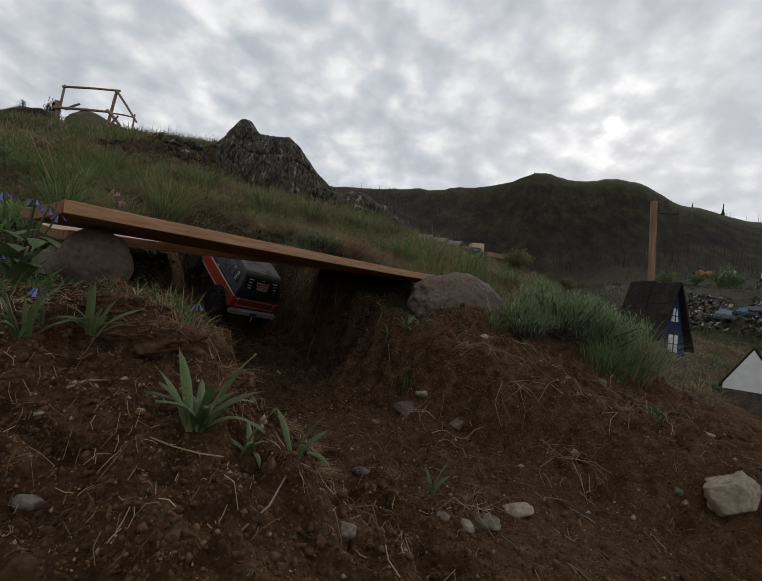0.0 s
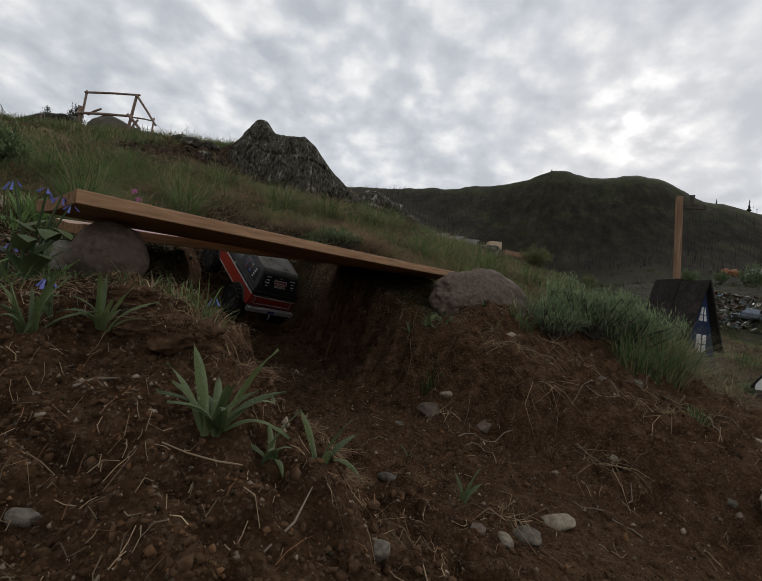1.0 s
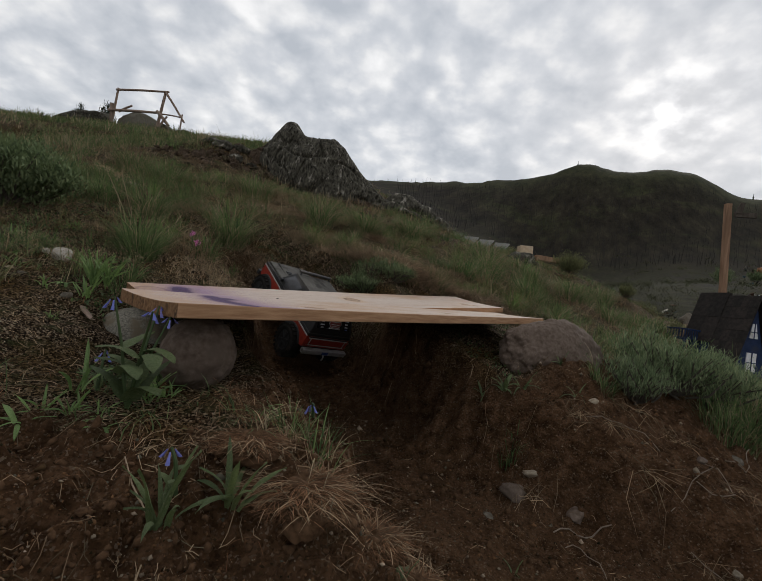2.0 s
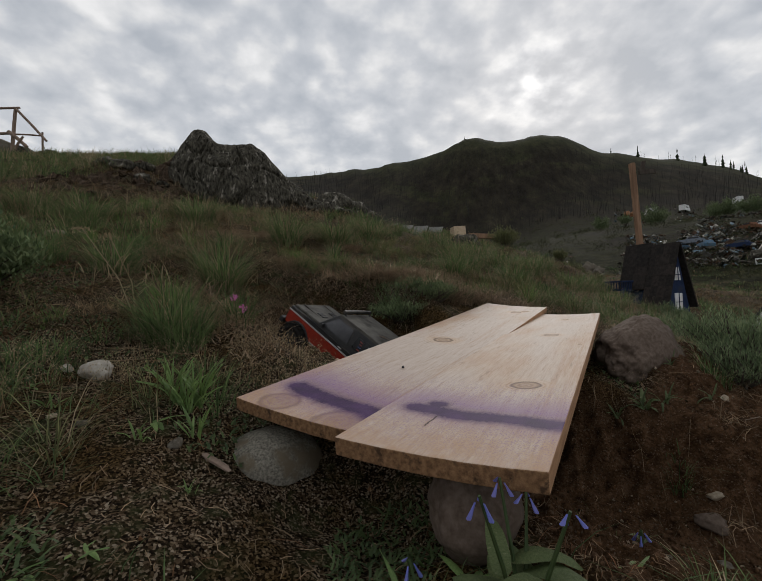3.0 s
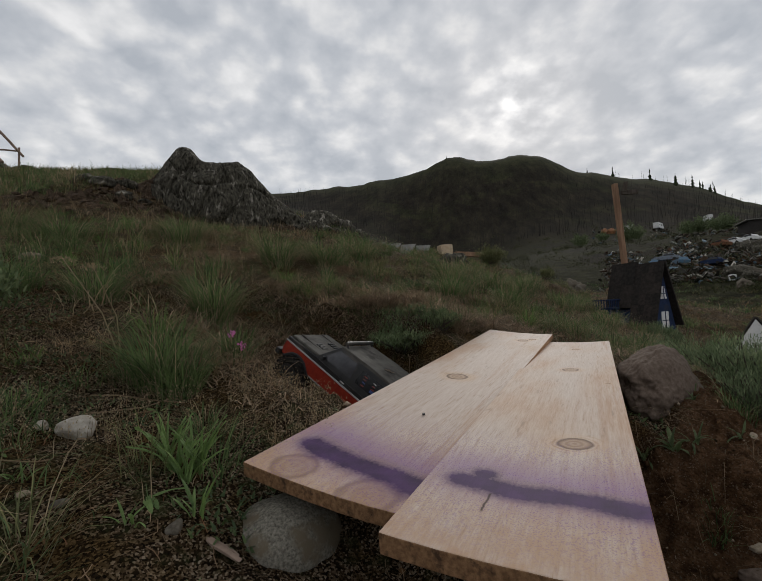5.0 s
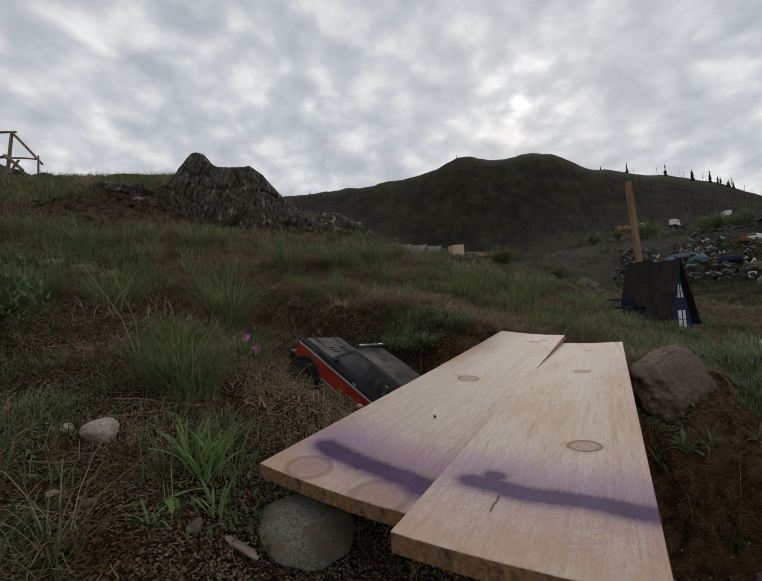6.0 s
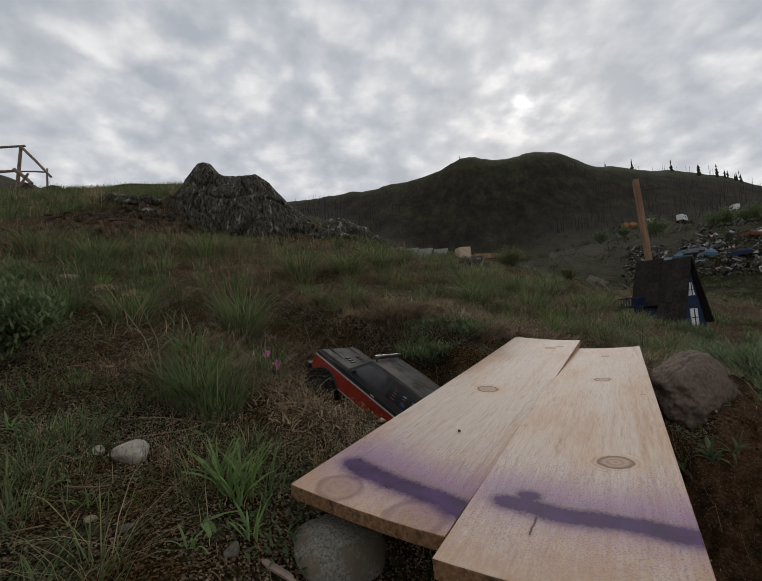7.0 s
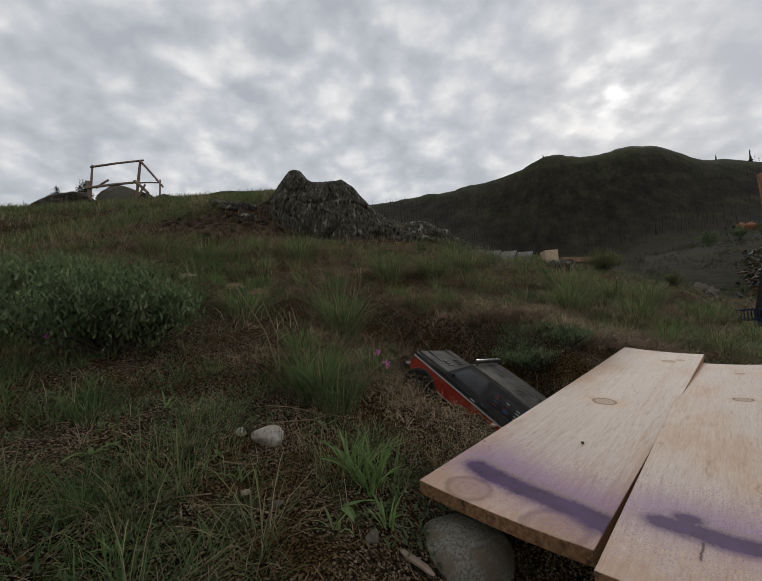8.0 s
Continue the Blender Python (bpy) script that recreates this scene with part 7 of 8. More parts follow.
def fallen_stalks(x, y, radius, count, seed):
    """Long bleached stalks lying criss-cross over the litter."""
    rng = np.random.default_rng(seed)
    b = Blades()
    px_, py_ = x + rng.normal(0, radius, count), y + rng.normal(0, radius, count)
    root = np.stack([px_, py_, land(px_, py_) + rng.uniform(0.002, 0.02, count)], 1)
    b.add(root, rng.uniform(0.05, 0.13, count), rng.uniform(0.0018, 0.0036, count), rng.uniform(0, math.tau, count), rng.uniform(0.5, 1.5, count), rng.uniform(0.1, 0.7, count), 4)
    tagged(b.object("fallen_stalks", DRY if seed % 2 else BRUSH), "long bleached dead stalks fallen over the bank", "dead stalks", "fallen stalks on the banks", "stuff")


for i, (x, y, r, c) in enumerate(((-0.90, 1.72, 0.09, 130), (-0.74, 1.90, 0.09, 130), (-0.55, 1.98, 0.10, 150), (-0.35, 1.98, 0.10, 150), (-0.18, 1.90, 0.09, 130), (-0.02, 2.00, 0.10, 130), (-1.05, 1.50, 0.08, 110), (-0.60, 2.25, 0.14, 150),
                                  (-0.20, 2.25, 0.14, 150), (-1.00, 2.10, 0.12, 140), (-0.92, 1.28, 0.07, 70), (-1.30, 1.60, 0.10, 110))):
    fallen_stalks(x, y, r, c, 2000 + i)


def dead_umbel(x, y, heads, label):
    """Last year's flat flower heads on thin leaning stalks."""
    z0 = ground_at(x, y)
    plant = thing("dead_umbel", pose(x, y, z0), label, "dead flower")
    rng = np.random.default_rng(9)
    for h in heads:
        top = Vector(h) - Vector((x, y, z0))
        part("stalk", tube(bmesh.new(), [(0, 0, -0.01), top * 0.5 + Vector((0.02, 0, -0.01)), top], [0.0018, 0.0014, 0.0010], 5), DRY, plant)
        b = Blades()
        k = 110
        a, f = rng.uniform(0, math.tau, k), np.sqrt(rng.random(k))
        root = np.stack([top.x + 0.027 * f * np.cos(a), top.y + 0.027 * f * np.sin(a), top.z + 0.004 - 0.010 * f * f + rng.normal(0, 0.0015, k)], 1)
        b.add(root, rng.uniform(0.003, 0.007, k), np.full(k, 0.0035), a, rng.uniform(0.1, 0.9, k), rng.uniform(0, 0.4, k), 2)
        o = b.object("flower_head", DRY)
        o.parent = plant


dead_umbel(-1.146, 1.274, [(-1.254, 1.255, 0.832), (-1.191, 1.248, 0.814)], "dried flat flower heads on thin straw stalks")


def bunchgrass(x, y, height, spread, count, label, seed, dry_share=0.25, width=0.0026, lean=0.3, mat=GRASS):
    """A single big clump of grass, with its dead stalks as a part."""
    rng = np.random.default_rng(seed)
    b = Blades()
    tuft_blades(b, x, y, count, height, spread, width, rng, lean, 0.45, segs=4)
    ob = tagged(b.object("bunchgrass", mat), label, "grass clump", "big grass clumps")
    if dry_share:
        d = Blades()
        tuft_blades(d, x, y, int(count * dry_share), height * 1.15, spread * 1.1, width * 0.7, rng, lean * 1.3, 0.7, segs=4)
        o2 = tagged(d.object("dead_straw", DRY), kind="stuff")
        o2.parent = ob
    return ob


for i, (x, y, h, s, c, dr, lab) in enumerate([
        (-1.02, 1.14, 0.20, 0.055, 240, 0.15, "big green bunchgrass clump beside the dug track"), (-0.96, 1.08, 0.14, 0.05, 140, 0.2, "green bunchgrass clump beside the track"),
        (-1.07, 1.80, 0.26, 0.09, 300, 0.5, "tall bunchgrass clump with dry stalks"), (-0.90, 1.30, 0.13, 0.04, 130, 0.5, "bunchgrass clump with dry stalks"),
        (-1.42, 1.74, 0.20, 0.09, 220, 0.4, "bunchgrass clump with dry stalks"), (-0.62, 3.03, 0.30, 0.13, 320, 0.6, "tall bunchgrass clump with dry stalks"),
        (-0.92, 2.82, 0.28, 0.12, 280, 0.5, "tall bunchgrass clump with dry stalks"), (0.09, 2.58, 0.26, 0.12, 260, 0.4, "tall bunchgrass clump on the slope"),
        (0.51, 2.64, 0.24, 0.11, 240, 0.4, "tall bunchgrass clump on the slope"), (-1.71, 1.82, 0.17, 0.10, 240, 0.15, "green bunchgrass clump on the slope"),
        (-1.19, 0.90, 0.08, 0.03, 40, 0.1, "low green bunchgrass clump"), (-1.06, 0.70, 0.06, 0.03, 36, 0.1, "low green bunchgrass clump"),
        (-1.42, 0.97, 0.10, 0.05, 80, 0.15, "low green bunchgrass clump"), (-1.24, 0.74, 0.09, 0.04, 60, 0.1, "low green bunchgrass clump"),
        (-1.13, 0.66, 0.06, 0.03, 40, 0.1, "low green bunchgrass clump"), (-0.33, 0.66, 0.075, 0.03, 30, 0.3, "thin green grass clump below the boards"),
        (0.64, 1.14, 0.12, 0.08, 180, 0.35, "thick green grass clump on the dug bank"), (0.76, 1.22, 0.14, 0.09, 180, 0.5, "thick green grass clump on the dug bank"),
        (0.90, 1.40, 0.17, 0.11, 200, 0.8, "thick green grass clump with dry stalks"), (1.05, 1.60, 0.30, 0.10, 150, 1.2, "grass clump with tall dry stalks"),
        (0.60, 0.85, 0.05, 0.03, 40, 0.3, "small green grass clump on the dug bank"), (-0.30, 0.475, 0.065, 0.03, 34, 0.35, "thin grass clump on the dug edge"),
        (-0.345, 0.50, 0.055, 0.03, 40, 0.4, "thin grass clump on the dug edge"), (1.35, 2.15, 0.25, 0.15, 260, 0.8, "grass clump with tall dry stalks"), (-0.10, 2.20, 0.16, 0.09, 160, 0.5, "bunchgrass clump behind the boards"),
        (-2.2, 3.0, 0.30, 0.16, 300, 0.5, "tall bunchgrass clump on the slope"), (-1.6, 3.3, 0.30, 0.16, 300, 0.6, "tall bunchgrass clump on the slope"), (-2.9, 3.6, 0.32, 0.2, 320, 0.7, "tall bunchgrass clump on the slope"),
        (-0.30, 3.9, 0.32, 0.18, 300, 0.7, "tall bunchgrass clump on the slope"), (0.35, 3.3, 0.34, 0.14, 260, 0.9, "grass clump with tall dry stalks"), (0.45, 6.20, 0.22, 0.18, 200, 0.8, "grass clump with tall dry stalks"),
        (0.30, 2.95, 0.24, 0.12, 220, 0.6, "bunchgrass clump with dry stalks"), (0.76, 3.46, 0.28, 0.14, 240, 0.5, "tall bunchgrass clump on the slope"), (1.15, 3.70, 0.28, 0.15, 240, 0.7, "tall bunchgrass clump on the slope"),
        (1.45, 3.55, 0.26, 0.14, 220, 0.4, "tall bunchgrass clump on the slope"), (1.95, 4.10, 0.28, 0.16, 260, 0.6, "tall bunchgrass clump on the slope"), (0.67, 2.59, 0.17, 0.10, 180, 0.4, "bunchgrass clump with dry stalks"),
        (1.34, 2.90, 0.20, 0.12, 200, 0.7, "bunchgrass clump with dry stalks"), (1.00, 2.55, 0.15, 0.10, 180, 0.4, "bunchgrass clump with dry stalks"), (1.75, 3.35, 0.22, 0.12, 200, 0.6, "bunchgrass clump with dry stalks"),
        (0.80, 4.00, 0.30, 0.16, 240, 0.8, "tall bunchgrass clump on the slope"), (2.45, 3.85, 0.20, 0.12, 180, 0.8, "grass clump with tall dry stalks"), (0.05, 0.965, 0.060, 0.03, 50, 0.3, "small green grass clump on the dug bank"),
        (0.30, 1.11, 0.075, 0.04, 80, 0.4, "small green grass clump on the dug bank"), (0.12, 1.15, 0.055, 0.025, 40, 0.3, "small green grass clump on the dug bank"),
        (2.0, 5.0, 0.26, 0.2, 300, 0.6, "tall bunchgrass clump on the slope"), (2.5, 4.7, 0.24, 0.2, 300, 0.6, "tall bunchgrass clump on the slope"), (1.5, 4.4, 0.26, 0.2, 300, 0.6, "tall bunchgrass clump on the slope"), (2.75, 3.95, 0.22, 0.12, 200, 0.9, "grass clump with tall dry stalks")]):
    h, c = (h * 0.85, int(c * 0.9)) if y > 2 else (h, c)
    bunchgrass(x, y, h, s * 0.75, int(c * 1.4), lab, 500 + i, dr, 0.0015 + 0.0008 * max(0, y - 0.6), 0.19)


for i, (x, y, h) in enumerate(((-0.46, 2.06, 0.10), (-0.72, 2.10, 0.11), (-0.30, 2.14, 0.10), (-0.98, 1.62, 0.09), (-0.62, 2.32, 0.13), (0.05, 2.18, 0.11), (-1.14, 1.45, 0.10), (-0.84, 2.38, 0.12))):
    bunchgrass(x, y, h, 0.04, 110, "bright green grass tuft among dead stalks", 1700 + i, 0.3, 0.0024, 0.3, FRESH_GRASS)

tuft_rnd = random.Random(515)
for i in range(64):
    x, y = tuft_rnd.uniform(-2.3, 0.7), tuft_rnd.uniform(1.55, 3.6)
    if i >= 40:
        x, y = tuft_rnd.uniform(-1.75, -0.86), tuft_rnd.uniform(0.62, 1.45)
    if float(track(np.array([x]), np.array([y]))[0][0]) < 0.14 or (abs((x + 0.30) * 0.79 - (y - 1.13) * 0.61) < 0.30 and y < 1.8):
        continue
    bunchgrass(x, y, tuft_rnd.uniform(0.06, 0.15) * (0.7 if y < 1.5 else 1.15), tuft_rnd.uniform(0.02, 0.05), tuft_rnd.randint(50, 110), "small green bunchgrass tuft on the slope", 1600 + i, tuft_rnd.uniform(0.1, 0.6),
               0.0013 + 0.0007 * max(0, y - 0.6), 0.26, (GRASS, SEDGE, FRESH_GRASS)[i % 3])


def leaf_mesh(length, width, curl, fold=0.25, segs=9, sway=1.0):
    """A pointed leaf with a folded midrib, standing along z and curling towards x."""
    bm = bmesh.new()
    rows = []
    for i in range(segs + 1):
        s = i / segs
        w = width * 0.5 * 1.45 * (1 - s) ** 0.55 * (s + 0.06) ** 0.5 + 0.003
        a = curl * s ** 1.4
        x, z = length * (1 - math.cos(a)) / max(curl, 0.01), length * math.sin(a) / max(curl, 0.01)
        n = Vector((math.cos(a), 0, -math.sin(a)))
        c = Vector((x, 0.04 * sway * s * s, z))
        rows.append([bm.verts.new(c + Vector((0, k * w, 0)) + n * (abs(k) * w * fold + 0.012 * sway * math.sin(s * 9 + k * 2) * abs(k))) for k in (-1, -0.5, 0, 0.5, 1)])
    for a, b in zip(rows, rows[1:]):
        for k in range(4):
            bm.faces.new((a[k], a[k + 1], b[k + 1], b[k]))
    return bm


LEAVES, FRESH = [], []
for i, (c, w) in enumerate(((0.7, 0.19), (1.15, 0.21), (1.6, 0.21), (2.1, 0.20))):
    me = bpy.data.meshes.new("leaf")
    bm = leaf_mesh(1.0, w, c, 0.40, sway=(-1) ** i * 1.6)
    bm.to_mesh(me)
    bm.free()
    me.materials.append(LEAF)
    me.polygons.foreach_set("use_smooth", np.full(len(me.polygons), True))
    LEAVES.append(me)
    young = me.copy()
    young.materials[0] = SPROUT
    FRESH.append(young)


def leafy(x, y, size, count, seed, label, spread=1.0, z=None, narrow=1.0, category="plant", fresh=False, flat=0.0):
    """A low rosette of long leaves, each a piece of its own."""
    rnd2 = random.Random(seed)
    plant = thing("leafy_plant", pose(x, y, (ground_at(x, y) if z is None else z) - 0.003), label, category, "leafy plants")
    for k in range(count):
        f = k / max(1, count - 1)
        me = LEAVES[min(3, int(f * 3.2 * spread + rnd2.random() * 0.8))]
        leaf = new("leaf", (FRESH if fresh else LEAVES)[LEAVES.index(me)])
        s = size * rnd2.uniform(0.65, 1.05) * (1 - 0.2 * f)
        leaf.parent = plant
        leaf.matrix_basis = pose(rnd2.uniform(-0.006, 0.006), rnd2.uniform(-0.006, 0.006), 0, 0, rnd2.uniform(2, 12) + 35 * f * spread + flat, k * 137.5 + rnd2.uniform(-20, 20)) @ Matrix.Diagonal((s, s * narrow, s, 1))
    return plant


leafy(-0.187, 0.272, 0.080, 15, 1, "leafy plant with long hairy grey-green leaves on soil", 0.7, None, 0.78)
leafy(-0.148, 0.290, 0.050, 6, 2, "small leafy grey-green plant on soil")
leafy(-0.112, 0.330, 0.060, 6, 3, "small leafy grey-green plant on soil", 0.8, None, 0.8)
leafy(-0.188, 0.468, 0.066, 6, 4, "leafy grey-green plant at the dug edge")
leafy(0.063, 0.552, 0.055, 4, 5, "single sprout of upright green leaves on soil", 0.3)
leafy(-0.006, 0.661, 0.030, 3, 6, "tiny green sprout on soil", 0.5)
leafy(-0.352, 0.372, 0.075, 10, 7, "leafy clump of narrow green leaves", 0.7, None, 0.6)
leafy(-0.397, 0.336, 0.075, 12, 8, "leafy clump of narrow green leaves", 0.6, None, 0.5)
leafy(0.035, 1.030, 0.066, 12, 9, "leafy green plant hanging from the dug bank", 1.0, None, 1.1)
leafy(0.000, 1.070, 0.050, 9, 16, "leafy green plant hanging from the dug bank", 1.1, None, 1.2)
leafy(0.075, 1.020, 0.055, 8, 17, "narrow-leaved green plant hanging from the dug bank", 1.2, None, 0.7)
leafy(0.095, 1.165, 0.060, 9, 18, "leafy green plant below the boulder", 1.1, None, 0.6)
leafy(0.20, 1.13, 0.050, 7, 19, "leafy green plant below the boulder", 1.1, None, 0.7)
leafy(0.205, 1.03, 0.055, 6, 10, "small leafy plant on the dug bank", 1.3)
leafy(-0.915, 0.790, 0.046, 9, 11, "flat rosette of pale green leaves", 0.4, None, 1.3, fresh=True, flat=58)
for i, (x, y, h, c) in enumerate(((-0.895, 0.838, 0.088, 15), (-0.872, 0.850, 0.094, 15), (-0.915, 0.862, 0.080, 13), (-0.880, 0.822, 0.074, 12))):
    leafy(x, y, h, c, 120 + i, "clump of upright grass-like leaves in thin grass", 0.22, None, 0.32, fresh=True)
leafy(-0.852, 0.772, 0.062, 8, 14, "slim upright green weed with narrow leaves", 0.25, None, 0.55, fresh=True)
leafy(-0.612, 0.492, 0.085, 4, 15, "slender green sprout at the board's end", 0.25, None, 0.5, fresh=True)


weed_rnd = random.Random(88)
for i in range(34):
    x, y = weed_rnd.uniform(-1.40, -0.78), weed_rnd.uniform(0.55, 1.25)
    if i >= 22:
        x, y = weed_rnd.uniform(-0.62, -0.36), weed_rnd.uniform(0.40, 0.56)
    low = weed_rnd.random() < 0.5
    leafy(x, y, weed_rnd.uniform(0.022, 0.05), weed_rnd.randint(5, 9), 200 + i, "small fresh green weed in bare soil", 0.5, None, weed_rnd.uniform(0.7, 1.5) if low else 0.6, fresh=True, flat=45 if low else 5)


def seed_weed(x, y, radius, count, seed, label):
    """Many hair-thin stalks, each carrying a spray of tiny pale seed heads."""
    rng = np.random.default_rng(seed)
    a, f = rng.uniform(0, math.tau, count), np.sqrt(rng.random(count))
    px_, py_ = x + radius * f * np.cos(a), y + radius * f * np.sin(a)
    z0 = land(px_, py_)
    h = rng.uniform(0.02, 0.055, count)
    stems, heads = Blades(), Blades()
    way, lean_ = rng.uniform(0, math.tau, count), rng.uniform(0.1, 0.5, count)
    stems.add(np.stack([px_, py_, z0 - 0.002], 1), h, np.full(count, 0.0009), way, lean_, np.zeros(count), 2)
    for k in range(5):
        s = rng.uniform(0.55, 1.0, count)
        p = np.stack([px_ + np.cos(way) * h * lean_ * s, py_ + np.sin(way) * h * lean_ * s, z0 + h * s * 0.9], 1) + rng.normal(0, 0.003, (count, 3))
        heads.add(p, rng.uniform(0.0018, 0.0034, count), np.full(count, 0.0022), rng.uniform(0, math.tau, count), rng.uniform(0, 0.6, count), np.zeros(count), 2)
    weed = tagged(stems.object("seed_weed", THATCH), label, "weeds", "seeding weeds", "stuff")
    o = tagged(heads.object("seed_head", DRY), "tiny pale seed heads", kind="stuff")
    o.parent = weed


for i, (x, y, r, c) in enumerate(((-0.77, 1.03, 0.10, 220), (-0.83, 1.13, 0.08, 160), (-0.72, 0.94, 0.07, 130), (-1.10, 1.05, 0.16, 200), (-1.22, 0.86, 0.14, 160), (-0.98, 0.95, 0.10, 140), (-1.35, 1.25, 0.18, 180))):
    seed_weed(x, y, r, c, 640 + i, "thin reddish weeds with tiny pale seed heads")


def bluebell(x, y, height, seed, label, stalks=3):
    """A fleshy-leaved herb with nodding blue flowers."""
    rnd2 = random.Random(seed)
    z0 = ground_at(x, y)
    plant = thing("bluebell", pose(x, y, z0 - 0.003), label, "flower", "blue flowers")
    for k in range(stalks):
        a, lean_ = k * 2.3 + seed, 0.25
        top = Vector((math.cos(a) * height * lean_, math.sin(a) * height * lean_, height * rnd2.uniform(0.8, 1.0)))
        stem = part("stem", tube(bmesh.new(), [(0, 0, 0), top * 0.5 + Vector((0, 0, 0.01)), top], [0.0022, 0.0018, 0.0012], 6), HERB, plant)
        for j in range(3):
            b = a + j * 2.1
            end = top + Vector((math.cos(b) * 0.009, math.sin(b) * 0.009, -0.007 + rnd2.uniform(-0.005, 0.005)))
            bm = bmesh.new()
            rings = []
            for s, r in ((0.0, 0.0007), (0.45, 0.0012), (0.7, 0.0017), (1.0, 0.0021)):
                c = top.lerp(end, 0.4) + (end - top) * (0.6 * s)
                rings.append([bm.verts.new(c + Vector((math.cos(q * 1.2566) * r, math.sin(q * 1.2566) * r, -0.004 * s))) for q in range(5)])
            for p, q_ in zip(rings, rings[1:]):
                for q in range(5):
                    bm.faces.new((p[q], p[(q + 1) % 5], q_[(q + 1) % 5], q_[q]))
            part("flower", bm, BLUE, plant, "nodding blue flower")
        for j in range(3):
            leaf = new("leaf", LEAVES[(j + k) % 3])
            leaf.parent = plant
            s = height * rnd2.uniform(0.38, 0.55)
            leaf.matrix_basis = pose(*(top * (0.1 + 0.22 * j)), 0, 25 + 12 * j, math.degrees(a) + j * 120) @ Matrix.Diagonal((s, s * 2.2, s, 1))


bluebell(-0.530, 0.470, 0.135, 1, "blue-flowered herb with fleshy leaves beside the board", 4)
bluebell(-0.600, 0.510, 0.055, 2, "small blue-flowered herb in grass", 1)
bluebell(-0.335, 0.595, 0.028, 4, "small blue-flowered herb among dead stalks", 1)
bluebell(-0.400, 0.362, 0.050, 3, "small blue-flowered herb at the dug edge", 1)


def pink_flower(x, y, height, seed):
    rng = np.random.default_rng(seed)
    z0 = ground_at(x, y)
    plant = thing("pink_flower", pose(x, y, z0), "small pink flower head on a thin stem", "flower", "pink flowers")
    part("stem", tube(bmesh.new(), [(0, 0, -0.005), (0.004, 0, height * 0.5), (0, 0, height)], 0.0011, 5), HERB, plant)
    b = Blades()
    k = 26
    root = np.stack([rng.normal(0, 0.003, k), rng.normal(0, 0.003, k), height + rng.normal(0, 0.004, k)], 1)
    b.add(root, rng.uniform(0.005, 0.010, k), np.full(k, 0.004), rng.uniform(0, math.tau, k), rng.uniform(0.2, 0.9, k), rng.uniform(0, 0.3, k), 2)
    o = b.object("petals", PINK)
    o.parent = plant


pink_flower(-0.885, 1.175, 0.075, 1)
pink_flower(-1.66, 1.14, 0.07, 2)
pink_flower(-0.865, 1.17, 0.060, 3)


def sagebrush(x, y, radius, height, seed, label, leaves=5200, size=0.018, mat=SAGE, broad_leaf=0.14):
    """A shrub of many thin woody stems with narrow silvery leaves gathered on their outer halves."""
    rng = np.random.default_rng(seed)
    z0 = ground_at(x, y)
    shrub = thing("sagebrush", pose(x, y, z0), label, "shrub", "sagebrush")
    wood = bmesh.new()
    b = Blades()
    stems = 46
    per = leaves // stems
    for k in range(stems):
        a, out_ = rng.uniform(0, math.tau), math.sqrt(rng.random())
        tip = Vector((math.cos(a) * radius * out_, math.sin(a) * radius * out_, height * (1 - 0.45 * out_ ** 2) * rng.uniform(0.7, 1.08)))
        gx, gy = x + tip.x, y + tip.y
        tip.z += max(0.0, ground_at(gx, gy) - z0) * 0.8
        mid = Vector((tip.x * 0.45, tip.y * 0.45, tip.z * 0.35)) + Vector(rng.normal(0, 0.01, 3))
        tube(wood, [(rng.normal(0, 0.01), rng.normal(0, 0.01), -0.01), mid, tip * 0.93], [0.0042, 0.003, 0.0012], 4)
        s = rng.uniform(0.25, 1.0, per) ** 0.7
        p0 = np.array(mid)[None] * (2 * s * (1 - s))[:, None] + np.array(tip)[None] * (s * s)[:, None]
        p0 = p0 + rng.normal(0, radius * 0.07, (per, 3))
        b.add(p0, size * rng.uniform(0.6, 1.4, per), np.full(per, size * broad_leaf), rng.uniform(0, math.tau, per), rng.uniform(0.1, 0.9, per), rng.uniform(0, 0.3, per), 2)
    tagged(part("wood", wood, BARK, shrub, "thin dark woody stems"), kind="stuff")
    o = b.object("foliage", mat)
    o.parent = shrub
    tagged(o, "narrow silvery green leaves", kind="stuff")


sagebrush(0.545, 1.24, 0.16, 0.17, 1, "silvery sagebrush on the bank beside the boulder", 5200, 0.020, SAGE, 0.13)
sagebrush(0.40, 1.13, 0.10, 0.10, 7, "small silvery sagebrush on the dug bank", 2600, 0.017, SAGE, 0.13)
sagebrush(0.70, 1.34, 0.19, 0.16, 2, "silvery sagebrush on the dug bank", 5600, 0.021, SAGE, 0.13)
sagebrush(0.90, 1.72, 0.20, 0.17, 3, "silvery sagebrush on the dug bank", 5600, 0.022, SAGE, 0.14)
sagebrush(-1.60, 1.27, 0.23, 0.22, 4, "leafy grey-green bush in the grass", 9000, 0.019, BUSH, 0.36)
sagebrush(-1.92, 1.48, 0.27, 0.22, 5, "leafy grey-green bush in the grass", 9000, 0.022, BUSH, 0.36)
sagebrush(-0.42, 1.64, 0.12, 0.065, 6, "low grey-green shrub behind the board", 5000, 0.012, BUSH, 0.26)
sagebrush(-2.35, 1.95, 0.28, 0.18, 8, "low grey-green bush in the grass", 6000, 0.030, BUSH)
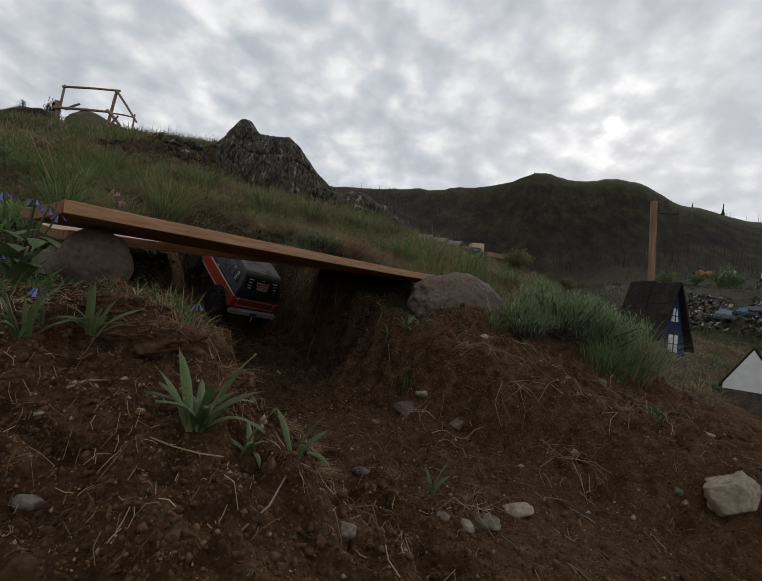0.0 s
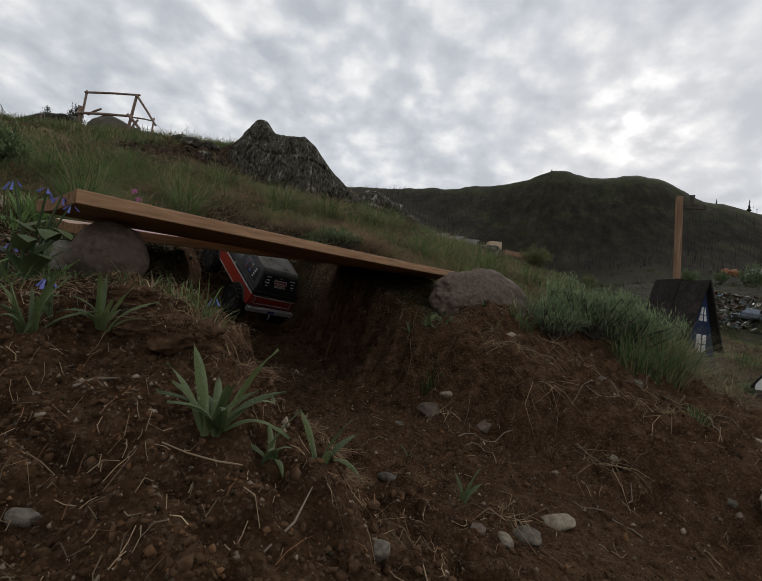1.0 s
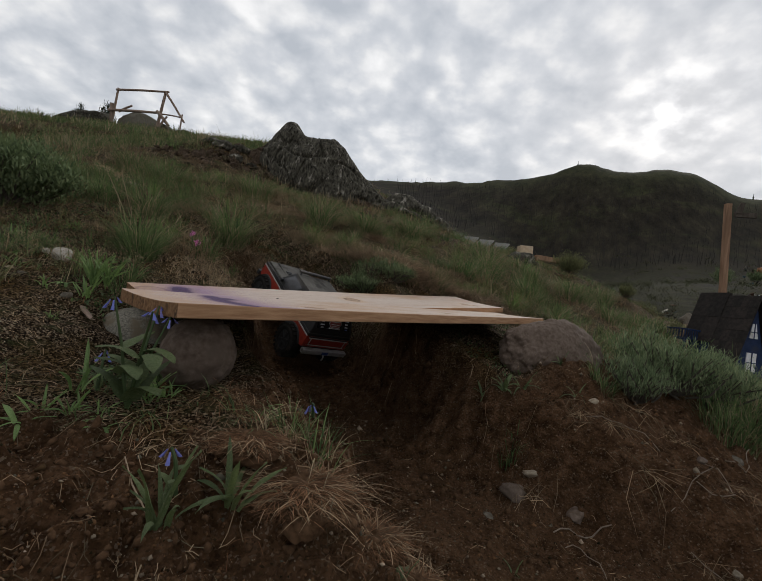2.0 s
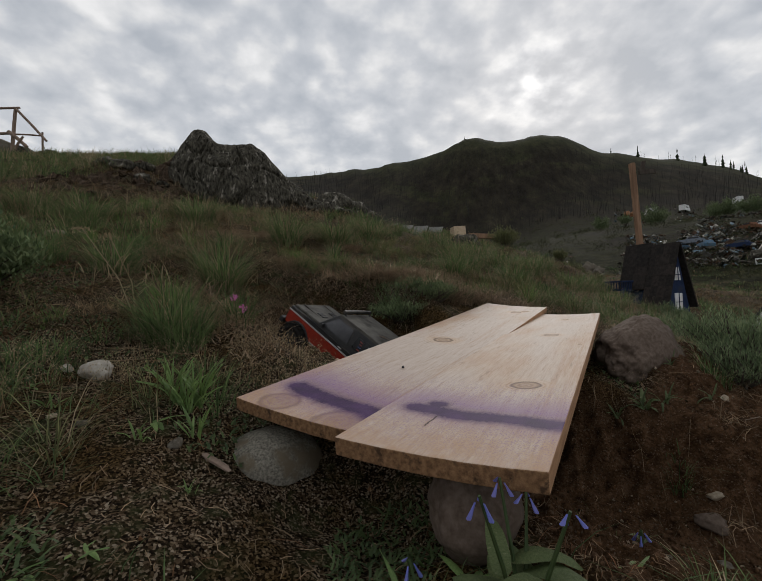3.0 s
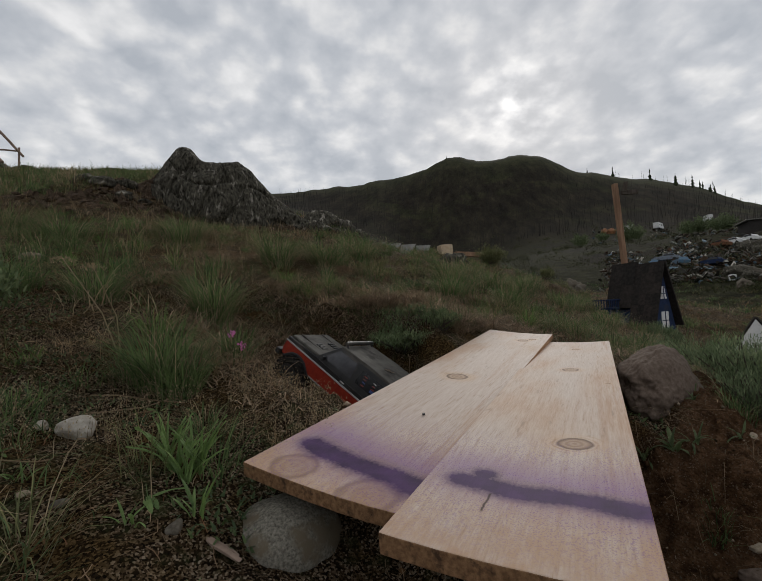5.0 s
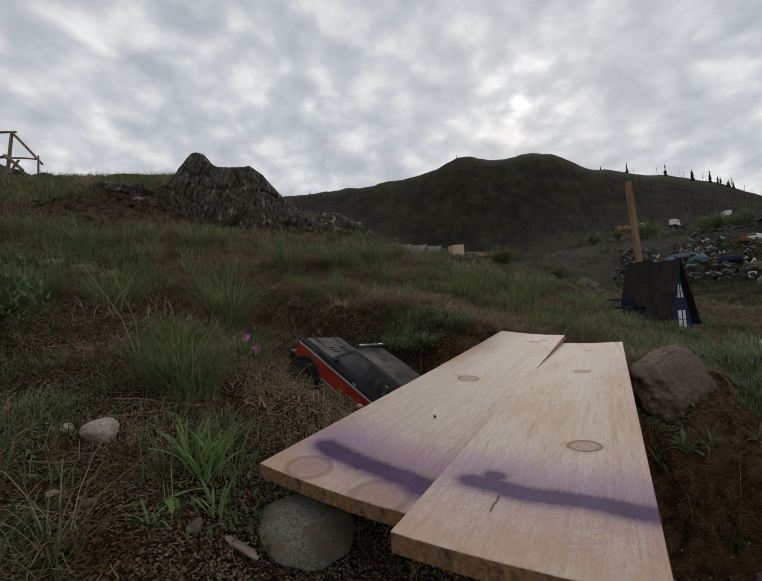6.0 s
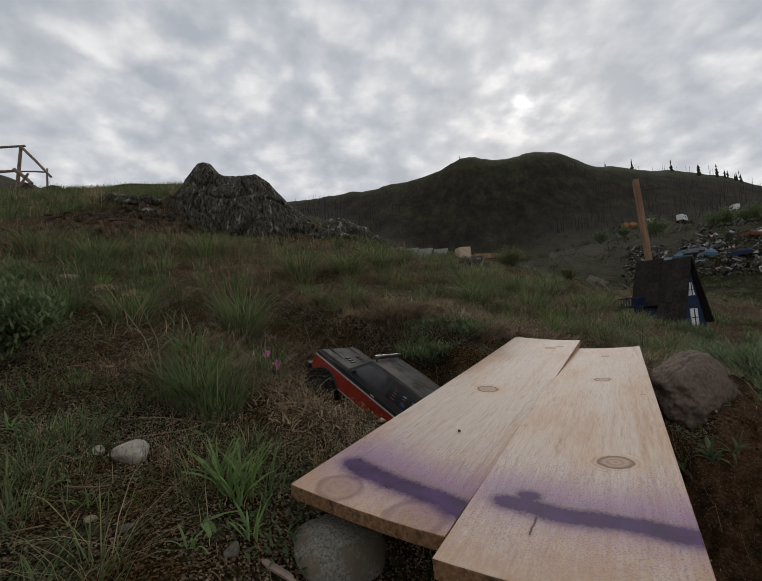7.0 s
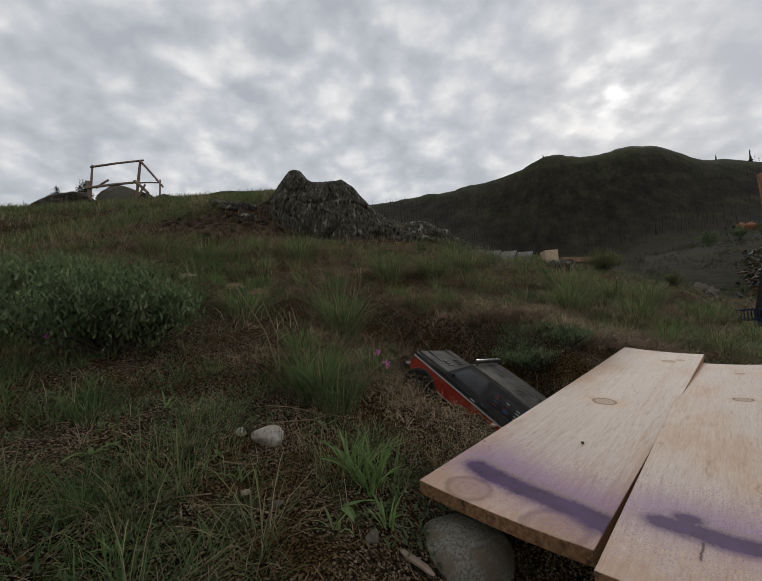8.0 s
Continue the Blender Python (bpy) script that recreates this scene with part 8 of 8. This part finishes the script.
sagebrush(2.05, 6.2, 0.26, 0.34, 9, "yellow-green bush on the slope", 3200, 0.045, OLIVE)
sagebrush(-0.30, 1.60, 0.09, 0.06, 10, "low grey-green shrub above the track", 3000, 0.012, BUSH, 0.26)


def build_juniper(x, y, h, seed, label):
    rng = np.random.default_rng(seed)
    z0 = ground_at(x, y)
    tree = thing("small_tree", pose(x, y, z0), label, "tree", "trees on the ridge")
    wood = bmesh.new()
    tube(wood, [(0, 0, -0.1), (0.05, 0, h * 0.5), (0, 0, h)], [0.06 * h, 0.04 * h, 0.008 * h], 7)
    b = Blades()
    for k in range(16):
        f = rng.uniform(0.25, 0.95)
        a, ln = rng.uniform(0, math.tau), h * 0.42 * (1.1 - f)
        e_ = Vector((math.cos(a) * ln, math.sin(a) * ln, h * f + ln * 0.3))
        tube(wood, [(0.03, 0, h * f * 0.9), e_ * 0.6 + Vector((0, 0, h * f * 0.36)), e_], [0.02 * h, 0.012 * h, 0.004 * h], 5)
        m = 60
        b.add(np.array(e_)[None] + rng.normal(0, h * 0.07, (m, 3)), h * rng.uniform(0.05, 0.12, m), np.full(m, h * 0.03), rng.uniform(0, math.tau, m), rng.uniform(0.2, 0.9, m), rng.uniform(0, 0.4, m), 2)
    part("trunk", wood, BARK, tree)
    o = b.object("crown", NEEDLE)
    o.parent = tree


build_juniper(-16.0, 18.6, 1.1, 1, "small dark conifer on the grassy ridge")
build_juniper(-17.6, 18.8, 0.9, 2, "small ragged conifer on the grassy ridge")
for i, (az, r, h) in enumerate(((35.6, 70, 2.4), (41.2, 75, 3.4), (47.6, 66, 2.6), (46.6, 70, 2.2), (49.6, 62, 2.4), (38.2, 120, 3.0))):
    sagebrush(*polar(az, r), h * 0.62, h, 60 + i, "dark green bush on the far valley side", 3600, h * 0.075, BUSH, 0.3)
for i, (x, y, h) in enumerate(((3.3, 6.4, 0.26), (3.9, 6.6, 0.22), (2.6, 5.6, 0.16), (2.75, 3.75, 0.14), (3.25, 3.72, 0.13), (2.3, 3.4, 0.16))):
    sagebrush(x, y, h * 0.75, h, 80 + i, "olive-green bush by the model house", 1500, 0.035, OLIVE if i < 3 else SAGE, 0.16)
